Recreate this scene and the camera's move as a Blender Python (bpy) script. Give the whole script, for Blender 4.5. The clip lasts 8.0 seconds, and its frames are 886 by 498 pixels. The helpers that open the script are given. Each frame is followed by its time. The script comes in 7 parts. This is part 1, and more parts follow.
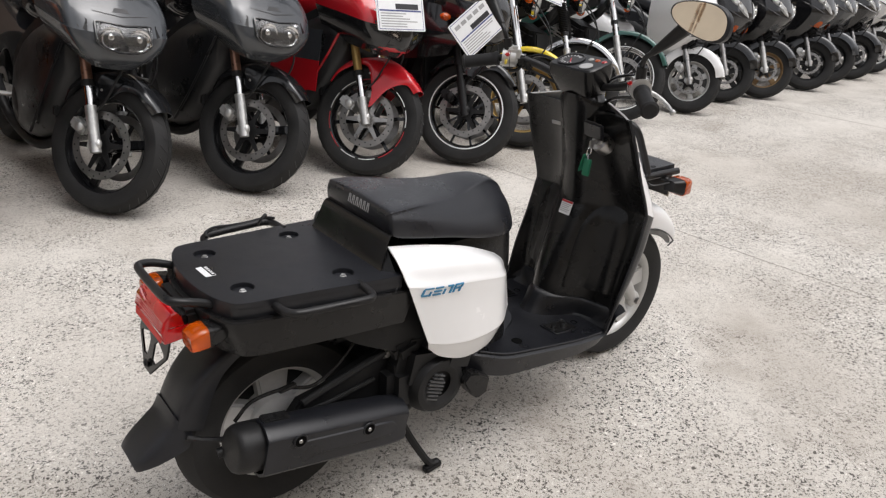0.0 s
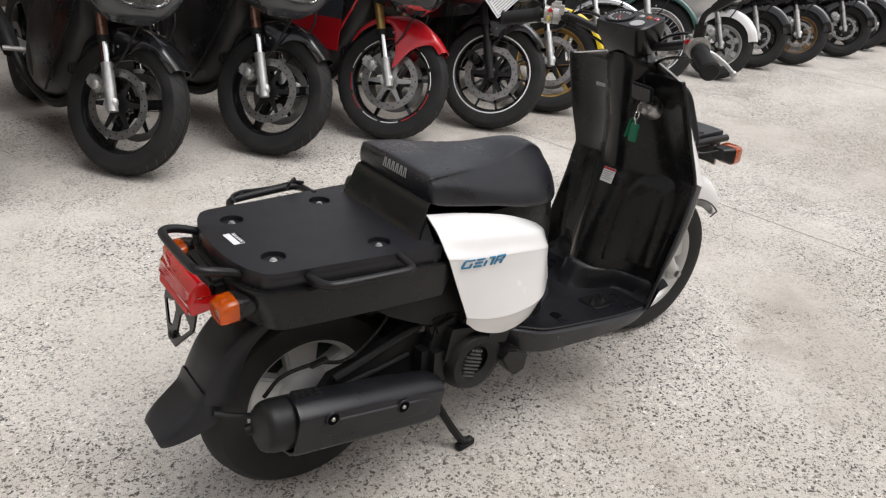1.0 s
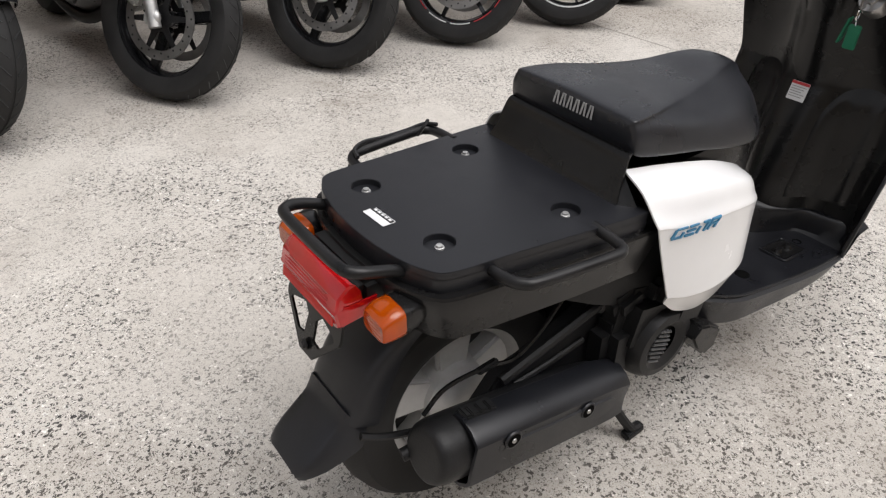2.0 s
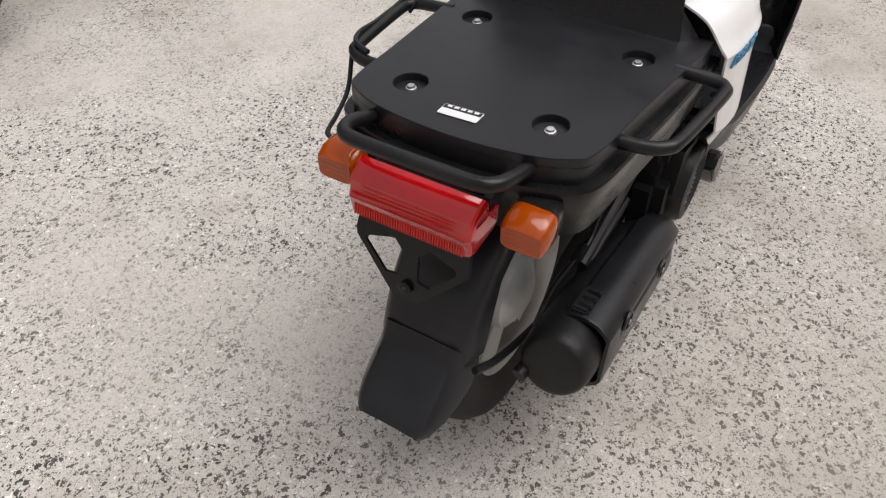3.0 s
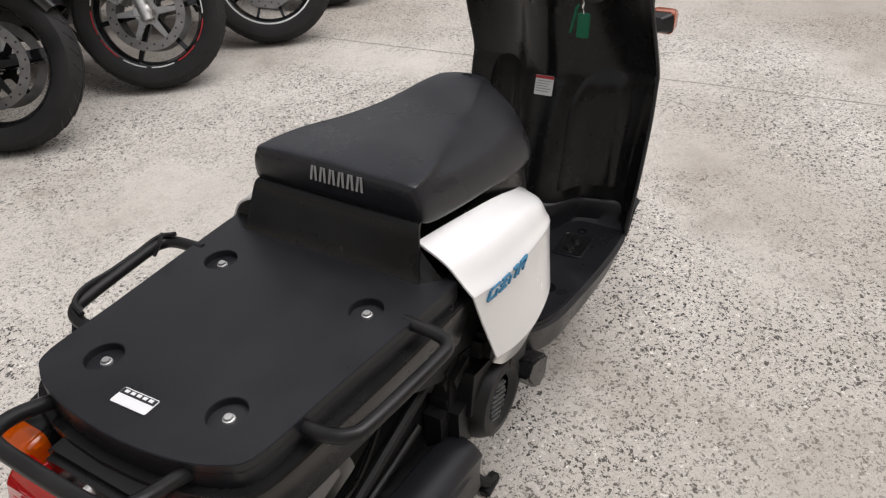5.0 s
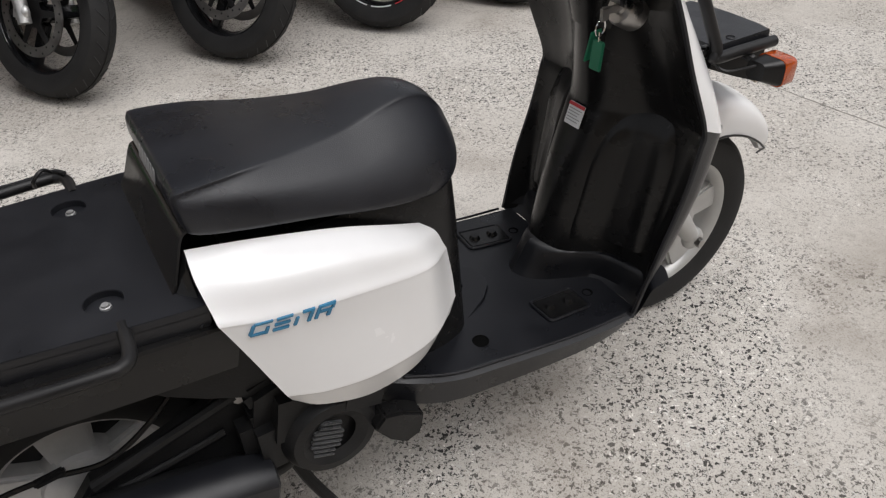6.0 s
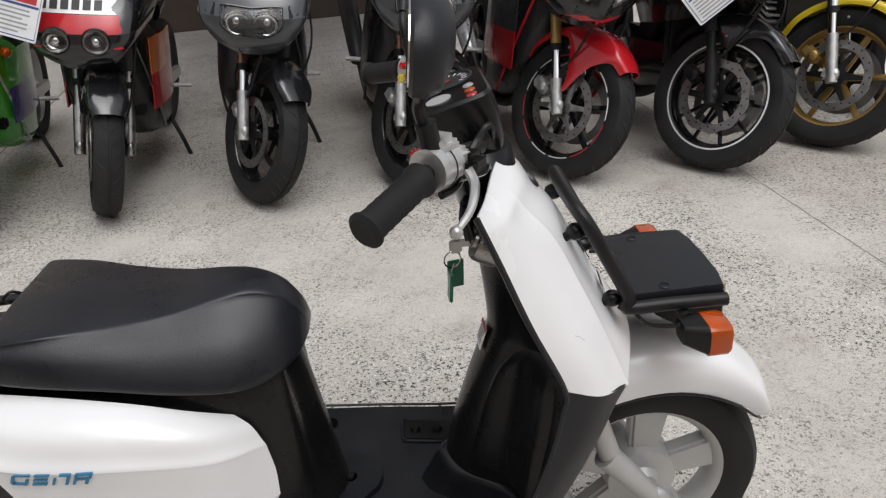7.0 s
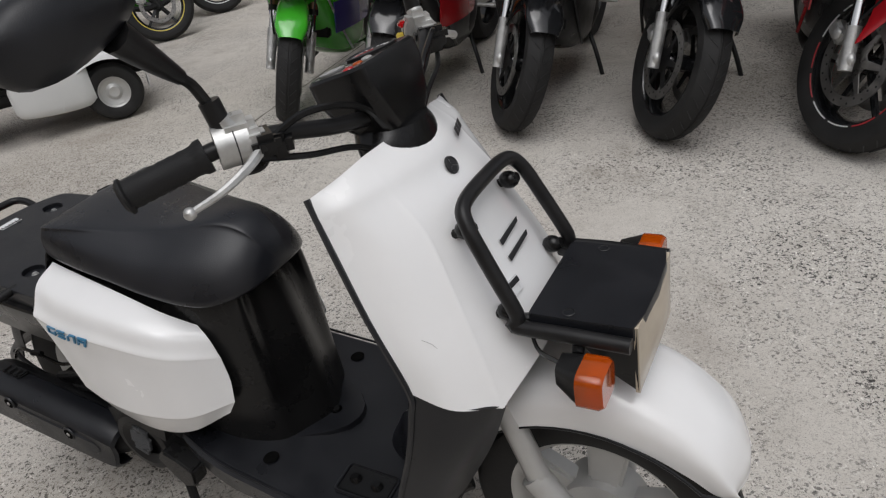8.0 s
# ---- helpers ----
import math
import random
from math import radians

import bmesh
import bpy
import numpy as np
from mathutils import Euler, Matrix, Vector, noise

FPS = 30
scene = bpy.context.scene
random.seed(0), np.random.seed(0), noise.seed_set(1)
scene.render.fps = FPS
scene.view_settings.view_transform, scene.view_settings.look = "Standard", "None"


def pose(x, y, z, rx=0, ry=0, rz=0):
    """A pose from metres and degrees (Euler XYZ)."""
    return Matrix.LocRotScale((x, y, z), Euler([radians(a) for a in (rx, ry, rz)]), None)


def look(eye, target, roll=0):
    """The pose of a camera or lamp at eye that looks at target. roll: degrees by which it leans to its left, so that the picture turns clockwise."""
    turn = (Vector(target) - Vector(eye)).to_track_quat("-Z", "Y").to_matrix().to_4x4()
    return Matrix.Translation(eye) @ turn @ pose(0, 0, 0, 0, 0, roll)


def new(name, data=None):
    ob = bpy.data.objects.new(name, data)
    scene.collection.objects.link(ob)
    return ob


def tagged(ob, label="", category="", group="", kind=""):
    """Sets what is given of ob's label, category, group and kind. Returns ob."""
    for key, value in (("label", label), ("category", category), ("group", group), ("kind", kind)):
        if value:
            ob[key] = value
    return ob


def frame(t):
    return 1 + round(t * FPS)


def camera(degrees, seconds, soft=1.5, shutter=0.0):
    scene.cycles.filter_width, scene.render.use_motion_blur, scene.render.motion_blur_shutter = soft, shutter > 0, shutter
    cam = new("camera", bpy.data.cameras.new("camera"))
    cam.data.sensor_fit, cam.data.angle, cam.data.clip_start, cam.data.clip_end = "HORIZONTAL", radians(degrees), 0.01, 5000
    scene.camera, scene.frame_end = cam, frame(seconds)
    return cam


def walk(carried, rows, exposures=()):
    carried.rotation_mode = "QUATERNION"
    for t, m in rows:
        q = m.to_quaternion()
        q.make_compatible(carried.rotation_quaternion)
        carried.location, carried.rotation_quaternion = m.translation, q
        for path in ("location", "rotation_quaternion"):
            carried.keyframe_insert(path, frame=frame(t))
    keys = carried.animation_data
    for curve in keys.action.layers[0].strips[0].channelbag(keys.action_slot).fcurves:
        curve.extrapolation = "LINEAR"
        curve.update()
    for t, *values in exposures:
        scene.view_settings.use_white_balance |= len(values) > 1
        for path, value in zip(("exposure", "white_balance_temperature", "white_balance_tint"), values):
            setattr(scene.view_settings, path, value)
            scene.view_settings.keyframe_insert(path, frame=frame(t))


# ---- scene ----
cam = camera(62.4, 8.0, 1.25)
PATH = [
    (0, (-0.586, -1.303, 1.266), (0.589, 0.126, 0.455), 3.4),
    (0.5, (-0.583, -1.27, 1.256), (0.586, 0.153, 0.423), 3.8),
    (1, (-0.575, -1.194, 1.228), (0.554, 0.22, 0.33), 3.9),
    (1.2, (-0.564, -1.144, 1.215), (0.516, 0.267, 0.254), 3.9),
    (1.5, (-0.538, -1.018, 1.181), (0.446, 0.416, 0.154), 1.3),
    (1.7, (-0.522, -0.904, 1.167), (0.412, 0.518, 0.08), 0.8),
    (2.8, (-0.745, -0.416, 1.102), (0.495, 0.463, -0.229), -0.6),
    (3, (-0.729, -0.353, 1.071), (0.514, 0.428, -0.318), -0.9),
    (3.2, (-0.682, -0.293, 1.052), (0.516, 0.423, -0.408), -5.9),
    (3.5, (-0.638, -0.231, 1.02), (0.531, 0.396, -0.503), -9.9),
    (3.8, (-0.64, -0.175, 1.025), (0.567, 0.305, -0.523), -7.5),
    (4, (-0.673, -0.139, 1.081), (0.702, 0.265, -0.343), -7.4),
    (4.3, (-0.657, -0.185, 1.15), (0.881, 0.339, -0.051), -8.4),
    (4.5, (-0.606, -0.29, 1.154), (0.957, 0.312, 0.023), -8.8),
    (4.7, (-0.54, -0.419, 1.165), (0.989, 0.285, 0.046), -5.9),
    (5.8, (0.046, -0.799, 1.167), (0.959, 0.467, -0.117), -4.3),
    (6, (0.152, -0.889, 1.157), (0.939, 0.511, -0.07), -2.8),
    (6.2, (0.292, -0.977, 1.189), (0.847, 0.555, -0.006), -3.6),
    (6.5, (0.498, -1.011, 1.202), (0.855, 0.674, 0.146), -4.8),
    (6.8, (0.715, -0.99, 1.22), (0.975, 0.745, 0.217), -4.1),
    (7, (0.84, -0.994, 1.236), (0.912, 0.797, 0.305), -5.4),
    (7.2, (0.991, -1.007, 1.226), (0.833, 0.806, 0.352), -6.1),
    (7.5, (1.201, -0.99, 1.257), (0.693, 0.769, 0.403), -9.2),
    (7.7, (1.307, -0.939, 1.236), (0.573, 0.76, 0.428), -10.2),
    (8, (1.478, -0.795, 1.212), (0.549, 0.696, 0.213), -10.7),
]
walk(cam, [(t, look(eye, target, roll)) for t, eye, target, roll in PATH],
     exposures=[(0, 0.48, 6480, 12), (1.7, 0.48, 6480, 12), (3, 0.33, 6550, 13), (4.7, 0.33, 6550, 13), (5.8, 0.16, 6450, 12), (6.5, 0.14, 6400, 11), (7.5, -0.05, 6350, 11), (8, -0.24, 6350, 11)])

# ---- world and light: a bright overcast day ----
world = bpy.data.worlds.new("overcast_sky")
scene.world = world
world.use_nodes = True
wn, wl = world.node_tree.nodes, world.node_tree.links
wn.clear()
sky = wn.new("ShaderNodeTexSky")
sky.sky_type = "NISHITA"
sky.sun_disc = False
sky.sun_elevation = radians(58)
sky.sun_rotation = radians(150)
sky.dust_density = 4.0
sky.air_density = 1.0
grey = wn.new("ShaderNodeHueSaturation")
grey.inputs["Saturation"].default_value = 0.12
bg = wn.new("ShaderNodeBackground")
bg.inputs["Strength"].default_value = 0.13
wout = wn.new("ShaderNodeOutputWorld")
wl.new(sky.outputs["Color"], grey.inputs["Color"])
wl.new(grey.outputs["Color"], bg.inputs["Color"])
wl.new(bg.outputs["Background"], wout.inputs["Surface"])

sun_data = bpy.data.lights.new("sun", "SUN")
sun_data.energy = 1.1
sun_data.angle = radians(40)
sun_data.color = (1.0, 0.975, 0.94)
sun = new("sun", sun_data)
sun.matrix_world = look((0.5, -0.35, 3.2), (0, 0, 0))


# ---- materials ----
def material(name):
    m = bpy.data.materials.new(name)
    m.use_nodes = True
    nt = m.node_tree
    return m, nt, nt.nodes["Principled BSDF"]


def noise_node(nt, scale, detail=3.0, rough=0.55):
    tc = nt.nodes.new("ShaderNodeTexCoord")
    n = nt.nodes.new("ShaderNodeTexNoise")
    n.inputs["Scale"].default_value = scale
    n.inputs["Detail"].default_value = detail
    n.inputs["Roughness"].default_value = rough
    nt.links.new(tc.outputs["Object"], n.inputs["Vector"])
    return n


def ramp(nt, source, stops):
    r = nt.nodes.new("ShaderNodeValToRGB")
    els = r.color_ramp.elements
    while len(els) < len(stops):
        els.new(0.5)
    for el, (at, col) in zip(els, stops):
        el.position = at
        el.color = (*col, 1) if len(col) == 3 else col
    nt.links.new(source, r.inputs["Fac"])
    return r


def surface(name, color, rough, metal=0.0, var=0.15, big=6.0, fine=220.0, bump=0.15, coat=0.0, spread=0.12, dust=0.0, spec=0.5):
    """A plain real surface: broad tone shifts, fine grain in the relief and in the gloss."""
    m, nt, b = material(name)
    c = Vector(color)
    lo, hi = c * (1 - var), c * (1 + var * 0.8)
    if dust:
        hi = hi.lerp(Vector((0.30, 0.28, 0.25)), dust)
    broad = noise_node(nt, big, 5.0, 0.6)
    tone = ramp(nt, broad.outputs["Fac"], [(0.3, tuple(lo)), (0.72, tuple(min(1, v) for v in hi))])
    nt.links.new(tone.outputs["Color"], b.inputs["Base Color"])
    grain = noise_node(nt, fine, 2.0, 0.5)
    rr = ramp(nt, broad.outputs["Fac"], [(0.3, (max(0.02, rough - spread),) * 3), (0.75, (min(1, rough + spread),) * 3)])
    nt.links.new(rr.outputs["Color"], b.inputs["Roughness"])
    if bump:
        bp = nt.nodes.new("ShaderNodeBump")
        bp.inputs["Strength"].default_value = bump
        bp.inputs["Distance"].default_value = 0.0012
        nt.links.new(grain.outputs["Fac"], bp.inputs["Height"])
        nt.links.new(bp.outputs["Normal"], b.inputs["Normal"])
    b.inputs["Metallic"].default_value = metal
    b.inputs["Coat Weight"].default_value = coat
    b.inputs["Coat Roughness"].default_value = 0.06
    b.inputs["Specular IOR Level"].default_value = spec
    return m


def glassy(name, color, rough=0.08, through_part=0.5, ior=1.46, coat=0.0):
    m, nt, b = material(name)
    n = noise_node(nt, 14.0, 3.0)
    tone = ramp(nt, n.outputs["Fac"], [(0.3, tuple(v * 0.85 for v in color)), (0.7, color)])
    nt.links.new(tone.outputs["Color"], b.inputs["Base Color"])
    b.inputs["Roughness"].default_value = rough
    b.inputs["Transmission Weight"].default_value = through_part
    b.inputs["IOR"].default_value = ior
    b.inputs["Coat Weight"].default_value = coat
    b.inputs["Coat Roughness"].default_value = 0.03
    return m


def concrete():
    """Washed concrete with dark and pale stone chips, stains and a few broad worn bands."""
    m, nt, b = material("washed_concrete")
    L, N = nt.links, nt.nodes
    tc = N.new("ShaderNodeTexCoord")

    def chips(scale, stretch):
        mp = N.new("ShaderNodeMapping")
        mp.inputs["Scale"].default_value = (1.0, stretch, 1.0)
        mp.inputs["Rotation"].default_value = (0, 0, 0.6 * stretch)
        warp = N.new("ShaderNodeTexNoise")
        warp.inputs["Scale"].default_value = scale * 0.9
        mix = N.new("ShaderNodeMix")
        mix.data_type = "VECTOR"
        mix.inputs[0].default_value = 0.022
        L.new(tc.outputs["Object"], mix.inputs[4])
        L.new(tc.outputs["Object"], warp.inputs["Vector"])
        L.new(warp.outputs["Color"], mix.inputs[5])
        L.new(mix.outputs[1], mp.inputs["Vector"])
        v = N.new("ShaderNodeTexVoronoi")
        v.inputs["Scale"].default_value = scale
        v.inputs["Randomness"].default_value = 1.0
        L.new(mp.outputs["Vector"], v.inputs["Vector"])
        sep = N.new("ShaderNodeSeparateColor")
        L.new(v.outputs["Color"], sep.inputs["Color"])
        return v, sep

    def math(op, a, bb):
        n = N.new("ShaderNodeMath")
        n.operation = op
        for i, s in enumerate((a, bb)):
            if isinstance(s, (int, float)):
                n.inputs[i].default_value = s
            else:
                L.new(s, n.inputs[i])
        return n.outputs["Value"]

    def blend(fac, a, c):
        mx = N.new("ShaderNodeMix")
        mx.data_type = "RGBA"
        L.new(fac, mx.inputs[0])
        L.new(a, mx.inputs[6])
        if isinstance(c, tuple):
            mx.inputs[7].default_value = (*c, 1)
        else:
            L.new(c, mx.inputs[7])
        return mx.outputs[2]

    broad = noise_node(nt, 0.55, 6.0, 0.62)
    mid = noise_node(nt, 5.0, 5.0, 0.65)
    base = ramp(nt, broad.outputs["Fac"], [(0.3, CONCRETE_DARK), (0.7, CONCRETE_PALE)]).outputs["Color"]
    patches = ramp(nt, mid.outputs["Fac"], [(0.42, (0, 0, 0)), (0.75, (0.45, 0.45, 0.45))]).outputs["Color"]
    base = blend(patches, base, (0.42, 0.395, 0.355))
    smear = noise_node(nt, 3.3, 5.0, 0.62)
    sm = ramp(nt, smear.outputs["Fac"], [(0.55, (0, 0, 0)), (0.72, (0.55, 0.55, 0.55))]).outputs["Color"]
    base = blend(sm, base, (0.66, 0.63, 0.58))
    heights = []
    area = noise_node(nt, 1.3, 4.0, 0.6)
    wear = ramp(nt, area.outputs["Fac"], [(0.38, (0.15, 0.15, 0.15)), (0.57, (1, 1, 1))]).outputs["Color"]
    for scale, stretch, share, size, col in ((210.0, 1.1, 0.42, 0.46, (0.30, 0.275, 0.24)), (118.0, 1.0, 0.26, 0.46, (0.70, 0.68, 0.64)), (160.0, 0.7, 0.40, 0.48, (0.060, 0.057, 0.053)),
                                             (88.0, 1.3, 0.33, 0.43, (0.027, 0.026, 0.025))):
        v, sep = chips(scale, stretch)
        picked = math("LESS_THAN", sep.outputs["Red"], share)
        edge = math("MULTIPLY_ADD", sep.outputs["Green"], 0.22)
        N[edge.node.name].inputs[2].default_value = size - 0.16
        inside = math("LESS_THAN", v.outputs["Distance"], edge)
        mask = math("MULTIPLY", math("MULTIPLY", picked, inside), wear)
        mask = math("MULTIPLY", mask, 1.0)
        shade = N.new("ShaderNodeMix")
        shade.data_type = "RGBA"
        shade.inputs[6].default_value = (*[k * 0.7 for k in col], 1)
        shade.inputs[7].default_value = (*[min(1, k * 1.35) for k in col], 1)
        L.new(sep.outputs["Blue"], shade.inputs[0])
        base = blend(mask, base, shade.outputs[2])
        heights.append(mask)
    grit = noise_node(nt, 260.0, 4.0, 0.75)
    gr = ramp(nt, grit.outputs["Fac"], [(0.34, (0.85, 0.85, 0.85)), (0.445, (0, 0, 0))]).outputs["Color"]
    base = blend(gr, base, (0.12, 0.11, 0.10))
    pale = ramp(nt, grit.outputs["Fac"], [(0.60, (0, 0, 0)), (0.72, (0.7, 0.7, 0.7))]).outputs["Color"]
    base = blend(pale, base, (0.74, 0.72, 0.68))
    crack = N.new("ShaderNodeTexVoronoi")
    crack.feature = "DISTANCE_TO_EDGE"
    crack.inputs["Scale"].default_value = 32.0
    wob = N.new("ShaderNodeMix")
    wob.data_type = "VECTOR"
    wob.inputs[0].default_value = 0.06
    L.new(tc.outputs["Object"], wob.inputs[4])
    L.new(mid.outputs["Color"], wob.inputs[5])
    L.new(wob.outputs[1], crack.inputs["Vector"])
    line = math("LESS_THAN", crack.outputs["Distance"], 0.016)
    some = ramp(nt, noise_node(nt, 9.0, 3.0, 0.6).outputs["Fac"], [(0.52, (0, 0, 0)), (0.64, (0.45, 0.45, 0.45))]).outputs["Color"]
    base = blend(math("MULTIPLY", line, some), base, (0.16, 0.145, 0.13))
    stain = noise_node(nt, 1.9, 6.0, 0.7)
    st = ramp(nt, stain.outputs["Fac"], [(0.54, (0, 0, 0)), (0.72, (0.55, 0.55, 0.55))]).outputs["Color"]
    base = blend(st, base, (0.25, 0.215, 0.18))
    wide = noise_node(nt, 0.42, 4.0, 0.6)
    ws = ramp(nt, wide.outputs["Fac"], [(0.48, (0, 0, 0)), (0.66, (0.52, 0.52, 0.52))]).outputs["Color"]
    base = blend(ws, base, (0.27, 0.235, 0.195))
    L.new(base, b.inputs["Base Color"])
    b.inputs["Roughness"].default_value = 0.86
    fine = noise_node(nt, 420.0, 3.0, 0.6)
    h = math("ADD", math("MULTIPLY", heights[3], -0.5), math("MULTIPLY", fine.outputs["Fac"], 0.6))
    bp = N.new("ShaderNodeBump")
    bp.inputs["Strength"].default_value = 0.5
    bp.inputs["Distance"].default_value = 0.0016
    L.new(h, bp.inputs["Height"])
    L.new(bp.outputs["Normal"], b.inputs["Normal"])
    return m


CONCRETE_DARK, CONCRETE_PALE = (0.52, 0.485, 0.44), (0.66, 0.63, 0.585)
M = {}
M["ground"] = concrete()
M["pale_joint"] = surface("dust_in_joint", (0.36, 0.335, 0.30), 0.95, var=0.4, big=30, bump=0.4)
M["joint"] = surface("dirt_in_joint", (0.15, 0.135, 0.115), 0.95, var=0.4, big=30, bump=0.4)
M["plastic"] = surface("grained_black_plastic", (0.0105, 0.0112, 0.0142), 0.36, var=0.3, big=9, fine=900, bump=0.22, dust=0.004, spec=0.42)
M["gloss"] = surface("smooth_black_plastic", (0.0085, 0.0085, 0.009), 0.27, var=0.3, big=7, fine=500, bump=0.03, dust=0.01, spec=0.3)
M["blacktube"] = surface("black_painted_tube", (0.010, 0.010, 0.011), 0.38, var=0.3, big=16, fine=300, bump=0.08, dust=0.02, spec=0.3)
M["blackmetal"] = surface("black_engine_paint", (0.0095, 0.0097, 0.0105), 0.50, var=0.4, big=14, fine=260, bump=0.3, dust=0.012, spec=0.3)
M["white"] = surface("white_paint", (0.85, 0.85, 0.855), 0.24, var=0.03, big=4, fine=300, bump=0.02, coat=0.5, spread=0.06)
M["vinyl"] = surface("black_seat_vinyl", (0.0115, 0.0125, 0.0165), 0.33, var=0.2, big=8, fine=700, bump=0.26, dust=0.006, spec=0.5)
M["rubber"] = surface("tyre_rubber", (0.0175, 0.0175, 0.018), 0.70, var=0.35, big=12, fine=180, bump=0.3, dust=0.018, spec=0.3)
M["rubber_grip"] = surface("grip_rubber", (0.016, 0.016, 0.017), 0.62, var=0.2, big=20, fine=400, bump=0.25, spec=0.3)
M["silver"] = surface("silver_wheel_paint", (0.50, 0.50, 0.49), 0.42, metal=0.35, var=0.12, big=10, fine=300, bump=0.06)
M["old_silver"] = surface("worn_silver_wheel_paint", (0.50, 0.50, 0.495), 0.42, metal=0.35, var=0.2, big=14, fine=300, bump=0.1, dust=0.05)
M["alu"] = surface("cast_aluminium", (0.60, 0.60, 0.59), 0.44, metal=0.75, var=0.22, big=30, fine=280, bump=0.16)
M["chrome"] = surface("chrome", (0.72, 0.72, 0.72), 0.12, metal=1.0, var=0.1, big=14, fine=100, bump=0.02, spread=0.05)
M["steel"] = surface("dull_steel", (0.42, 0.41, 0.40), 0.34, metal=1.0, var=0.25, big=25, fine=260, bump=0.1)
M["disc"] = surface("brake_disc_steel", (0.30, 0.29, 0.28), 0.42, metal=0.9, var=0.25, big=20, fine=300, bump=0.1)
M["copper"] = surface("brown_fork_tube", (0.30, 0.16, 0.11), 0.34, metal=0.7, var=0.25, big=20, fine=200, bump=0.05)
M["gold"] = surface("gold_paint", (0.46, 0.30, 0.10), 0.38, metal=0.55, var=0.15, big=12, fine=260, bump=0.05)
M["bronze"] = surface("bronze_wheel_paint", (0.27, 0.17, 0.08), 0.42, metal=0.5, var=0.2, big=12, fine=260, bump=0.05)
M["red_lens"] = glassy("red_tail_lens", (0.90, 0.012, 0.018), 0.04, 0.55, 1.46, 1.0)
M["red_reflex"] = glassy("red_reflector", (0.78, 0.03, 0.02), 0.12, 0.2)
M["amber_lens"] = glassy("amber_lens", (0.78, 0.125, 0.003), 0.08, 0.55, 1.46, 0.25)
M["clear_lens"] = glassy("clear_lens", (0.80, 0.80, 0.78), 0.05, 0.55)
M["glass"] = glassy("clear_glass", (0.95, 0.95, 0.95), 0.03, 1.0)
M["old_lens"] = glassy("yellowed_lamp_lens", (0.66, 0.57, 0.45), 0.22, 0.2)
M["smoke"] = glassy("smoked_screen", (0.16, 0.17, 0.18), 0.06, 0.75)
M["mirror"], _, _b = material("mirror_glass")
_b.inputs["Base Color"].default_value = (0.82, 0.80, 0.76, 1)
_b.inputs["Metallic"].default_value = 1.0
_b.inputs["Roughness"].default_value = 0.03
M["rust"] = surface("rust_stain", (0.42, 0.22, 0.08), 0.8, var=0.4, big=60, bump=0.2)
_nt = M["rust"].node_tree
_nt.links.new(ramp(_nt, noise_node(_nt, 55.0, 4.0, 0.7).outputs["Fac"], [(0.35, (0.05, 0.05, 0.05)), (0.75, (0.6, 0.6, 0.6))]).outputs["Color"], _nt.nodes["Principled BSDF"].inputs["Alpha"])
M["blue_letter"] = surface("blue_mark", (0.035, 0.20, 0.36), 0.35, var=0.1, bump=0)
M["grey_letter"] = surface("grey_mark", (0.34, 0.34, 0.34), 0.5, var=0.1, bump=0)
M["ink"] = surface("black_ink", (0.02, 0.02, 0.022), 0.5, var=0.2, bump=0)
# near-black stands for the shade inside bolt, drain and screw holes
M["void"] = surface("unlit_recess_black", (0.003, 0.003, 0.003), 0.95, var=0.2, bump=0, spec=0.05)
M["blue_ink"] = surface("blue_ink", (0.05, 0.07, 0.22), 0.5, var=0.15, bump=0)
M["red_ink"] = surface("red_ink", (0.50, 0.04, 0.05), 0.5, var=0.15, bump=0)
M["yellow_ink"] = surface("yellow_ink", (0.75, 0.60, 0.10), 0.5, var=0.15, bump=0)
M["paper"] = surface("white_paper", (0.78, 0.79, 0.80), 0.35, var=0.05, big=20, bump=0.02, coat=0.3)
M["green_tag"] = surface("green_plastic", (0.012, 0.16, 0.085), 0.38, var=0.15, bump=0.05)
M["red_paint"] = surface("red_paint", (0.52, 0.012, 0.02), 0.2, var=0.1, bump=0.02, coat=0.6, spread=0.05)
M["green_paint"] = surface("green_paint", (0.055, 0.42, 0.025), 0.2, var=0.1, bump=0.02, coat=0.6, spread=0.05)
M["orange_paint"] = surface("orange_paint", (0.72, 0.17, 0.02), 0.22, var=0.1, bump=0.02, coat=0.6, spread=0.05)
M["blue_paint"] = surface("blue_paint", (0.03, 0.10, 0.45), 0.22, var=0.1, bump=0.02, coat=0.6, spread=0.05)
M["violet_paint"] = surface("violet_blue_paint", (0.05, 0.05, 0.24), 0.24, var=0.1, bump=0.02, coat=0.5, spread=0.05)
M["yellow_paint"] = surface("yellow_paint", (0.78, 0.58, 0.02), 0.22, var=0.08, bump=0.02, coat=0.6, spread=0.05)
M["teal_paint"] = surface("dark_green_paint", (0.03, 0.10, 0.085), 0.22, var=0.12, bump=0.02, coat=0.6, spread=0.05)
M["black_paint"] = surface("black_bike_paint", (0.012, 0.0125, 0.014), 0.17, var=0.3, big=5, bump=0.02, coat=0.5, spread=0.05, spec=0.5)
M["grey_paint"] = surface("dark_grey_bike_paint", (0.050, 0.055, 0.062), 0.2, var=0.2, big=5, bump=0.02, coat=0.5, spread=0.05, spec=0.5)
M["silver_paint"] = surface("silver_bike_paint", (0.42, 0.43, 0.44), 0.28, metal=0.4, var=0.1, big=6, bump=0.02, coat=0.5)
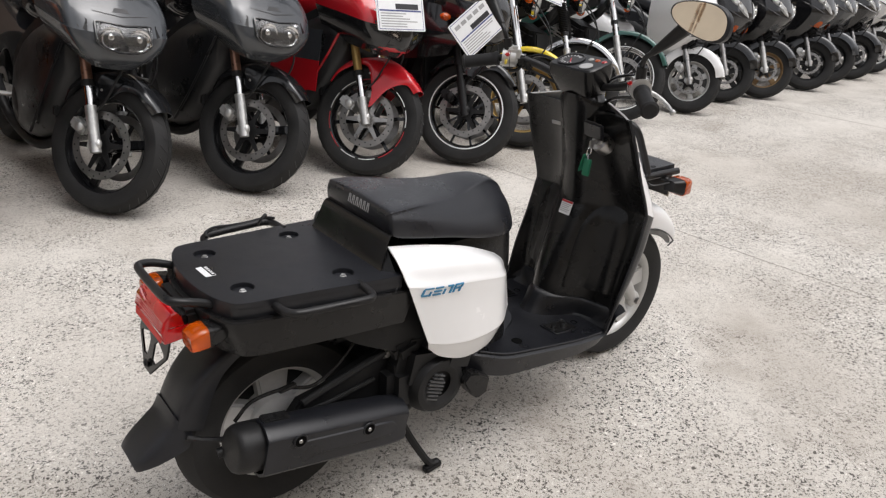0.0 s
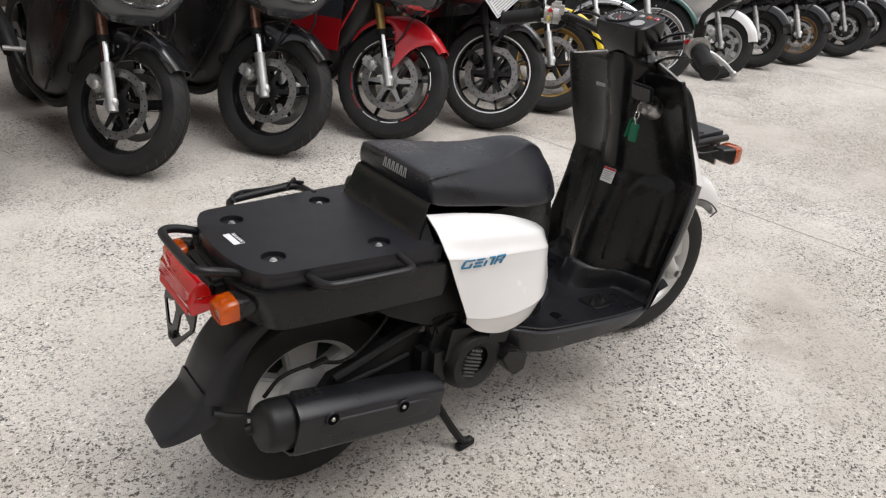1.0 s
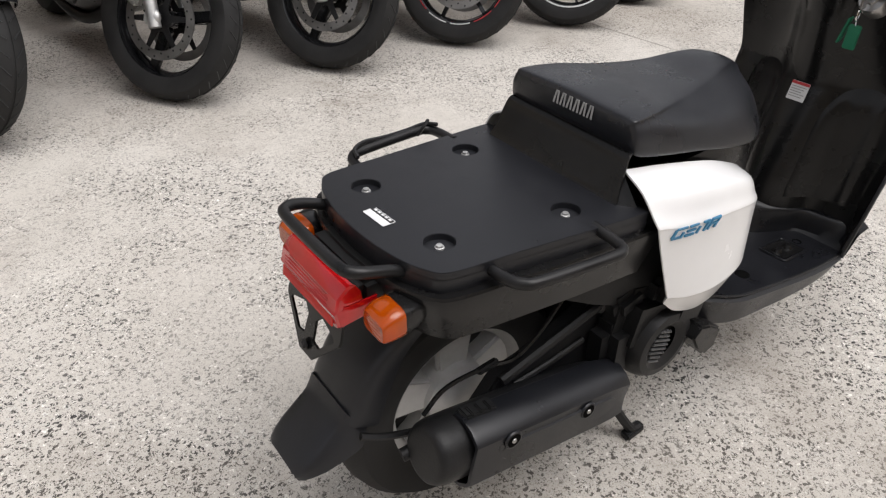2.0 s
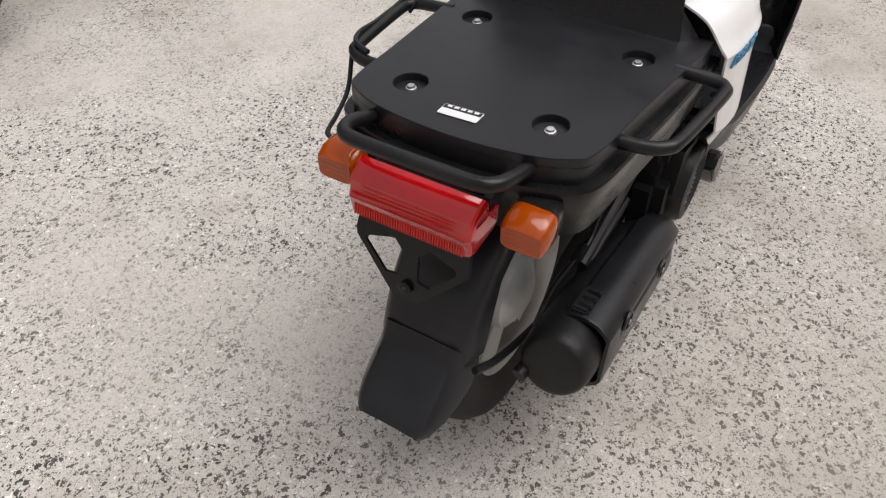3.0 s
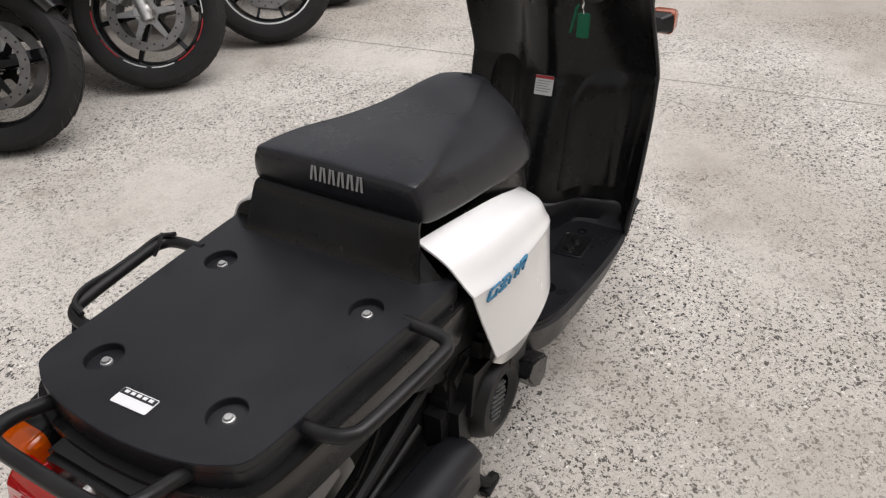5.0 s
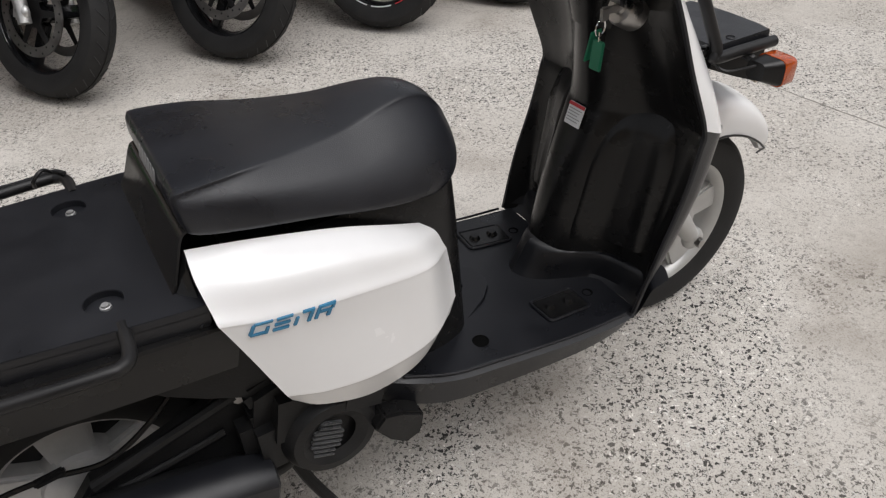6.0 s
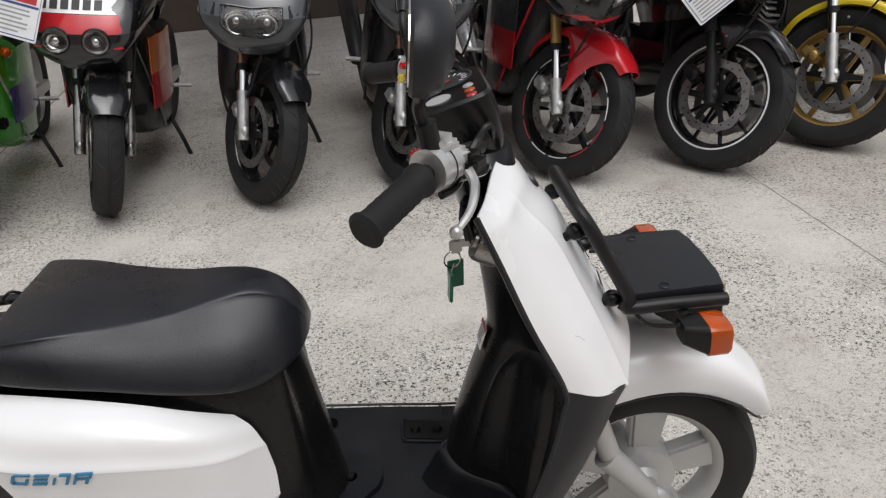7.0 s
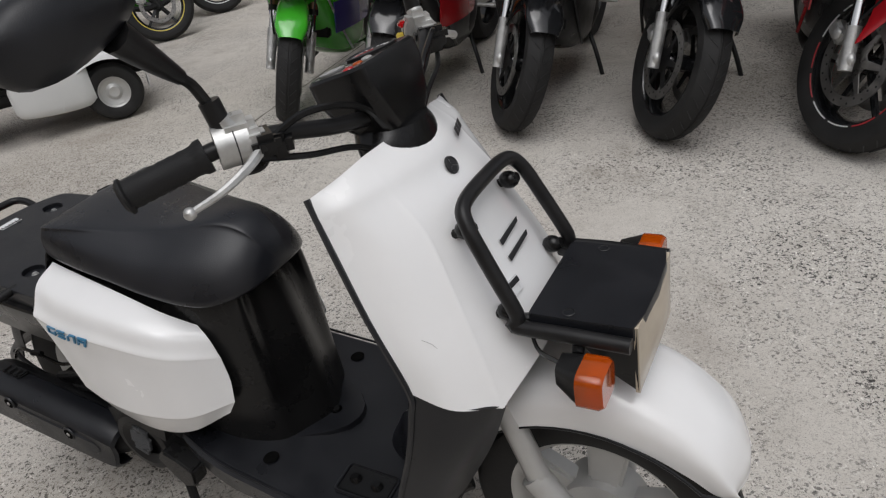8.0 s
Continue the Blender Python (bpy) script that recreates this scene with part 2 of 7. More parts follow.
M["wall"] = surface("plain_render_wall", (0.52, 0.45, 0.36), 0.9, var=0.15, big=1.2, fine=60, bump=0.2)
M["grey_plastic"] = surface("grey_lamp_housing", (0.075, 0.077, 0.08), 0.3, var=0.2, big=20, bump=0.05)
M["dark_wall"] = surface("dark_brown_wall", (0.075, 0.055, 0.045), 0.85, var=0.3, big=1.5, fine=60, bump=0.2)
M["matt_black"] = surface("matt_black_fairing", (0.015, 0.0155, 0.017), 0.34, var=0.35, big=7, bump=0.04, spec=0.4)
M["box_white"] = surface("weathered_white_panel", (0.66, 0.67, 0.67), 0.45, var=0.07, big=5, bump=0.06, dust=0.08)


# ---- mesh helpers ----
def spline(pts, n, closed=False):
    """n points on a smooth curve through pts."""
    p = [Vector(q) for q in pts]
    k = len(p)
    if k == 2:
        return [p[0].lerp(p[1], i / (n - 1)) for i in range(n)]
    out = []
    span = k if closed else k - 1
    for i in range(n):
        s = i / n * span if closed else i / (n - 1) * span
        j = min(int(s), span - 1)
        f = s - j
        if closed:
            a, b_, c, d = (p[(j + o) % k] for o in (-1, 0, 1, 2))
        else:
            b_, c = p[j], p[j + 1]
            a = p[j - 1] if j > 0 else b_ * 2 - c
            d = p[j + 2] if j + 2 < k else c * 2 - b_
        out.append(0.5 * (2 * b_ + (c - a) * f + (2 * a - 5 * b_ + 4 * c - d) * f * f + (3 * b_ - a - 3 * c + d) * f ** 3))
    return out


def grid_bm(rows, close_u=False):
    bm = bmesh.new()
    vs = [[bm.verts.new(p) for p in r] for r in rows]
    nu = len(rows[0])
    for i in range(len(rows) - 1):
        for j in range(nu if close_u else nu - 1):
            q = (vs[i][j], vs[i][(j + 1) % nu], vs[i + 1][(j + 1) % nu], vs[i + 1][j])
            bm.faces.new(q)
    return bm, vs


def clean(bm):
    bmesh.ops.remove_doubles(bm, verts=bm.verts, dist=1e-5)
    bmesh.ops.recalc_face_normals(bm, faces=bm.faces)
    return bm


def net(grid, nu, nv):
    rows = [spline(r, nu) for r in grid]
    cols = [spline([r[j] for r in rows], nv) for j in range(nu)]
    return [[cols[j][i] for j in range(nu)] for i in range(nv)]


def patch(grid, nu=24, nv=18, thick=0.003):
    """A smooth shell through a net of points."""
    bm, _ = grid_bm(net(grid, nu, nv))
    clean(bm)
    if thick:
        bmesh.ops.solidify(bm, geom=bm.faces[:], thickness=thick)
        bmesh.ops.recalc_face_normals(bm, faces=bm.faces)
    return bm


def loft(rings, n=0, around=24, round_rings=True):
    """A closed body through rings of points."""
    rr = [spline(r, around, True) if round_rings else [Vector(p) for p in r] for r in rings]
    if n:
        cols = [spline([r[j] for r in rr], n) for j in range(len(rr[0]))]
        rr = [[c[i] for c in cols] for i in range(n)]
    bm, vs = grid_bm(rr, True)
    bm.faces.new(vs[0])
    bm.faces.new(vs[-1])
    return clean(bm)


def tube(pts, r, n=8, steps=0, closed=False, radii=None):
    """A bent tube or cable; with steps it is smoothed between the points."""
    p = spline(pts, steps, closed) if steps else [Vector(q) for q in pts]
    m = len(p)
    ups, rows = None, []
    for i, q in enumerate(p):
        if closed:
            d = p[(i + 1) % m] - p[i - 1]
        else:
            d = p[min(i + 1, m - 1)] - p[max(i - 1, 0)]
        d.normalize()
        if ups is None:
            ups = d.orthogonal().normalized()
        ups = (ups - d * ups.dot(d)).normalized()
        side = d.cross(ups)
        rad = r if radii is None else radii[0] + (radii[1] - radii[0]) * i / (m - 1)
        rows.append([q + rad * (ups * math.cos(2 * math.pi * k / n) + side * math.sin(2 * math.pi * k / n)) for k in range(n)])
    if closed:
        rows.append(rows[0])
    bm, vs = grid_bm(rows, True)
    if not closed:
        bm.faces.new(vs[0])
        bm.faces.new(vs[-1])
    return clean(bm)


def lathe(profile, n=40, axis="y", at=(0, 0, 0), closed=True):
    """Turns (radius, offset) round an axis through at."""
    rows = []
    for k in range(n):
        a = 2 * math.pi * k / n
        c, s = math.cos(a), math.sin(a)
        if axis == "y":
            rows.append([Vector((r * c, o, r * s)) + Vector(at) for r, o in profile])
        elif axis == "x":
            rows.append([Vector((o, r * c, r * s)) + Vector(at) for r, o in profile])
        else:
            rows.append([Vector((r * c, r * s, o)) + Vector(at) for r, o in profile])
    rows.append(rows[0])
    bm, _ = grid_bm(rows, closed)
    return clean(bm)


def rounded(w, h, r, n=4):
    out = []
    for cx, cy, a0 in ((w / 2 - r, h / 2 - r, 0), (-w / 2 + r, h / 2 - r, 90), (-w / 2 + r, -h / 2 + r, 180), (w / 2 - r, -h / 2 + r, 270)):
        for k in range(n + 1):
            a = radians(a0 + 90 * k / n)
            out.append((cx + r * math.cos(a), cy + r * math.sin(a)))
    return out


def prism(outline, depth, m=None, bevel=0.0, segs=2):
    """An outline in x, y with a depth in z (from 0), bevelled, moved by m."""
    bm = bmesh.new()
    f = bm.faces.new([bm.verts.new((x, y, 0)) for x, y in outline])
    ext = bmesh.ops.extrude_face_region(bm, geom=[f])
    bmesh.ops.translate(bm, verts=[v for v in ext["geom"] if isinstance(v, bmesh.types.BMVert)], vec=(0, 0, depth))
    bmesh.ops.recalc_face_normals(bm, faces=bm.faces)
    if bevel:
        es = [e for e in bm.edges if len(e.link_faces) == 2 and e.calc_face_angle(0) > radians(50)]
        bmesh.ops.bevel(bm, geom=es, offset=bevel, segments=segs, affect="EDGES", clamp_overlap=True)
    if m is not None:
        bm.transform(m)
    return bm


def box(c, s, bevel=0.004, rot=(0, 0, 0), segs=2):
    bm = bmesh.new()
    bmesh.ops.create_cube(bm, size=1)
    bmesh.ops.scale(bm, vec=s, verts=bm.verts)
    if bevel:
        bmesh.ops.bevel(bm, geom=bm.edges[:], offset=min(bevel, min(s) * 0.45), segments=segs, affect="EDGES", clamp_overlap=True)
    bm.transform(pose(*c, *rot))
    return bm


def ball(c, r, n=16, rot=(0, 0, 0)):
    bm = bmesh.new()
    bmesh.ops.create_uvsphere(bm, u_segments=n, v_segments=max(6, n // 2), radius=1)
    bmesh.ops.scale(bm, vec=r if hasattr(r, "__len__") else (r, r, r), verts=bm.verts)
    bm.transform(pose(*c, *rot))
    return bm


def merged(*bms):
    out = bmesh.new()
    for b_ in bms:
        me = bpy.data.meshes.new("tmp")
        b_.to_mesh(me)
        out.from_mesh(me)
        bpy.data.meshes.remove(me)
        b_.free()
    return out


def flip(bm):
    """The mirror image across the middle plane y = 0."""
    me = bpy.data.meshes.new("tmp")
    bm.to_mesh(me)
    out = bmesh.new()
    out.from_mesh(me)
    bpy.data.meshes.remove(me)
    bmesh.ops.scale(out, vec=(1, -1, 1), verts=out.verts)
    bmesh.ops.reverse_faces(out, faces=out.faces[:])
    return out


def part(name, bm, mat, parent, label="", sharp=38):
    me = bpy.data.meshes.new(name)
    bm.to_mesh(me)
    bm.free()
    for p in me.polygons:
        p.use_smooth = True
    me.set_sharp_from_angle(angle=radians(sharp))
    me.materials.append(M[mat])
    ob = new(name, me)
    if parent is not None:
        ob.parent = parent
    if label:
        tagged(ob, label)
    return ob


def pair(name, bm, mat, parent, label="", sharp=38):
    """A part and its mirror image on the other side."""
    other = flip(bm)
    return part(name, bm, mat, parent, label, sharp), part(name, other, mat, parent, label, sharp)


def thing(name, m, label, category, group="", kind=""):
    e = new(name)
    e.empty_display_size = 0.1
    e.matrix_basis = m
    return tagged(e, label, category, group, kind)


def tyre_bm(R, W, rim, at, n=56, grooves=True):
    h = R - rim
    prof = [(rim - 0.008, -W * 0.36), (rim, -W * 0.40), (rim + h * 0.35, -W * 0.5), (rim + h * 0.7, -W * 0.46), (R - h * 0.10, -W * 0.30), (R, -W * 0.05)]
    if grooves:
        prof += [(R - 0.004, -W * 0.035), (R - 0.004, W * 0.035)]
    prof += [(R, W * 0.05)] + [(r, -o) for r, o in prof[4::-1]]
    return lathe(prof, n, "y", at)


def rim_bm(rim, W, at, n=48, lip=0.012):
    prof = [(rim, -W * 0.42), (rim + 0.006, -W * 0.40), (rim, -W * 0.30), (rim - lip * 1.2, -W * 0.22), (rim - lip * 1.4, 0), (rim - lip * 1.2, W * 0.22),
            (rim, W * 0.30), (rim + 0.006, W * 0.40), (rim, W * 0.42), (rim - lip, W * 0.38), (rim - lip * 2, W * 0.2), (rim - lip * 2.2, 0), (rim - lip * 2, -W * 0.2), (rim - lip, -W * 0.38)]
    return lathe(prof, n, "y", at)


def spokes_bm(count, r0, r1, w0, w1, depth, at, phase=0.0, twist=0.0):
    bms = []
    for k in range(count):
        a = 2 * math.pi * k / count + phase
        o = [(r0, -w0 / 2), (r1, -w1 / 2 + twist), (r1, w1 / 2 + twist), (r0, w0 / 2)]
        m = Matrix.Translation(at) @ Matrix.Rotation(-a, 4, "Y") @ Matrix.Rotation(radians(90), 4, "X") @ Matrix.Translation((0, 0, -depth / 2))
        bms.append(prism(o, depth, m, min(0.006, depth * 0.3)))
    return merged(*bms)


def bars_bm(cells, m, lift=0.0):
    """Flat marks: rectangles (x0, y0, x1, y1, lean) in a plane."""
    bm = bmesh.new()
    for x0, y0, x1, y1, lean in cells:
        bm.faces.new([bm.verts.new((x + lean * y, y, lift)) for x, y in ((x0, y0), (x1, y0), (x1, y1), (x0, y1))])
    ext = bmesh.ops.extrude_face_region(bm, geom=bm.faces[:])
    bmesh.ops.translate(bm, verts=[v for v in ext["geom"] if isinstance(v, bmesh.types.BMVert)], vec=(0, 0, 0.0006))
    bmesh.ops.recalc_face_normals(bm, faces=bm.faces)
    bm.transform(m)
    return bm


def plane_at(origin, right, up):
    """The pose of a plane: its x along right, its y along up."""
    x = Vector(right).normalized()
    z = x.cross(Vector(up)).normalized()
    y = z.cross(x)
    m = Matrix((x, y, z)).transposed().to_4x4()
    m.translation = Vector(origin)
    return m


# ---- the ground ----
bm = bmesh.new()
bmesh.ops.create_grid(bm, x_segments=40, y_segments=40, size=1)
for v in bm.verts:
    r = max(abs(v.co.x), abs(v.co.y))
    k = 12 * r + 588 * r ** 6
    d = v.co.xy.normalized() if r > 0 else v.co.xy
    v.co.x, v.co.y = (v.co.x / r * k, v.co.y / r * k) if r > 0 else (0, 0)
ground = part("ground", bm, "ground", None)
tagged(ground, "pale washed concrete yard with dark stone chips", "ground", kind="structure")


# plain walls added out of view; they block low sky and show in reflections
def yard_wall(name, x0, y0, x1, y1, height, mat="wall", label="plain beige wall added out of view"):
    a, b_ = Vector((x0, y0, 0)), Vector((x1, y1, 0))
    d = b_ - a
    bm = box((0, 0, height / 2), (d.length, .2, height), .01)
    bm.transform(Matrix.Translation((a + b_) / 2) @ Matrix.Rotation(math.atan2(d.y, d.x), 4, "Z"))
    return tagged(part(name, bm, mat, None), label, "wall", kind="structure")


yard_wall("wall_south", -28, -5.5, 30, -5.5, 4.5)
yard_wall("wall_west", -28, -5.4, -28, 30, 9)
yard_wall("wall_north", -27.9, 6.9, 3.5, 6.9, 5.5)
# unseen slab added to block sky light from the ground behind the bikes
shade_slab = box((.35, 4.80, 2.75), (3.1, 3.9, .16), .02)
tagged(part("shade_slab", shade_slab, "dark_wall", None), "unseen dark slab added to shade the parked row", "roof", kind="structure")
# added dark strip stands for the dark background and cuts bounced light
yard_wall("wall_dark_strip", -27.9, 6.78, 3.5, 6.78, 1.7, "dark_wall", "plain dark brown strip added along the wall")


# ---- the delivery scooter in the middle of the yard: x ahead, y to its left ----
def wheel_parts(parent, name, at, R, W, rim, mat, spokes, hub):
    tyre = part(name + "_tyre", tyre_bm(R, W, rim, at), "rubber", parent)
    part("rim", rim_bm(rim, W * 0.9, at), mat, tyre)
    part("spokes", spokes, mat, tyre)
    part("hub", hub, mat, tyre)
    return tyre


def side_panel_net(s):
    """The white cover under the seat; s = -1 for the right side."""
    rows = [
        [(.226, .130, .641), (.306, .140, .631), (.414, .145, .607), (.490, .140, .578), (.545, .124, .550)],
        [(.223, .172, .622), (.300, .189, .609), (.410, .191, .591), (.500, .178, .564), (.567, .130, .531)],
        [(.229, .208, .576), (.303, .215, .561), (.407, .214, .548), (.518, .191, .522), (.583, .133, .494)],
        [(.252, .208, .516), (.325, .214, .505), (.415, .212, .492), (.518, .193, .468), (.589, .136, .447)],
        [(.286, .212, .424), (.345, .218, .407), (.425, .2165, .396), (.520, .196, .394), (.589, .144, .404)],
        [(.294, .202, .402), (.335, .202, .368), (.415, .196, .338), (.500, .185, .347), (.574, .150, .380)]]
    def between(a, b_, f):
        return [tuple(p + (q - p) * f for p, q in zip(u, v)) for u, v in zip(a, b_)]
    rows[5:5] = [between(rows[4], rows[5], .14)]
    rows[4:4] = [between(rows[3], rows[4], .84)]
    rows[3:3] = [between(rows[2], rows[3], .16)]
    rows[2:2] = [between(rows[1], rows[2], .72)]
    return [[(x, s * y, z) for x, y, z in r] for r in rows]


def seat_ring(x, zb, zt, wb, wt):
    h = zt - zb
    c = min(1.0, max(0.0, (.42 - x) / .12))
    half = [(wb * 0.55, zb), (wb * 0.93, zb + 0.002), (wb, zb + 0.14 * h), ((wb * 0.55 + wt * 0.45) * 1.04, zb + 0.58 * h), (wt * (1.0 + .03 * c), zb + (0.89 - .01 * c) * h), (wt * (.84 + .13 * c), zb + 0.968 * h), (wt * 0.50, zt)]
    ring = [(x, -y, z) for y, z in half] + [(x, 0, zt + 0.002)] + [(x, y, z) for y, z in reversed(half)] + [(x, 0, zb)]
    return ring


def slab_rings(outline, levels, around=0):
    """Rings of one plan outline, scaled about its middle, at several heights: (z, scale, shift)."""
    cx = sum(p[0] for p in outline) / len(outline)
    return [[(cx + (x - cx) * k + dx, y * k, z) for x, y in outline] for z, k, dx in levels]


def mirrored(half):
    """A plan outline from its right half (y <= 0), rear to front."""
    return half + [(x, -y) for x, y in reversed(half) if abs(y) > 1e-6]


def plate_with_holes(outline, holes, depth, m, bevel=0.0):
    """A flat plate in x, y with cut-outs, depth deep below its face."""
    bm = bmesh.new()
    edges = []
    for ring in [outline] + holes:
        vs = [bm.verts.new((x, y, 0)) for x, y in ring]
        edges += [bm.edges.new((vs[k], vs[(k + 1) % len(vs)])) for k in range(len(vs))]
    bmesh.ops.triangle_fill(bm, use_beauty=True, edges=edges)
    bmesh.ops.recalc_face_normals(bm, faces=bm.faces)
    if bm.faces[:][0].normal.z < 0:
        bmesh.ops.reverse_faces(bm, faces=bm.faces[:])
    ext = bmesh.ops.extrude_face_region(bm, geom=bm.faces[:])
    bmesh.ops.translate(bm, verts=[v for v in ext["geom"] if isinstance(v, bmesh.types.BMVert)], vec=(0, 0, -depth))
    bmesh.ops.recalc_face_normals(bm, faces=bm.faces)
    if bevel:
        es = [e for e in bm.edges if len(e.link_faces) == 2 and e.calc_face_angle(0) > radians(60)]
        bmesh.ops.bevel(bm, geom=es, offset=bevel, segments=2, affect="EDGES", clamp_overlap=True)
    bm.transform(m)
    return bm


def smooth_half(half, n):
    return [(p.x, p.y) for p in spline([(x, y, 0) for x, y in half], n)]


def delivery_scooter():
    sc = thing("delivery_scooter", pose(0, 0, 0), "white and black delivery scooter with flat rear carrier on concrete", "scooter")
    RW, FW = (0.003, 0, 0.224), (1.20, 0, 0.222)

    # wheels
    hub_r = lathe([(0.001, -0.045), (0.035, -0.045), (0.06, -0.03), (0.07, 0.0), (0.06, 0.05), (0.001, 0.05)], 24, "y", RW, False)
    wheel_parts(sc, "rear", RW, 0.224, 0.108, 0.146, "old_silver", spokes_bm(5, 0.045, 0.138, 0.060, 0.086, 0.040, RW, math.pi / 2), hub_r)
    # dark disc added behind the spokes so the openings between them look dark
    part("spoke_backing", lathe([(0, .012), (.10, .012), (.128, .018), (.130, .045), (0, .05)], 36, "y", RW, False), "blackmetal", sc)
    hub_f = lathe([(0.001, -0.05), (0.022, -0.05), (0.03, -0.035), (0.062, -0.032), (0.068, 0.03), (0.001, 0.04)], 28, "y", FW, False)
    wheel_parts(sc, "front", FW, 0.222, 0.090, 0.160, "silver", spokes_bm(5, 0.05, 0.150, 0.052, 0.070, 0.035, FW, 1.45), hub_f)

    # carrier deck: a flat plastic plate with four sunken bolts
    half = [(-.165, 0), (-.162, -.05), (-.153, -.10), (-.138, -.136), (-.113, -.158), (-.02, -.166), (.08, -.175), (.184, -.184), (.228, -.186)]
    out = mirrored(smooth_half(half, 40))
    tilt = Matrix.Translation((.02, 0, .606)) @ Matrix.Rotation(radians(2.8), 4, "Y") @ Matrix.Translation((-.02, 0, -.606))
    bolts = ((-.085, -.0925), (-.087, .0925), (.124, -.118), (.121, .118))
    wells = [[(bx + .023 * math.cos(2 * math.pi * k / 28), by + .021 * math.sin(2 * math.pi * k / 28)) for k in range(28)] for bx, by in bolts]
    face = plate_with_holes(out, wells, .013, tilt @ Matrix.Translation((0, 0, .606)), .003)
    deck_ob = part("carrier_deck", face, "plastic", sc, "black grained plastic carrier deck", 30)
    skirt = loft(slab_rings(out, [(.568, .985, 0), (.580, 1.0, 0), (.5955, 1.0, 0), (.5965, .97, 0)]), 0, 0, False)
    skirt.transform(tilt)
    part("deck_skirt", skirt, "plastic", deck_ob, "", 30)
    for bx, by in bolts:
        bz = .594 - .049 * (bx - .02)
        part("bolt_seat", lathe([(.0245, .0), (.016, .0004), (.0, .0004)], 24, "z", (bx, by, bz), False), "void", deck_ob)
        part("bolt", lathe([(0, .0075), (.0045, .0075), (.0052, .005), (.0068, .0045), (.0074, .002), (.0074, -.002)], 14, "z", (bx, by, bz), False), "alu", deck_ob)
    lab = plane_at((-.119, .004, .6134), (0.05, -1, 0), (1, 0.05, -.049))
    part("sticker", prism([(x, y) for x, y in rounded(.050, .022, .002)], .0007, lab), "paper", deck_ob, "white warning sticker with a black bar")
    part("sticker_bar", bars_bm([(-.024, .002, .024, .0095, 0)], lab, .0008), "ink", deck_ob)
    part("sticker_marks", bars_bm([(-.019 + .0085 * k, .004, -.0135 + .0085 * k, .0078, 0) for k in range(5)], lab, .0016), "paper", deck_ob)

    # body tier under the deck
    half2 = smooth_half([(-.176, 0), (-.172, -.06), (-.161, -.112), (-.143, -.150), (-.112, -.171), (-.01, -.181), (.11, -.190), (.26, -.196)], 40)
    tier = loft(slab_rings(mirrored(half2), [(.486, .90, .02), (.531, .955, .008), (.560, .995, 0), (.569, 1.0, 0), (.573, .988, 0)]), 0, 0, False)
    tier.transform(tilt)
    part("tail_cover", tier, "gloss", sc, "", 30)
    belly = loft([[(x, -w, z1), (x, -w, z0), (x, w, z0), (x, w, z1)] for x, z0, z1, w in ((.10, .46, .53, .10), (.16, .42, .56, .13), (.3, .36, .56, .15), (.42, .32, .5, .15))], 8, 0, False)
    part("under_cover", belly, "blackmetal", sc)

    # riser between deck and seat
    steps = (-1, -.6, 0, .6, 1)
    rise = [[(x, y * w, z) for y in steps] for x, w, z in ((.190, .150, .5925), (.196, .148, .5965), (.201, .146, .604), (.206, .143, .6155), (.211, .141, .628), (.216, .139, .641), (.221, .137, .654), (.227, .135, .664), (.236, .133, .667), (.262, .131, .668))]
    # the darker smooth black stands for the shade under the seat's rear edge
    part("seat_riser", patch(rise, 20, 30, .003), "gloss", sc)
    for s in (-1, 1):
        cheek = [[(.225, s * .128, .640), (.222, s * .142, .626), (.221, s * .160, .606), (.221, s * .184, .578)], [(.213, s * .136, .619), (.213, s * .148, .608), (.214, s * .164, .594), (.217, s * .186, .570)],
                 [(.203, s * .143, .602), (.205, s * .154, .595), (.207, s * .168, .584), (.212, s * .188, .564)], [(.196, s * .148, .592), (.199, s * .158, .586), (.203, s * .172, .577), (.210, s * .190, .556)]]
        part("cheek_cover", patch(cheek, 14, 12, .003), "gloss", sc)

    # seat box: the black column under the seat
    rings = []
    for z, xf, w in ((.268, .676, .145), (.34, .668, .142), (.43, .658, .138), (.51, .648, .134), (.56, .640, .128), (.605, .628, .118)):
        rings.append([(.29, -w, z), (.40, -w * 1.02, z), (.53, -w * .97, z), (.62, -w * .75, z), (.675 - (.7 - xf), -w * .42, z), (xf, 0, z),
                      (.675 - (.7 - xf), w * .42, z), (.62, w * .75, z), (.53, w * .97, z), (.40, w * 1.02, z), (.29, w, z), (.28, 0, z)])
    part("seat_box", loft(rings, 18, 48), "gloss", sc, "", 50)

    # seat
    seat = loft([seat_ring(*r) for r in ((.229, .684, .703, .122, .112), (.232, .671, .712, .132, .121), (.244, .657, .7175, .140, .125), (.31, .643, .715, .146, .116),
                                        (.39, .628, .706, .147, .100), (.47, .608, .703, .145, .080), (.54, .594, .709, .138, .060), (.585, .588, .708, .124, .046),
                                        (.622, .592, .692, .098, .036), (.647, .602, .662, .064, .028), (.658, .612, .636, .030, .016))], 44, 56)
    seat_ob = part("seat", seat, "vinyl", sc, "black vinyl saddle", 60)
    mark = plane_at((.2285, -.012, .7020), (0, -1, 0), (.22, 0, 1))
    cells = []
    for k in range(6):
        x = -.042 + k * .0147
        cells += [(x, -.010, x + .0034, .010, .1), (x + .0062, -.010, x + .0096, .010, -.1)]
    part("seat_mark", bars_bm(cells, mark, .001), "grey_letter", seat_ob, "grey plain marks on the seat back")

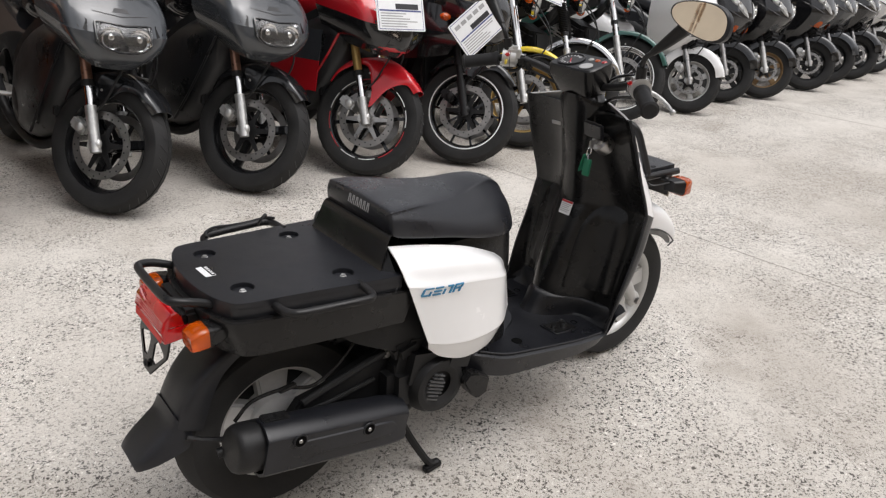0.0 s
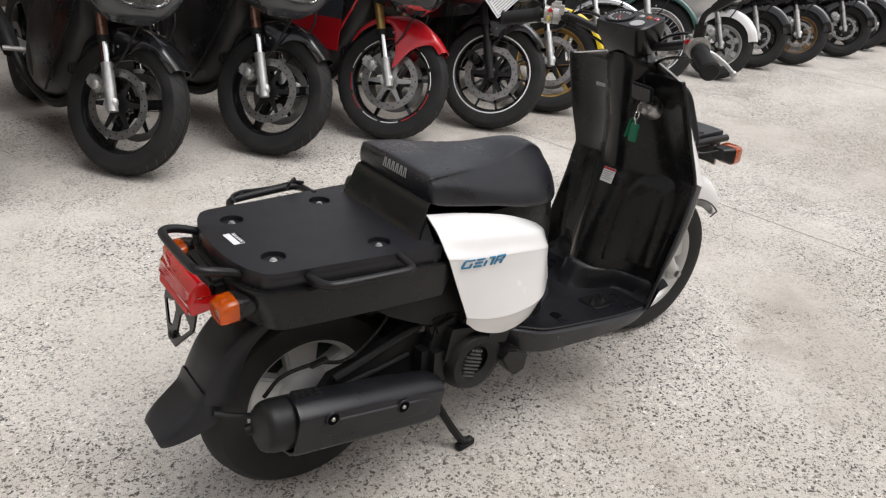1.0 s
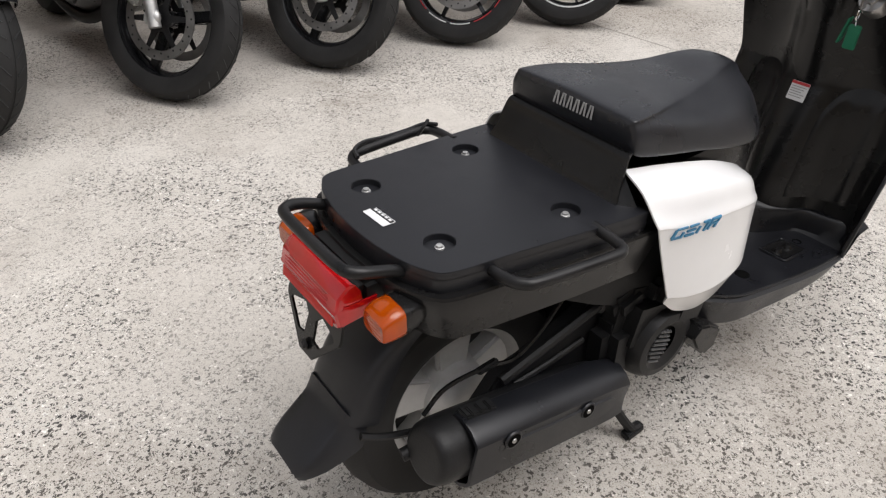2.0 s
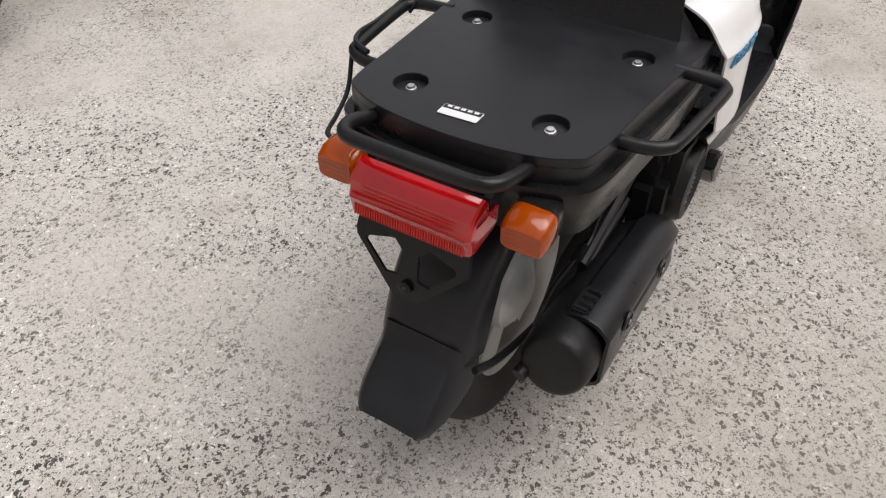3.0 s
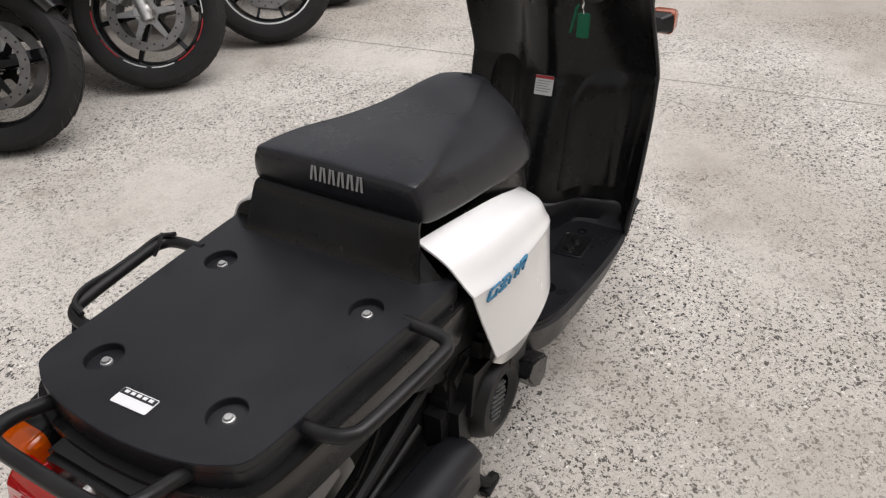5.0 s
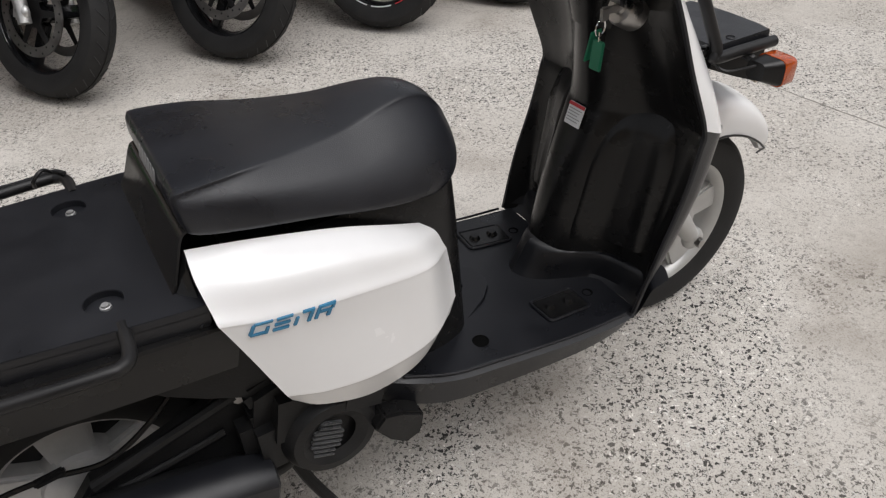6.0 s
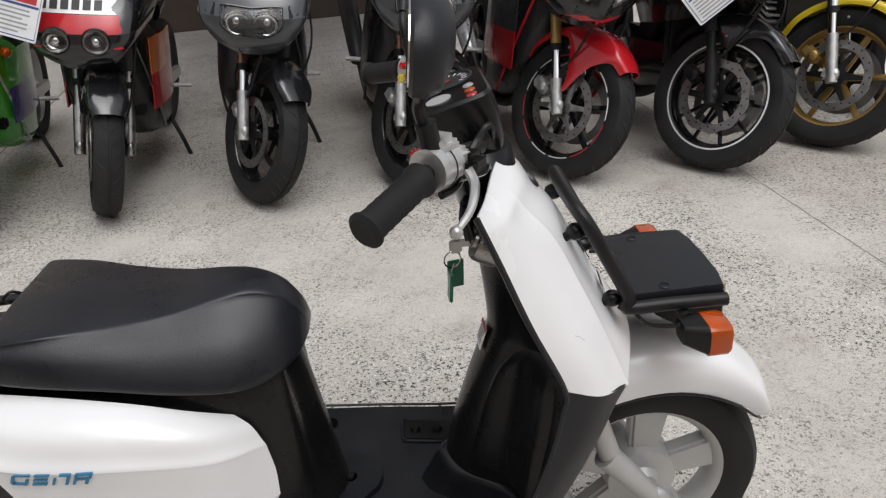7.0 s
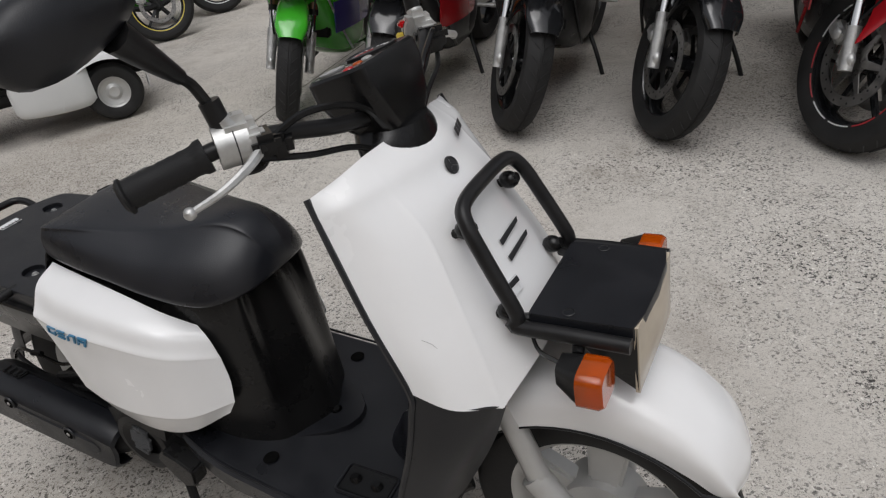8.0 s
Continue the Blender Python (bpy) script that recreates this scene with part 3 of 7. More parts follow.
    # white side covers with a blue mark
    for s in (-1, 1):
        cover = part("side_cover", patch(side_panel_net(s), 41, 52, .003), "white", sc, "white plastic side cover with blue mark", 45)
        pts = [q for r in net(side_panel_net(s), 41, 41) for q in r]
        for a, b_, bars in ((0, .27, ((0, .14, .17, .86), (.10, 0, .96, .16), (.10, .84, 1, 1), (.80, .0, .96, .50))), (.33, .55, ((.0, 0, 1, .16), (.0, .42, .95, .57), (.0, .84, 1, 1))),
                            (.62, .86, ((.0, 0, .17, .62), (.30, .84, 1, 1), (.80, 0, 1, .84))), (.92, 1.17, ((0, 0, .17, 1), (.17, .84, 1, 1), (.17, .40, .9, .54), (.84, .54, 1, .84), (.70, 0, .90, .40)))):
            cells = []
            for f0, g0, f1, g1 in bars:
                low, high = [], []
                for f, g in ((f0, g0), (f1, g0), (f1, g1), (f0, g1)):
                    u = a + (b_ - a) * f + .10 * g
                    px = .2575 + .0905 * u if s < 0 else .3735 - .0905 * u
                    pz = .5465 - .0085 * u + .0190 * g if s < 0 else .5370 + .0085 * u + .0190 * g
                    near = min(pts, key=lambda q: (q.x - px) ** 2 + (q.z - pz) ** 2)
                    low.append((px, near.y + s * .0002, pz))
                    high.append((px, near.y + s * .0030, pz))
                bm, vs = grid_bm([low, high], True)
                bm.faces.new(vs[1])
                cells.append(clean(bm))
            part("cover_mark", merged(*cells), "blue_letter", cover)

    # floor board
    st = ((.40, .345, .285, .150), (.47, .325, .250, .188), (.55, .298, .222, .203), (.64, .283, .212, .208), (.74, .268, .204, .212), (.83, .255, .198, .212), (.90, .248, .204, .210), (.935, .247, .224, .205))
    rings = [[(x, -w + .012, zt), (x, -w, zt - .010), (x, -w + .008, zb + .012), (x, -w + .03, zb), (x, w - .03, zb), (x, w - .008, zb + .012), (x, w, zt - .010), (x, w - .012, zt)] for x, zt, zb, w in st]
    floor_ob = part("floor_board", loft(rings, 26, 0, False), "plastic", sc, "black ribbed plastic foot board", 28)
    for s in (-1, 1):
        pad = prism(rounded(.092, .056, .006), .006, pose(.821, s * .125, .2545, 0, 8, -s * 3), .002)
        pad_ob = part("foot_pad", pad, "gloss", floor_ob)
        brim = tube([(x, y, 0) for x, y in rounded(.098, .062, .008)], .0028, 6, 0, True)
        brim.transform(pose(.821, s * .125, .2590, 0, 8, -s * 3))
        part("pad_brim", brim, "plastic", pad_ob)
        for dx in (-.024, .018):
            part("stud", lathe([(0, .004), (.007, .004), (.010, .0), (.012, -.004)], 16, "z", (.821 + dx, s * .125, .2640 - dx * .14), False), "gloss", floor_ob)
        part("drain_well", lathe([(.0105, .0012), (.009, .002), (.007, .0), (.0, -.002)], 18, "z", (.890, s * .119, .2485), False), "void", floor_ob)
        part("screw_well", lathe([(.0150, .0008), (.0125, .0016), (.0120, .0010), (.0, .0010)], 18, "z", (.632, s * .148, .2850), False), "void", floor_ob)
        part("edge_strip", tube([(.47, s * .183, .326), (.55, s * .197, .300), (.64, s * .202, .285), (.74, s * .205, .270), (.83, s * .205, .257), (.91, s * .203, .250)], .0026, 6, 24), "plastic", floor_ob)
    lid = loft(slab_rings(mirrored([(.60, 0), (.60, -.108), (.635, -.094), (.700, -.056), (.726, -.030), (.734, -.008), (.734, 0)]), [(.256, 1, 0), (.279, 1, 0), (.282, .98, 0)]), 0, 0, False)
    part("battery_lid", lid, "plastic", floor_ob)
    part("lid_bolt", lathe([(0, .004), (.007, .004), (.008, 0), (.012, 0), (.012, -.003)], 14, "z", (.676, 0, .282), False), "gloss", floor_ob)

    # leg shield, inner side
    levels = ((.246, .842, .872, .946, .966, .968, .925, .206), (.36, .866, .888, .958, .980, .984, .957, .211), (.47, .904, .920, .982, 1.002, 1.008, .996, .211), (.55, .936, .948, .996, 1.016, 1.020, 1.016, .209),
              (.59, .945, .960, 1.000, 1.019, 1.022, 1.019, .207), (.69, .938, .955, .984, .992, .986, .977, .200), (.78, .926, .940, .955, .960, .955, .944, .192), (.850, .912, .922, .930, .932, .927, .917, .182))
    rows = []
    for z, x0, x1, x2, x3, x4, xe, w in levels:
        half_row = [(xe, w, z), (x4, w * .86, z), (x3, w * .64, z), (x2, w * .42, z), (x1, w * .21, z)]
        rows.append([(x, -y, zz) for x, y, zz in half_row] + [(x0, 0, z)] + [(x, y, zz) for x, y, zz in reversed(half_row)])
    shield = part("leg_shield", patch(rows, 60, 40, .004), "gloss", sc, "black plastic inner leg shield", 60)
    # arched knee bulges on both sides of the tunnel
    def shield_x(y, z):
        k = max(i for i in range(len(levels) - 1) if levels[i][0] <= z + 1e-9)
        f = (z - levels[k][0]) / (levels[k + 1][0] - levels[k][0])
        lv = [p + (q - p) * f for p, q in zip(levels[k], levels[k + 1])]
        g = abs(y) / lv[7]
        marks = (0, .21, .42, .64, .86, 1.0)
        i = max(n for n in range(5) if marks[n] <= g + 1e-9)
        h = (g - marks[i]) / (marks[i + 1] - marks[i])
        return lv[1 + i] + (lv[2 + i] - lv[1 + i]) * h
    for s in (-1, 1):
        rows = []
        for v in range(13):
            z = .335 + .245 * v / 12
            row = []
            for u in range(15):
                q = (u / 14 - .5) * 2
                y = .108 + .060 * q
                inside = 1 - (abs(q) ** 3 + max(0.0, (v / 12 - .55) / .45) ** 3)
                row.append((shield_x(s * y, z) - .034 * max(-.35, min(inside, .55)), s * y, z))
            rows.append(row)
        bm, _ = grid_bm(rows)
        part("knee_bulge", clean(bm), "gloss", shield, "", 40)
    rim = [(lv[6], -lv[7], lv[0]) for lv in levels]
    part("shield_edge", tube(rim, .0045, 6, 40), "plastic", shield)
    part("shield_edge", tube([(x, -y, z) for x, y, z in rim], .0045, 6, 40), "plastic", shield)
    foot = [(.800, 0, .252), (.812, -.025, .252), (.838, -.045, .251), (.885, -.063, .249), (.928, -.083, .247), (.948, -.128, .245), (.952, -.176, .244), (.938, -.209, .243)]
    ledge = [(.838, 0, .322), (.846, -.022, .318), (.868, -.047, .309), (.910, -.073, .302), (.943, -.100, .299), (.960, -.146, .296), (.972, -.182, .293), (.958, -.2115, .289)]
    toe = []
    for f, back, lift in ((0, -.010, -.004), (.06, 0, .003), (.5, .0, 0), (.86, 0, 0), (.95, .0015, -.0005), (1, .005, 0), (1, .012, .001), (1, .04, .006)):
        toe.append(spline([(p[0] + (q[0] - p[0]) * f + back, p[1] + (q[1] - p[1]) * f, p[2] + (q[2] - p[2]) * f + lift) for p, q in zip(foot, ledge)], 44))
    bm, _ = grid_bm(toe)
    pair("toe_guard", clean(bm), "plastic", sc, "", 34)
    cap = plane_at((.9305, 0, .556), (0, -1, .02), (.36, 0, 1))
    part("caution_label", prism(rounded(.040, .040, .002), .0012, cap), "paper", shield, "white caution label with a red heading")
    part("label_bar", bars_bm([(-.020, .0135, .020, .0195, 0)], cap, .0016), "red_ink", shield)
    part("label_lines", bars_bm([(-.017, .008 - .0052 * k, .016 - .004 * (k % 3), .0095 - .0052 * k, 0) for k in range(5)], cap, .0016), "grey_letter", shield)

    # steering column cover, ignition lock and keys
    col = loft([[(x + .05 * math.cos(a), w * math.sin(a), z) for a in [2 * math.pi * k / 12 for k in range(12)]] for z, x, w in ((.72, .975, .055), (.80, .958, .065), (.86, .945, .072), (.885, .940, .055))], 12, 32)
    part("column_cover", col, "gloss", sc)
    lock_at = Vector((.928, -.090, .770))
    lock_m = plane_at(lock_at, (0, -1, 0), (.55, 0, 1))
    bm = lathe([(0, .010), (.010, .010), (.012, .006), (.024, .006), (.027, .0), (.027, -.03)], 24, "z", (0, 0, 0), False)
    bm.transform(lock_m)
    lock = part("ignition_lock", bm, "steel", sc)
    part("key", merged(box(lock_at + Vector((-.018, 0, .002)), (.022, .003, .012), .001), box(lock_at + Vector((-.034, 0, -.002)), (.018, .006, .022), .003)), "steel", lock)
    part("key_ring", tube([lock_at + Vector((-.040, .003 * math.sin(a), -.022 + .013 * math.cos(a))) + Vector((.012 * math.sin(a), 0, 0)) for a in [k * .52 for k in range(12)]], .0013, 5, 0, True), "chrome", lock)
    part("key_tag", merged(box(lock_at + Vector((-.046, -.004, -.062)), (.005, .024, .046), .002, (0, 6, 4)), box(lock_at + Vector((-.036, .018, -.055)), (.024, .004, .050), .001, (12, 0, 10))), "green_tag", lock, "green plastic key tag")
    part("tag_chain", tube([lock_at + Vector(o) for o in ((-.038, .002, -.03), (-.042, -.002, -.038), (-.045, -.004, -.045))], .0018, 5, 8), "chrome", lock)
    part("hook_panel", box((.914, -.075, .800), (.012, .075, .045), .006, (0, -12, -8)), "plastic", shield)
    part("vent_label", box((.914, .06, .79), (.003, .03, .010), .001, (0, -10, 6)), "grey_letter", shield)

    # white front cowl
    rows = []
    for pts in (((1.021, .207, .586), (1.074, .197, .562), (1.126, .155, .543), (1.152, .075, .578), (1.158, 0, .590)),
                ((1.000, .205, .635), (1.050, .188, .630), (1.094, .140, .630), (1.116, .07, .640), (1.122, 0, .643)),
                ((.975, .200, .695), (1.022, .174, .696), (1.064, .125, .700), (1.082, .06, .704), (1.088, 0, .706)),
                ((.950, .193, .765), (.992, .158, .770), (1.030, .108, .772), (1.048, .05, .774), (1.054, 0, .775)),
                ((.932, .189, .812), (.966, .157, .816), (.993, .105, .820), (1.013, .048, .818), (1.019, 0, .818)),
                ((.926, .188, .828), (.958, .154, .835), (.980, .103, .840), (.999, .047, .842), (1.005, 0, .842)),
                ((.921, .185, .842), (.944, .147, .850), (.962, .097, .858), (.981, .046, .863), (.986, 0, .864)),
                ((.917, .182, .849), (.934, .142, .858), (.950, .092, .870), (.965, .045, .877), (.970, 0, .879))):
        def mix(p, q, f):
            return tuple(u + (v - u) * f for u, v in zip(p, q))
        pts = pts[:2] + (mix(pts[1], pts[2], .84), pts[2], mix(pts[2], pts[3], .14)) + pts[3:]
        rows.append([(x, -y, z) for x, y, z in pts] + [(x, y, z) for x, y, z in reversed(pts[:-1])])
    cowl = part("front_cowl", patch(rows, 79, 46, .004), "white", sc, "white painted front cowl with fine scratches", 45)
    em = plane_at((1.0205, -.002, .8175), (0, 1, 0), (-.55, 0, 1))
    bm = lathe([(0, .0015), (.0105, .0015), (.012, .0030), (.0132, .0)], 28, "z", (0, 0, 0.0015), False)
    bm.transform(em)
    part("emblem", bm, "ink", cowl, "small round dark emblem")
    part("emblem_spokes", merged(*[bars_bm([(-.0008, .001, .0008, .0095, 0)], em @ Matrix.Rotation(radians(a), 4, "Z"), .0024) for a in (0, 120, 240)]), "grey_letter", cowl)
    lm = plane_at((.9945, .078, .838), (-.35, 1, 0), (-.5, 0, 1))
    part("cowl_mark", bars_bm([(-.020, -.006, -.008, .006, .3), (-.005, -.006, .007, .006, .3), (.010, -.006, .022, .006, .3)], lm, .002), "ink", cowl)
    for k, (zc, wd) in enumerate(((.712, .060), (.690, .066))):
        vm = plane_at((1.0875 + k * .0115, .012, zc), (0, 1, 0), (-.52, 0, 1))
        part("vent_slot", prism([(-wd / 2, -.004), (wd / 2, .001), (wd / 2 + .004, .007), (-wd / 2, .004)], .0015, vm), "ink", cowl)
    wm = plane_at((1.1105, -.052, .662), (0.12, 1, 0), (-.5, 0, 1))
    part("rack_label", prism(rounded(.045, .022, .001), .0012, wm), "paper", cowl, "small white label with a black bar")
    part("rack_label_bar", bars_bm([(-.021, .001, .021, .009, 0)], wm, .0016), "ink", cowl)
    # scratches on the right shoulder
    part("scratch", tube([(1.040, -.183, .660), (1.050, -.178, .652), (1.058, -.174, .640), (1.066, -.169, .632)], .0003, 4, 12), "grey_letter", cowl)
    lower = [[(.925, -.206, .258), (.940, -.199, .255), (.960, -.178, .255), (.975, -.15, .26)], [(.957, -.211, .36), (.982, -.207, .355), (1.012, -.188, .35), (1.035, -.15, .35)],
             [(.996, -.211, .47), (1.034, -.206, .465), (1.070, -.183, .46), (1.090, -.14, .45)], [(1.021, -.207, .587), (1.072, -.196, .563), (1.110, -.170, .552), (1.128, -.150, .543)]]
    pair("shield_side", patch(lower, 18, 24, .004), "plastic", sc)
    well = loft([[(x + .0, -w, z), (x + d, -w, z), (x + d, w, z), (x, w, z)] for z, x, d, w in ((.30, .992, .02, .15), (.42, 1.010, .05, .145), (.56, 1.030, .06, .14), (.70, 1.005, .06, .12), (.84, .955, .03, .08))], 12, 0, False)
    part("inner_well", well, "blackmetal", sc)

    # front fender
    rows = []
    for deg, rt, w in ((33, .256, .052), (40, .276, .068), (52, .294, .078), (70, .308, .084), (90, .314, .087), (112, .318, .088), (135, .318, .088), (152, .305, .086)):
        a = radians(deg)
        lowr = .236 if deg > 36 else .244
        ys = ((-w, lowr), (-w * 1.0, (lowr + rt) / 2 + .004), (-w * .80, rt - .010), (-w * .42, rt - .001), (0, rt + .003))
        pts = [(FW[0] + r * math.cos(a), y, FW[2] + r * math.sin(a)) for y, r in ys]
        rows.append(pts + [(x, -y, z) for x, y, z in reversed(pts[:-1])])
    fend = part("front_fender", patch(rows, 40, 48, .004), "white", sc, "white painted front fender", 50)
    for s in (-1, 1):
        arc = [(FW[0] + .2355 * math.cos(radians(d)), s * .087 * (1 if d > 45 else .6 + .4 * (d - 33) / 12), FW[2] + .2355 * math.sin(radians(d))) for d in range(33, 156, 6)]
        part("fender_trim", tube(arc, .0024, 6), "plastic", fend)
    # fork
    for s in (-1, 1):
        part("fork_leg", tube([(1.045, s * .078, .60), (1.115, s * .078, .37), (1.128, s * .078, .325)], .019, 12), "silver", sc)
        arm = merged(tube([(1.118, s * .078, .335), (1.160, s * .082, .285), (1.205, s * .080, .224)], .021, 12, 0, False, (.024, .018)), ball((1.207, s * .081, .222), (.026, .018, .026), 14))
        arm_ob = part("fork_link", arm, "silver", sc)
        part("axle_nut", lathe([(0, s * .108), (.009, s * .108), (.011, s * .102), (.011, s * .090)], 6, "y", (1.207, 0, .222), False), "steel", arm_ob)
    part("brake_arm", box((1.14, -.062, .300), (.05, .014, .02), .004, (0, 35, 0)), "silver", sc)

    # front carrier: bent tube, plate, headlamp, indicators
    loop = [(1.285, -.106, .652), (1.20, -.107, .655), (1.135, -.106, .656), (1.117, -.104, .668), (1.085, -.099, .735), (1.060, -.092, .785), (1.047, -.070, .805), (1.044, 0, .808),
            (1.047, .070, .805), (1.060, .092, .785), (1.085, .099, .735), (1.117, .104, .668), (1.135, .106, .656), (1.20, .107, .655), (1.285, .106, .652)]
    rack = part("front_carrier", tube([(x + .022, y, z - .008) if x < 1.13 else (x, y, z - .012) for x, y, z in loop], .0105, 10, 70), "blacktube", sc, "black tubular front carrier")
    for y, x, z in ((-.074, 1.068, .762), (.074, 1.068, .762), (-.088, 1.119, .652), (.088, 1.119, .652)):
        part("rack_bolt", merged(ball((x, y, z), (.016, .013, .013), 12), tube([(x + .014, y, z + .006), (x - .018, y, z - .008)], .007, 8)), "gloss", rack)
    plate_out = [(1.148, -.088), (1.152, -.094), (1.285, -.094), (1.292, -.06), (1.294, 0), (1.292, .06), (1.285, .094), (1.152, .094), (1.148, .088)]
    plate = part("carrier_plate", loft(slab_rings(plate_out, [(.634, .97, 0), (.638, 1, 0), (.654, 1, 0), (.6575, .985, 0)]), 0, 0, False), "plastic", rack, "", 25)
    for s in (-1, 1):
        part("plate_bolt", lathe([(.0085, .001), (.0075, .002), (.006, -.002), (0, -.002)], 14, "z", (1.200, s * .080, .6572), False), "ink", plate)
        part("carrier_stay", tube([(1.13, s * .085, .642), (1.16, s * .075, .642), (1.20, s * .05, .640)], .006, 6, 8), "blacktube", rack)
    shell = loft([[(x, -w, z0), (x, -w, z1), (x, w, z1), (x, w, z0)] for x, w, z0, z1 in ((1.20, .05, .588, .633), (1.24, .075, .573, .636), (1.288, .090, .556, .654))], 8, 0, False)
    lamp = part("headlamp", shell, "gloss", sc, "", 30)
    lens = [[(1.290 + .010 * (1 - abs(v) ** 2) * (1 - abs(u) ** 2) + .012 * (v + 1) * .0, u * .090, -.012 + .617 + v * .051) for u in (-1, -.9, -.5, 0, .5, .9, 1)] for v in (-1, -.85, 0, .85, 1)]
    part("lens", patch(lens, 26, 14, .006), "old_lens", lamp, "yellowed headlamp lens")
    for s in (-1, 1):
        base = loft([[(1.235, s * y, z) for y, z in [(.148 + a * .028, .612 + b_ * .024) for a, b_ in rounded(2, 2, .5, 3)]], [(1.205, s * y, z) for y, z in [(.140 + a * .018, .616 + b_ * .016) for a, b_ in rounded(2, 2, .5, 3)]]], 0, 0, False)
        ind = part("front_indicator", base, "gloss", sc)
        lens_i = loft([[(x, s * y, z) for y, z in [(.148 + a * .029 * k, .612 + b_ * .025 * k) for a, b_ in rounded(2, 2, .45, 3)]] for x, k in ((1.235, 1), (1.262, 1), (1.268, .88))], 0, 0, False)
        part("amber_lens", lens_i, "amber_lens", ind, "amber plastic indicator lens")
        part("stem", tube([(1.222, s * .120, .625), (1.215, s * .09, .632), (1.20, s * .06, .64)], .008, 8), "gloss", ind)
        part("wire", tube([(1.205, s * .14, .625), (1.165, s * .11, .615), (1.145, s * .085, .64)], .003, 6, 12), "gloss", ind)

    # handlebar
    bar = part("handlebar", tube([(.797, -.318, .9205), (.862, -.240, .9405), (.905, -.185, .938), (.935, -.10, .915), (.945, 0, .90), (.935, .10, .915), (.905, .185, .938), (.862, .240, .9405), (.797, .318, .9205)], .0105, 10, 60), "blacktube", sc)
    for s in (-1, 1):
        e, i_ = Vector((.788, s * .328, .9175)), Vector((.856, s * .247, .9385))
        d = (i_ - e).normalized()
        pts = [(0, .0165), (.004, .0215), (.007, .0215), (.009, .0175)] + [(.012 + .006 * k, .0172 + (.0008 if k % 2 else 0)) for k in range(13)] + [(.092, .0180), (.097, .0205), (.104, .0205)]
        rows = []
        q0 = d.orthogonal().normalized()
        q1 = d.cross(q0)
        for dist, rr in pts:
            rows.append([e + d * dist + rr * (q0 * math.cos(a) + q1 * math.sin(a)) for a in [2 * math.pi * k / 18 for k in range(18)]])
        bm, vs = grid_bm(rows, True)
        bm.faces.new(vs[0])
        bm.faces.new(vs[-1])
        part("grip", clean(bm), "rubber_grip", bar, "ribbed black rubber grip", 30)
        hb = Vector((.874, s * .226, .942))
        ax = Vector((.64, s * -.77, .0)).normalized()
        house = merged(tube([hb - ax * .020, hb - ax * .017, hb + ax * .012, hb + ax * .018], .0255, 20), box(hb + Vector((.004, s * -.006, .008)), (.044, .036, .050), .009, (0, 0, -s * 50)), box(hb + Vector((.022, s * -.012, .004)), (.026, .030, .024), .006, (0, 0, -s * 50)), tube([hb + Vector((.002, s * -.002, .016)), hb + Vector((-.004, s * .002, .030))], .013, 12))
        sw = part("switch_housing", house, "alu", bar, "cast aluminium switch housing")
        part("switch_button", box(hb + Vector((-.022, s * -.012, .012)), (.014, .014, .010), .003, (0, 0, -s * 50)), "red_lens", sw)
        if s > 0:
            part("switch_label", box(hb + Vector((-.026, s * -.012, -.008)), (.006, .018, .014), .002, (0, 0, -s * 50)), "yellow_ink", sw)
        cyl = box(hb + Vector((.030, s * -.018, -.004)), (.034, .052, .026), .008, (0, 0, -s * 50))
        cyl = merged(cyl, box(hb + Vector((.038, s * -.034, -.012)), (.030, .044, .030), .008, (0, 0, -s * 38)), tube([hb + Vector((.030, s * -.02, -.020)), hb + Vector((.018, s * -.012, -.034)), hb + Vector((.0, s * .002, -.036))], .005, 8, 10))
        part("lever_bracket", cyl, "gloss", bar)
        for o in (-.008, .010):
            part("housing_screw", ball(hb + ax * o + Vector((-.006, 0, .026)), (.005, .005, .003), 10), "steel", sw)
        part("housing_seam", tube([hb + ax * .002 + .0258 * (Vector((0, 0, 1)) * math.cos(a) + ax.cross(Vector((0, 0, 1))) * math.sin(a)) for a in [2 * math.pi * k / 24 for k in range(24)]], .0009, 4, 0, True), "ink", sw)
        lever = tube([(.908, s * .226, .932), (.911, s * .255, .925), (.902, s * .290, .914), (.884, s * .320, .905)], .005, 8, 20, False, (.0065, .0040))
        part("brake_lever", merged(lever, ball((.882, s * .323, .904), .0075, 12)), "alu", bar, "bare aluminium brake lever")
        part("cable", tube([(.905, s * .21, .935), (.935, s * .16, .955), (.955, s * .08, .93), (.96, s * .03, .87)], .0045, 6, 24), "gloss", bar)
        part("cable", tube([(.895, s * .23, .925), (.93, s * .17, .905), (.945, s * .10, .885), (.955, s * .04, .85)], .004, 6, 24), "gloss", bar)
        # mirrors
        stem = merged(tube([(.868, s * .230, .975), (.860, s * .235, 1.00), (.858, s * .243, 1.018), (.862, s * .262, 1.034)], .0065, 8, 16), tube([(.861, s * .256, 1.030), (.866, s * .285, 1.056), (.872, s * .325, 1.094)], .01, 10, 14, False, (.0085, .018)))
        boot = tube([(.870, s * .2285, .955), (.864, s * .2325, .995)], .0125, 12)
        mir = part("mirror", merged(stem, boot), "blacktube", sc)
        c = Vector((.858, s * .364, 1.117))
        nrm = Vector((-1, s * -.03, .14)).normalized()
        rt = Vector((0, 0, 1)).cross(nrm).normalized()
        up = nrm.cross(rt)
        shape = []
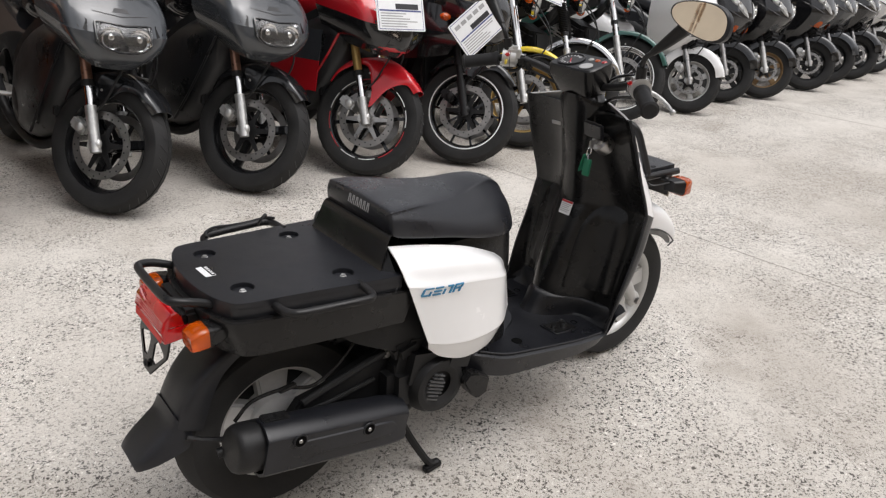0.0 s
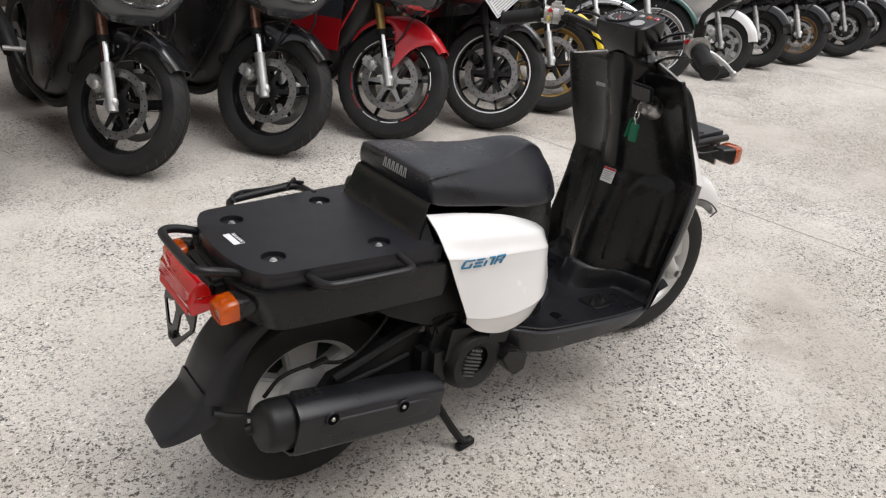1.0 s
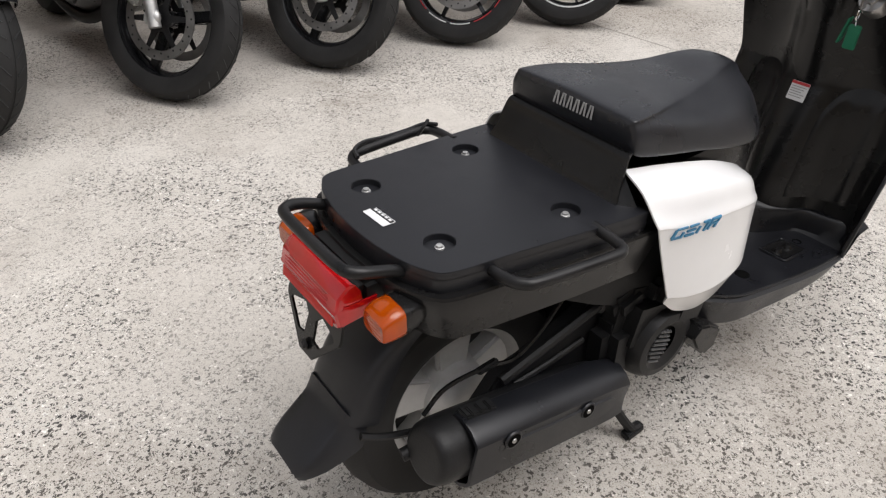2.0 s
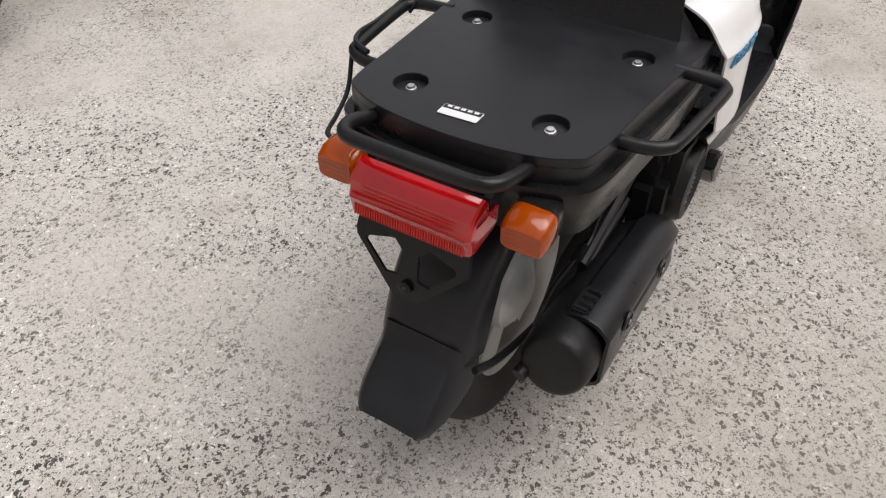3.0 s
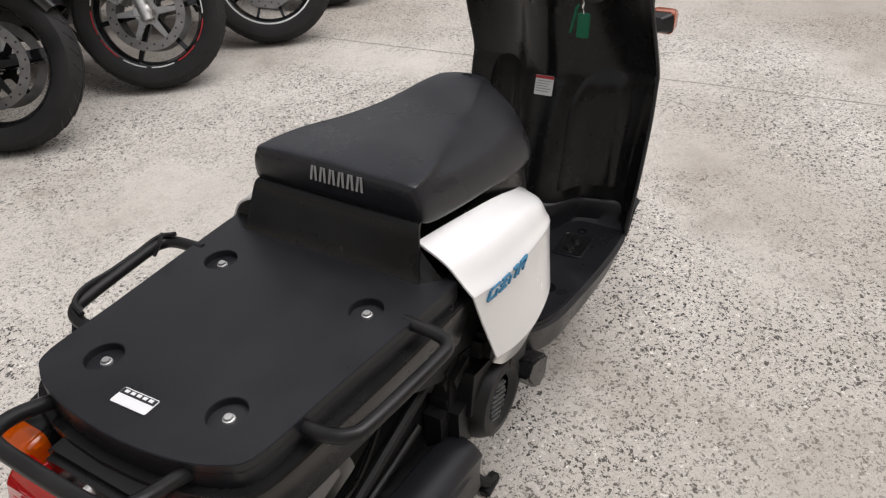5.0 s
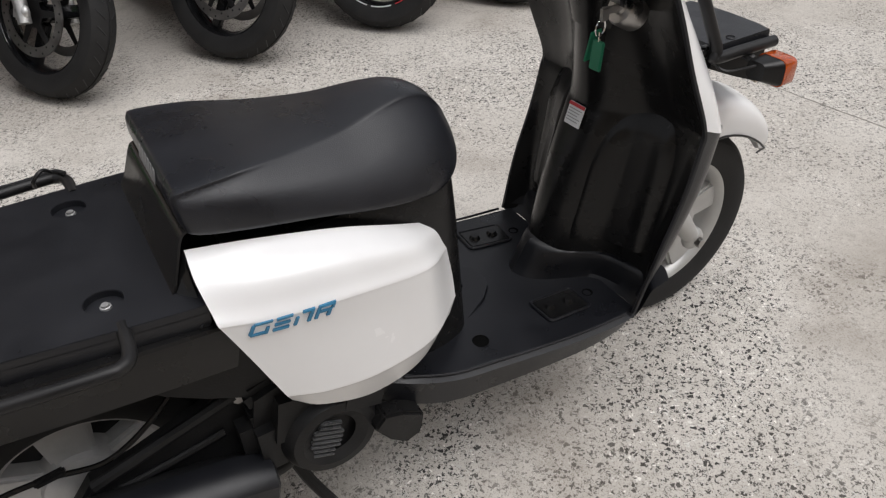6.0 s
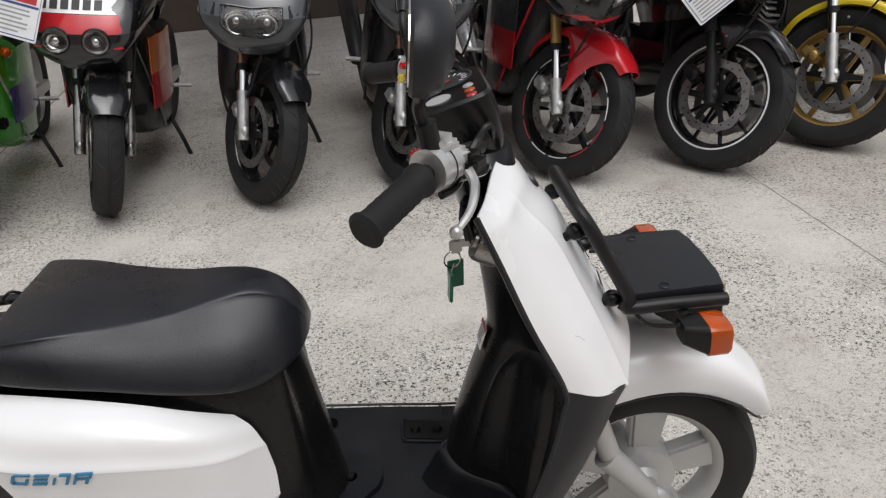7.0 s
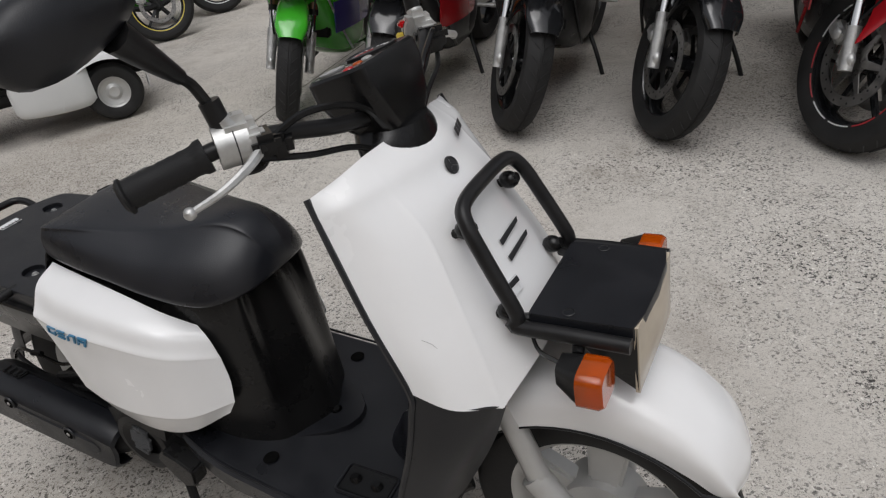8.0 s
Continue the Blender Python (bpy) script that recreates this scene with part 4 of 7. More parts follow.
        for k in range(28):
            a = 2 * math.pi * k / 28
            ca, sa = math.cos(a), math.sin(a)
            ex = .077 * (abs(ca) ** .85) * (1 if ca > 0 else -1)
            ez = .0365 * (abs(sa) ** .85) * (1 if sa > 0 else -1)
            ez *= 1 - .26 * s * ex / .077
            shape.append((ex, ez + .15 * ex * s))
        def oval(k, off):
            return [c + rt * (x * k) + up * (z * k) + nrm * off for x, z in shape]
        part("mirror_housing", loft([oval(.97, .004), oval(1.02, .001), oval(1.02, -.010), oval(.92, -.022), oval(.5, -.033)], 0, 0, False), "plastic", mir, "", 40)
        bm, vs = grid_bm([oval(.93, .0055), oval(.93, .0035)], True)
        bm.faces.new(vs[0])
        bm.faces.new(vs[1])
        part("mirror_glass", clean(bm), "mirror", mir, "mirror glass with rust stains" if s < 0 else "mirror glass")
        if s < 0:
            st = bmesh.new()
            rnd = random.Random(4)
            for k in range(7):
                x0, w = -.004 + rnd.uniform(-.008, .008), rnd.uniform(.003, .008)
                z1, z0 = .037 - rnd.uniform(0, .004), rnd.uniform(-.036, .0)
                pts = [(x0, z1), (x0 + w, z1), (x0 + w * .8 + .018 * (z1 - z0) / .1, z0), (x0 + .016 * (z1 - z0) / .1, z0 - .002)]
                st.faces.new([st.verts.new(c - rt * x * s * -1 + up * (z * .93 + .12 * x * s) + nrm * (.0062 + .0002 * k)) for x, z in pts])
            part("rust_stain", st, "rust", mir, "brown rust runs on the glass")

    # instrument pod
    mm = pose(.922, 0, .930, 0, -15, 0)
    pod = loft([[(x + dx, y, z) for x, y in rounded(lx, ly, .02, 4)] for z, lx, ly, dx in ((-.062, .060, .090, .01), (-.035, .085, .125, .004), (.010, .100, .150, 0), (.034, .098, .152, 0), (.038, .090, .144, 0))], 0, 0, False)
    pod.transform(mm)
    pod_ob = part("instrument_pod", pod, "gloss", sc, "black instrument pod with round dial", 30)
    bm = lathe([(.036, 0), (.0375, .004), (.034, .005), (.033, .002), (0, .002)], 32, "z", (-.002, .030, .037), False)
    bm.transform(mm)
    dial = part("speed_dial", bm, "ink", pod_ob)
    bm = merged(*[bars_bm([(-.0008, .021, .0008, .029, 0)], Matrix.Translation((-.002, .030, .0394)) @ Matrix.Rotation(radians(a), 4, "Z")) for a in range(-130, 131, 20)])
    bm.transform(mm)
    part("dial_marks", bm, "paper", dial)
    bm = bars_bm([(-.0014, -.004, .0014, .024, 0)], Matrix.Translation((-.002, .030, .0402)) @ Matrix.Rotation(radians(125), 4, "Z"))
    bm.transform(mm)
    part("needle", bm, "red_ink", dial)
    bm = lathe([(.017, 0), (.018, .003), (.015, .003), (0, .0025)], 24, "z", (-.022, -.040, .037), False)
    bm.transform(mm)
    part("fuel_dial", bm, "grey_letter", pod_ob)
    for k in range(3):
        bm = ball((.022, -.018 - .022 * k, .038), (.008, .008, .003), 12)
        bm.transform(mm)
        part("pilot_light", bm, ("clear_lens", "amber_lens", "red_lens")[k], pod_ob)

    # rear: grab rail, side rails
    part("grab_rail", tube([(-.140, -.100, .590), (-.166, -.101, .603), (-.195, -.101, .613), (-.217, -.094, .6175), (-.2265, -.074, .6185), (-.2285, 0, .619), (-.2265, .074, .6185), (-.217, .094, .6175), (-.195, .101, .613), (-.166, .101, .603), (-.140, .100, .590)], .0086, 10, 60), "blacktube", sc, "black tubular grab rail")
    for s in (-1, 1):
        rail = part("side_rail", tube([(-.052, s * .155, .594), (-.050, s * .190, .595), (-.040, s * .212, .596), (-.015, s * .222, .596), (.095, s * .234, .594), (.120, s * .232, .593), (.131, s * .215, .593), (.134, s * .165, .594)], .0085, 10, 50), "blacktube", sc)
        if s > 0:
            cord = [(-.046, .186, .606), (-.036, .212, .608), (-.01, .226, .608), (.03, .231, .603), (.08, .237, .600), (.118, .236, .603), (.132, .214, .607)]
            part("cord", tube(cord, .0036, 6, 30), "rubber_grip", rail, "black elastic cord lying along the rail")
            part("cord_hook", tube([(.115, .222, .61), (.105, .205, .625), (.09, .20, .615), (.088, .21, .60)], .003, 6, 14), "blacktube", rail)
            part("cord_end", tube([(-.035, .222, .59), (-.06, .215, .55), (-.10, .205, .535), (-.15, .18, .545), (-.185, .135, .565)], .0035, 6, 24), "rubber_grip", rail)

    # tail lamp
    prof = [(-.212, .5875), (-.216, .5865), (-.222, .584), (-.2335, .5735), (-.2365, .570), (-.2405, .553), (-.2425, .549), (-.2415, .546), (-.2385, .525), (-.235, .5225), (-.19, .528)]
    rows = [[(x + dx, y, .556 + (z - .556) * k) for x, z in prof] for y, k, dx in ((-.0785, .04, .014), (-.080, .60, .010), (-.0795, .90, .004), (-.077, .98, .001), (-.073, 1, 0), (0, 1, 0), (.073, 1, 0), (.077, .98, .001), (.0795, .90, .004), (.080, .60, .010), (.0785, .04, .014))]
    bm, _ = grid_bm(rows)
    clean(bm)
    bmesh.ops.solidify(bm, geom=bm.faces[:], thickness=.0025)
    tail = part("tail_lamp", bm, "red_lens", sc, "red plastic tail lamp", 24)
    for k in range(3):
        part("lens_line", tube([(-.2398 - .0012 * k, -.060, .5655 - .0045 * k), (-.2403 - .0012 * k, .060, .5655 - .0045 * k)], .0007, 5), "red_lens", tail)
    for k in range(43):
        part("reflector_rib", box((-.2408, -.0705 + .00336 * k, .5352), (.0030, .0022, .0175), .0007, (0, 9, 0), 1), "red_reflex", tail)
    inner = [(-.214, .578), (-.217, .576), (-.223, .570), (-.229, .562), (-.230, .534), (-.204, .533)]
    rows = [[(x + dx, y, z) for x, z in inner] for y, dx in ((-.072, .003), (-.050, .0), (-.030, .002), (-.012, .006), (0, .008), (.012, .006), (.030, .002), (.050, .0), (.072, .003))]
    part("lamp_bowl", patch(rows, 24, 34, .002), "silver", tail, "silvered bowl behind the lens")
    part("bulb", merged(ball((-.221, 0, .562), (.007, .009, .009), 14), tube([(-.19, 0, .562), (-.212, 0, .562)], .007, 10)), "clear_lens", tail)
    part("lamp_base", box((-.172, 0, .5525), (.050, .150, .052), .008), "gloss", tail)
    for s in (-1, 1):
        lens_i = loft([[(x, s * y, z) for y, z in [(.123 + a * .027 * k, .551 + g + b_ * .0215 * h) for a, b_ in rounded(2, 2, .45, 3)]] for x, k, h, g in ((-.174, .94, .94, .0), (-.179, 1, 1, 0), (-.196, 1, .96, -.001), (-.208, .94, .78, -.004), (-.2105, .86, .68, -.004))], 0, 0, False)
        ind = part("rear_indicator", loft([[(x, s * (.123 + a * .0265 * k), .551 + b_ * .0215 * k) for a, b_ in rounded(2, 2, .45, 3)] for x, k in ((-.136, .6), (-.156, .9), (-.176, 1))], 0, 0, False), "gloss", sc)
        part("amber_lens", lens_i, "amber_lens", ind, "amber plastic indicator lens")
        for k in range(5):
            part("lens_rib", box((-.2095, s * .123, .535 + .006 * k), (.003, .036, .0014), .0006, (0, 0, 0), 1), "amber_lens", ind)
        part("stem", tube([(-.150, s * .11, .556), (-.145, s * .08, .558), (-.14, s * .05, .56)], .008, 8), "gloss", ind)
    # plate bracket with cut-outs, no plate mounted
    bm_at = plane_at((-.251, 0, .446), (0, -1, 0), (.30, 0, 1))
    edge_b = [(-.018, -.014), (.018, -.014), (.076, .046), (.078, .055), (.074, .084), (-.074, .084), (-.078, .055), (-.076, .046)]
    cut = [(.014, .016), (.030, .014), (.062, .045), (.058, .050), (.024, .060), (.012, .048)]
    br = plate_with_holes(edge_b, [cut, [(-x, y) for x, y in reversed(cut)]], .004, bm_at, .0012)
    brk = part("plate_bracket", br, "gloss", sc, "black plate bracket with cut-outs and no plate", 30)
    for s in (-1, 1):
        part("bracket_arm", tube([(-.228, s * .055, .524), (-.20, s * .055, .530), (-.15, s * .05, .53)], .008, 8), "gloss", brk)
    part("bracket_bolt", lathe([(0, -.006), (.005, -.006), (.006, -.003), (.009, -.002), (.009, 0)], 12, "x", (-.2525, 0, .450), False), "blackmetal", brk)

    # rear fender and mud flap
    rows = []
    for x, z, w, drop in ((.11, .470, .062, .020), (.02, .486, .064, .022), (-.07, .478, .066, .024), (-.140, .445, .069, .032), (-.186, .402, .071, .046), (-.216, .354, .071, .054), (-.232, .318, .070, .056)):
        d = (Vector((.003, 0, .224)) - Vector((x, 0, z))).normalized()
        half_f = [(w, drop), (w * .99, drop * .55), (w * .94, drop * .26), (w * .80, drop * .085), (w * .55, drop * .02), (w * .28, 0)]
        rows.append([(x + d.x * k, -y, z + d.z * k) for y, k in half_f] + [(x, 0, z)] + [(x + d.x * k, y, z + d.z * k) for y, k in reversed(half_f)])
    fender = part("rear_fender", patch(rows, 44, 60, .0035), "plastic", sc, "black plastic rear fender with mud flap", 40)
    rows = []
    for x, z, wr, wo, lip, back in ((-.226, .338, .052, .066, .030, .028), (-.234, .3225, .051, .070, .042, .030), (-.240, .3135, .050, .0715, .044, .029), (-.248, .3065, .0495, .0715, .042, .026), (-.264, .2935, .0495, .070, .036, .020),
                                    (-.285, .2760, .0495, .066, .027, .013), (-.300, .2620, .0480, .060, .018, .009), (-.309, .2525, .0450, .054, .012, .006), (-.3140, .2460, .0390, .046, .009, .004)):
        half_f = [(x + back, wo, z - lip), (x + back * .40, wo * .72 + wr * .28, z - lip * .42), (x + back * .08, wr + .0045, z - .0035), (x + .001, wr + .0012, z - .0008), (x, wr - .003, z), (x, wr * .5, z + .0012)]
        rows.append([(p, -q, r) for p, q, r in half_f] + [(x, 0, z + .0016)] + [(p, q, r) for p, q, r in reversed(half_f)])
    bm, _ = grid_bm(rows)
    clean(bm)
    bmesh.ops.solidify(bm, geom=bm.faces[:], thickness=.0035)
    part("mud_flap", bm, "plastic", fender, "", 34)
    part("fender_stay", tube([(-.215, -.076, .30), (-.17, -.085, .28), (-.08, -.09, .25), (.0, -.088, .224)], .006, 6, 14), "blackmetal", sc)

    # silencer on the right with heat shield
    a, b_ = Vector((-.158, -.158, .297)), Vector((.235, -.152, .218))
    d = (b_ - a).normalized()
    q0 = Vector((0, 0, 1)).cross(d).normalized()
    q1 = d.cross(q0)

    def round_can(dist, rr, t):
        return a + d * dist + rr * (q0 * math.cos(t) * .90 + q1 * math.sin(t) * .93)
    rows = [[round_can(dist, rr, 2 * math.pi * k / 36) for k in range(36)] for dist, rr in ((0, .038), (.001, .045), (.004, .0495), (.011, .0535), (.024, .0560), (.060, .057), (.30, .057), (.37, .050), (.40, .034), (.412, .020))]
    can = part("silencer", loft(rows, 0, 0, False), "blackmetal", sc, "black silencer with heat shield", 34)
    part("end_pipe", tube([a + d * .02 + Vector((0, .035, -.02)), a + d * -.012 + Vector((0, .040, -.032))], .011, 12), "blackmetal", can)
    facets = ((78, .0560), (85, .0620), (104, .0665), (124, .0710), (142, .0742), (147, .0738), (160, .0662), (180, .0625), (200, .0665), (211, .0728), (217, .0732), (234, .0690), (252, .0630), (264, .0565))
    rows = []
    for dist, grow, cut in ((.050, -.006, .04), (.0505, .0, .02), (.055, .0012, 0), (.20, .001, 0), (.352, .0, 0), (.386, -.001, .08), (.404, -.004, .16), (.409, -.012, .22)):
        rows.append([round_can(dist, max(.046, rr + grow), radians(171 + (t - 171) * (1 - cut))) for t, rr in facets])
    bm, _ = grid_bm(rows)
    clean(bm)
    bmesh.ops.solidify(bm, geom=bm.faces[:], thickness=.003)
    shield_h = part("heat_shield", bm, "plastic", can, "", 24)
    rows = []
    for f in [k / 24 for k in range(25)]:
        end = min(1.0, math.sqrt(max(0.0, 1 - (abs(f - .5) * 2) ** 12)))
        lift = .0032 * min(1, 6 * min(f, 1 - f) + .2)
        turns = [(k / 10 - .5) * 2 * 19 * (.35 + .65 * end) - 6 for k in range(11)]
        rows.append([round_can(.105 + .265 * f, .0632 / math.cos(radians(t)) + (lift if 0 < k < 10 else -.001), radians(180 + t)) for k, t in enumerate(turns)])
    bm, _ = grid_bm(rows)
    part("shield_panel", clean(bm), "plastic", shield_h, "", 26)
    for px, pz in ((-.035, .302), (.134, .259)):
        near = min((round_can(k * .004, .0662 / math.cos(radians(t - 180)), radians(t)) for k in range(110) for t in range(140, 210, 2)), key=lambda v: (v.x - px) ** 2 + (v.z - pz) ** 2)
        part("screw_well", lathe([(.0165, .001), (.0155, -.0016), (.0135, -.0020), (.0120, -.0008), (.0, -.0008)], 24, "y", near, False), "plastic", shield_h)
        part("well_floor", lathe([(.0125, -.0022), (.0, -.0024)], 20, "y", near, False), "void", shield_h)
        part("screw_head", lathe([(0, -.0042), (.0036, -.004), (.0052, -.0014)], 10, "y", near, False), "steel", shield_h)
    part("shield_lug", merged(box(round_can(.085, .066, radians(95)), (.060, .026, .010), .003, (0, 11, 0)), *[box(round_can(.068 + .017 * k, .072, radians(98)), (.008, .020, .007), .002, (0, 11, 0)) for k in range(3)]), "blackmetal", can)
    part("exhaust_pipe", tube([(.22, -.153, .225), (.275, -.135, .205), (.33, -.09, .185), (.38, -.02, .180)], .014, 10, 16), "blackmetal", can)

    # engine, belt case, swing arm and shocks
    swing = prism([(-.035, .190), (.02, .182), (.16, .225), (.27, .245), (.33, .29), (.30, .35), (.255, .372), (.235, .385), (.215, .378), (.19, .362), (.08, .325), (.02, .315), (-.02, .268), (-.045, .235)], .03, Matrix.Translation((0, -.085, 0)) @ Matrix.Rotation(radians(90), 4, "X"), .005)
    part("swing_arm", swing, "blackmetal", sc)
    part("arm_rib", tube([(.022, -.120, .315), (.13, -.120, .345), (.232, -.120, .372)], .009, 8), "blackmetal", sc)
    part("arm_rib", tube([(.05, -.120, .290), (.13, -.120, .298), (.205, -.120, .310)], .006, 8), "blackmetal", sc)
    part("arm_bolt", lathe([(0, -.012), (.008, -.012), (.010, -.006), (.014, -.004), (.014, 0)], 12, "y", (.236, -.116, .368), False), "steel", sc)
    eng = merged(box((.32, 0, .285), (.24, .20, .17), .03), box((.41, 0, .33), (.10, .18, .13), .02))
    engine = part("engine", eng, "blackmetal", sc, "black painted engine under the seat")
    part("fan_shroud", box((.318, -.138, .330), (.15, .080, .13), .026, (0, 12, 0)), "blackmetal", engine)
    fan = lathe([(.036, -.020), (.052, -.030), (.066, -.028), (.075, -.014), (.079, .0), (.080, .07)], 36, "y", (.345, -.165, .278), False)
    part("fan_cover", fan, "blackmetal", engine)
    part("fan_grille", merged(*[box((.322 + .003 * k, -.188, .248 + .0085 * k), (.050 if 1 < k < 6 else .036, .008, .0045), .0015, (0, 24, 0)) for k in range(8)]), "grey_plastic", engine)
    part("fan_disc", lathe([(0, 0), (.062, 0), (.062, .01)], 28, "y", (.345, -.172, .278), False), "blackmetal", engine)
    part("crank_cover", merged(box((.265, -.135, .285), (.09, .07, .12), .02), box((.40, -.15, .335), (.10, .09, .08), .02, (0, 18, 0))), "blackmetal", engine)
    part("air_duct", merged(box((.360, -.150, .375), (.09, .06, .05), .012, (0, 20, 0)), box((.275, -.135, .380), (.07, .05, .045), .012, (0, -15, 0))), "blackmetal", engine)
    part("belt_case", prism([(-.06, .20), (.0, .165), (.12, .19), (.26, .21), (.32, .26), (.31, .33), (.24, .37), (.10, .31), (-.03, .275)], .05, Matrix.Translation((0, .145, 0)) @ Matrix.Rotation(radians(90), 4, "X"), .012), "blackmetal", engine)
    part("carburettor", merged(box((.17, -.02, .42), (.08, .08, .07), .012), tube([(.17, -.02, .42), (.22, -.05, .45), (.27, -.03, .46)], .022, 10, 10)), "blackmetal", engine)
    part("brake_cable", tube([(-.13, -.118, .33), (-.09, -.12, .365), (-.02, -.125, .372), (.05, -.118, .35), (.12, -.11, .38), (.19, -.10, .44)], .004, 6, 40), "gloss", sc)
    part("cable_clip", box((-.015, -.125, .372), (.04, .012, .012), .003, (0, -6, 0)), "gloss", sc)
    for s in (1,):
        sh = part("shock", tube([(-.03, s * .090, .26), (.035, s * .095, .50)], .009, 8), "steel", sc)
        turns = [Vector((-.03, s * .090, .29)).lerp(Vector((.03, s * .095, .48)), k / 110) + Vector((.021 * math.cos(k * .5), .021 * math.sin(k * .5), 0)) for k in range(111)]
        part("spring", tube(turns, .0042, 6), "blacktube", sh)
    # centre stand, pegs, kick lever
    for s in (-1, 1):
        leg = tube([(.285, s * .085, .20), (.305, s * .115, .12), (.345, s * .150, .035), (.363, s * .156, .018), (.378, s * .158, .018)], .010, 8, 18)
        part("stand_leg", leg, "blackmetal", sc)
        part("stand_foot", box((.362, s * .157, .010), (.05, .022, .018), .004, (0, -8, 0)), "blackmetal", sc)
        part("peg_bracket", prism([(.40, .275), (.425, .235), (.450, .212), (.478, .222), (.486, .262), (.45, .285), (.42, .295)], .035, Matrix.Translation((0, s * .195 + .0175, 0)) @ Matrix.Rotation(radians(90), 4, "X"), .004), "gloss", sc)
        part("frame_tube", tube([(.38, s * .12, .26), (.55, s * .14, .225), (.75, s * .14, .208), (.90, s * .10, .215), (.985, s * .05, .245)], .014, 8, 30), "blacktube", sc)
    part("stand_bar", tube([(.285, -.085, .20), (.285, .085, .20)], .012, 8), "blackmetal", sc)
    return sc


delivery_scooter()


# ---- the row of parked motorcycles: each stands on its front tyre's contact point, x ahead ----
def steering(deg, rake=24.0, trail=0.09):
    axis = Vector((-math.sin(radians(rake)), 0, math.cos(radians(rake))))
    return Matrix.Translation((trail, 0, 0)) @ Matrix.Rotation(radians(deg), 4, axis) @ Matrix.Translation((-trail, 0, 0))


def disc_bm(r0, r1, y, at, wave=0.0, lobes=10, thick=0.005, n=60):
    rows = []
    for k in range(n + 1):
        a = 2 * math.pi * (k % n) / n
        ro = r1 + wave * math.cos(a * lobes)
        c, s = math.cos(a), math.sin(a)
        rows.append([Vector((r * c, o, r * s)) + Vector(at) for r, o in ((r0, y - thick / 2), (ro, y - thick / 2), (ro, y + thick / 2), (r0, y + thick / 2))])
    bm, _ = grid_bm(rows, True)
    return clean(bm)


def hole_marks(r, y, at, count, size, side):
    """The drilled holes of a disc, as small sunk dots."""
    bms = []
    for k in range(count):
        a = 2 * math.pi * k / count
        rr = r + (0.007 if k % 2 else -0.007)
        bms.append(lathe([(0, side * .0032), (size, side * .0032), (size, 0)], 7, "y", (at[0] + rr * math.cos(a), at[1] + y, at[2] + rr * math.sin(a)), False))
    return merged(*bms)


def oval_ring(x, z0, z1, w, k=0.75, n=14):
    out = []
    zc, h = (z0 + z1) / 2, (z1 - z0) / 2
    for i in range(n):
        a = 2 * math.pi * i / n
        c, s = math.cos(a), math.sin(a)
        out.append((x, w * math.copysign(abs(c) ** k, c), zc + h * math.copysign(abs(s) ** k, s)))
    return out


def hull(stations, n=24, around=32, k=0.75):
    return loft([oval_ring(*st, k) for st in stations], n, around)


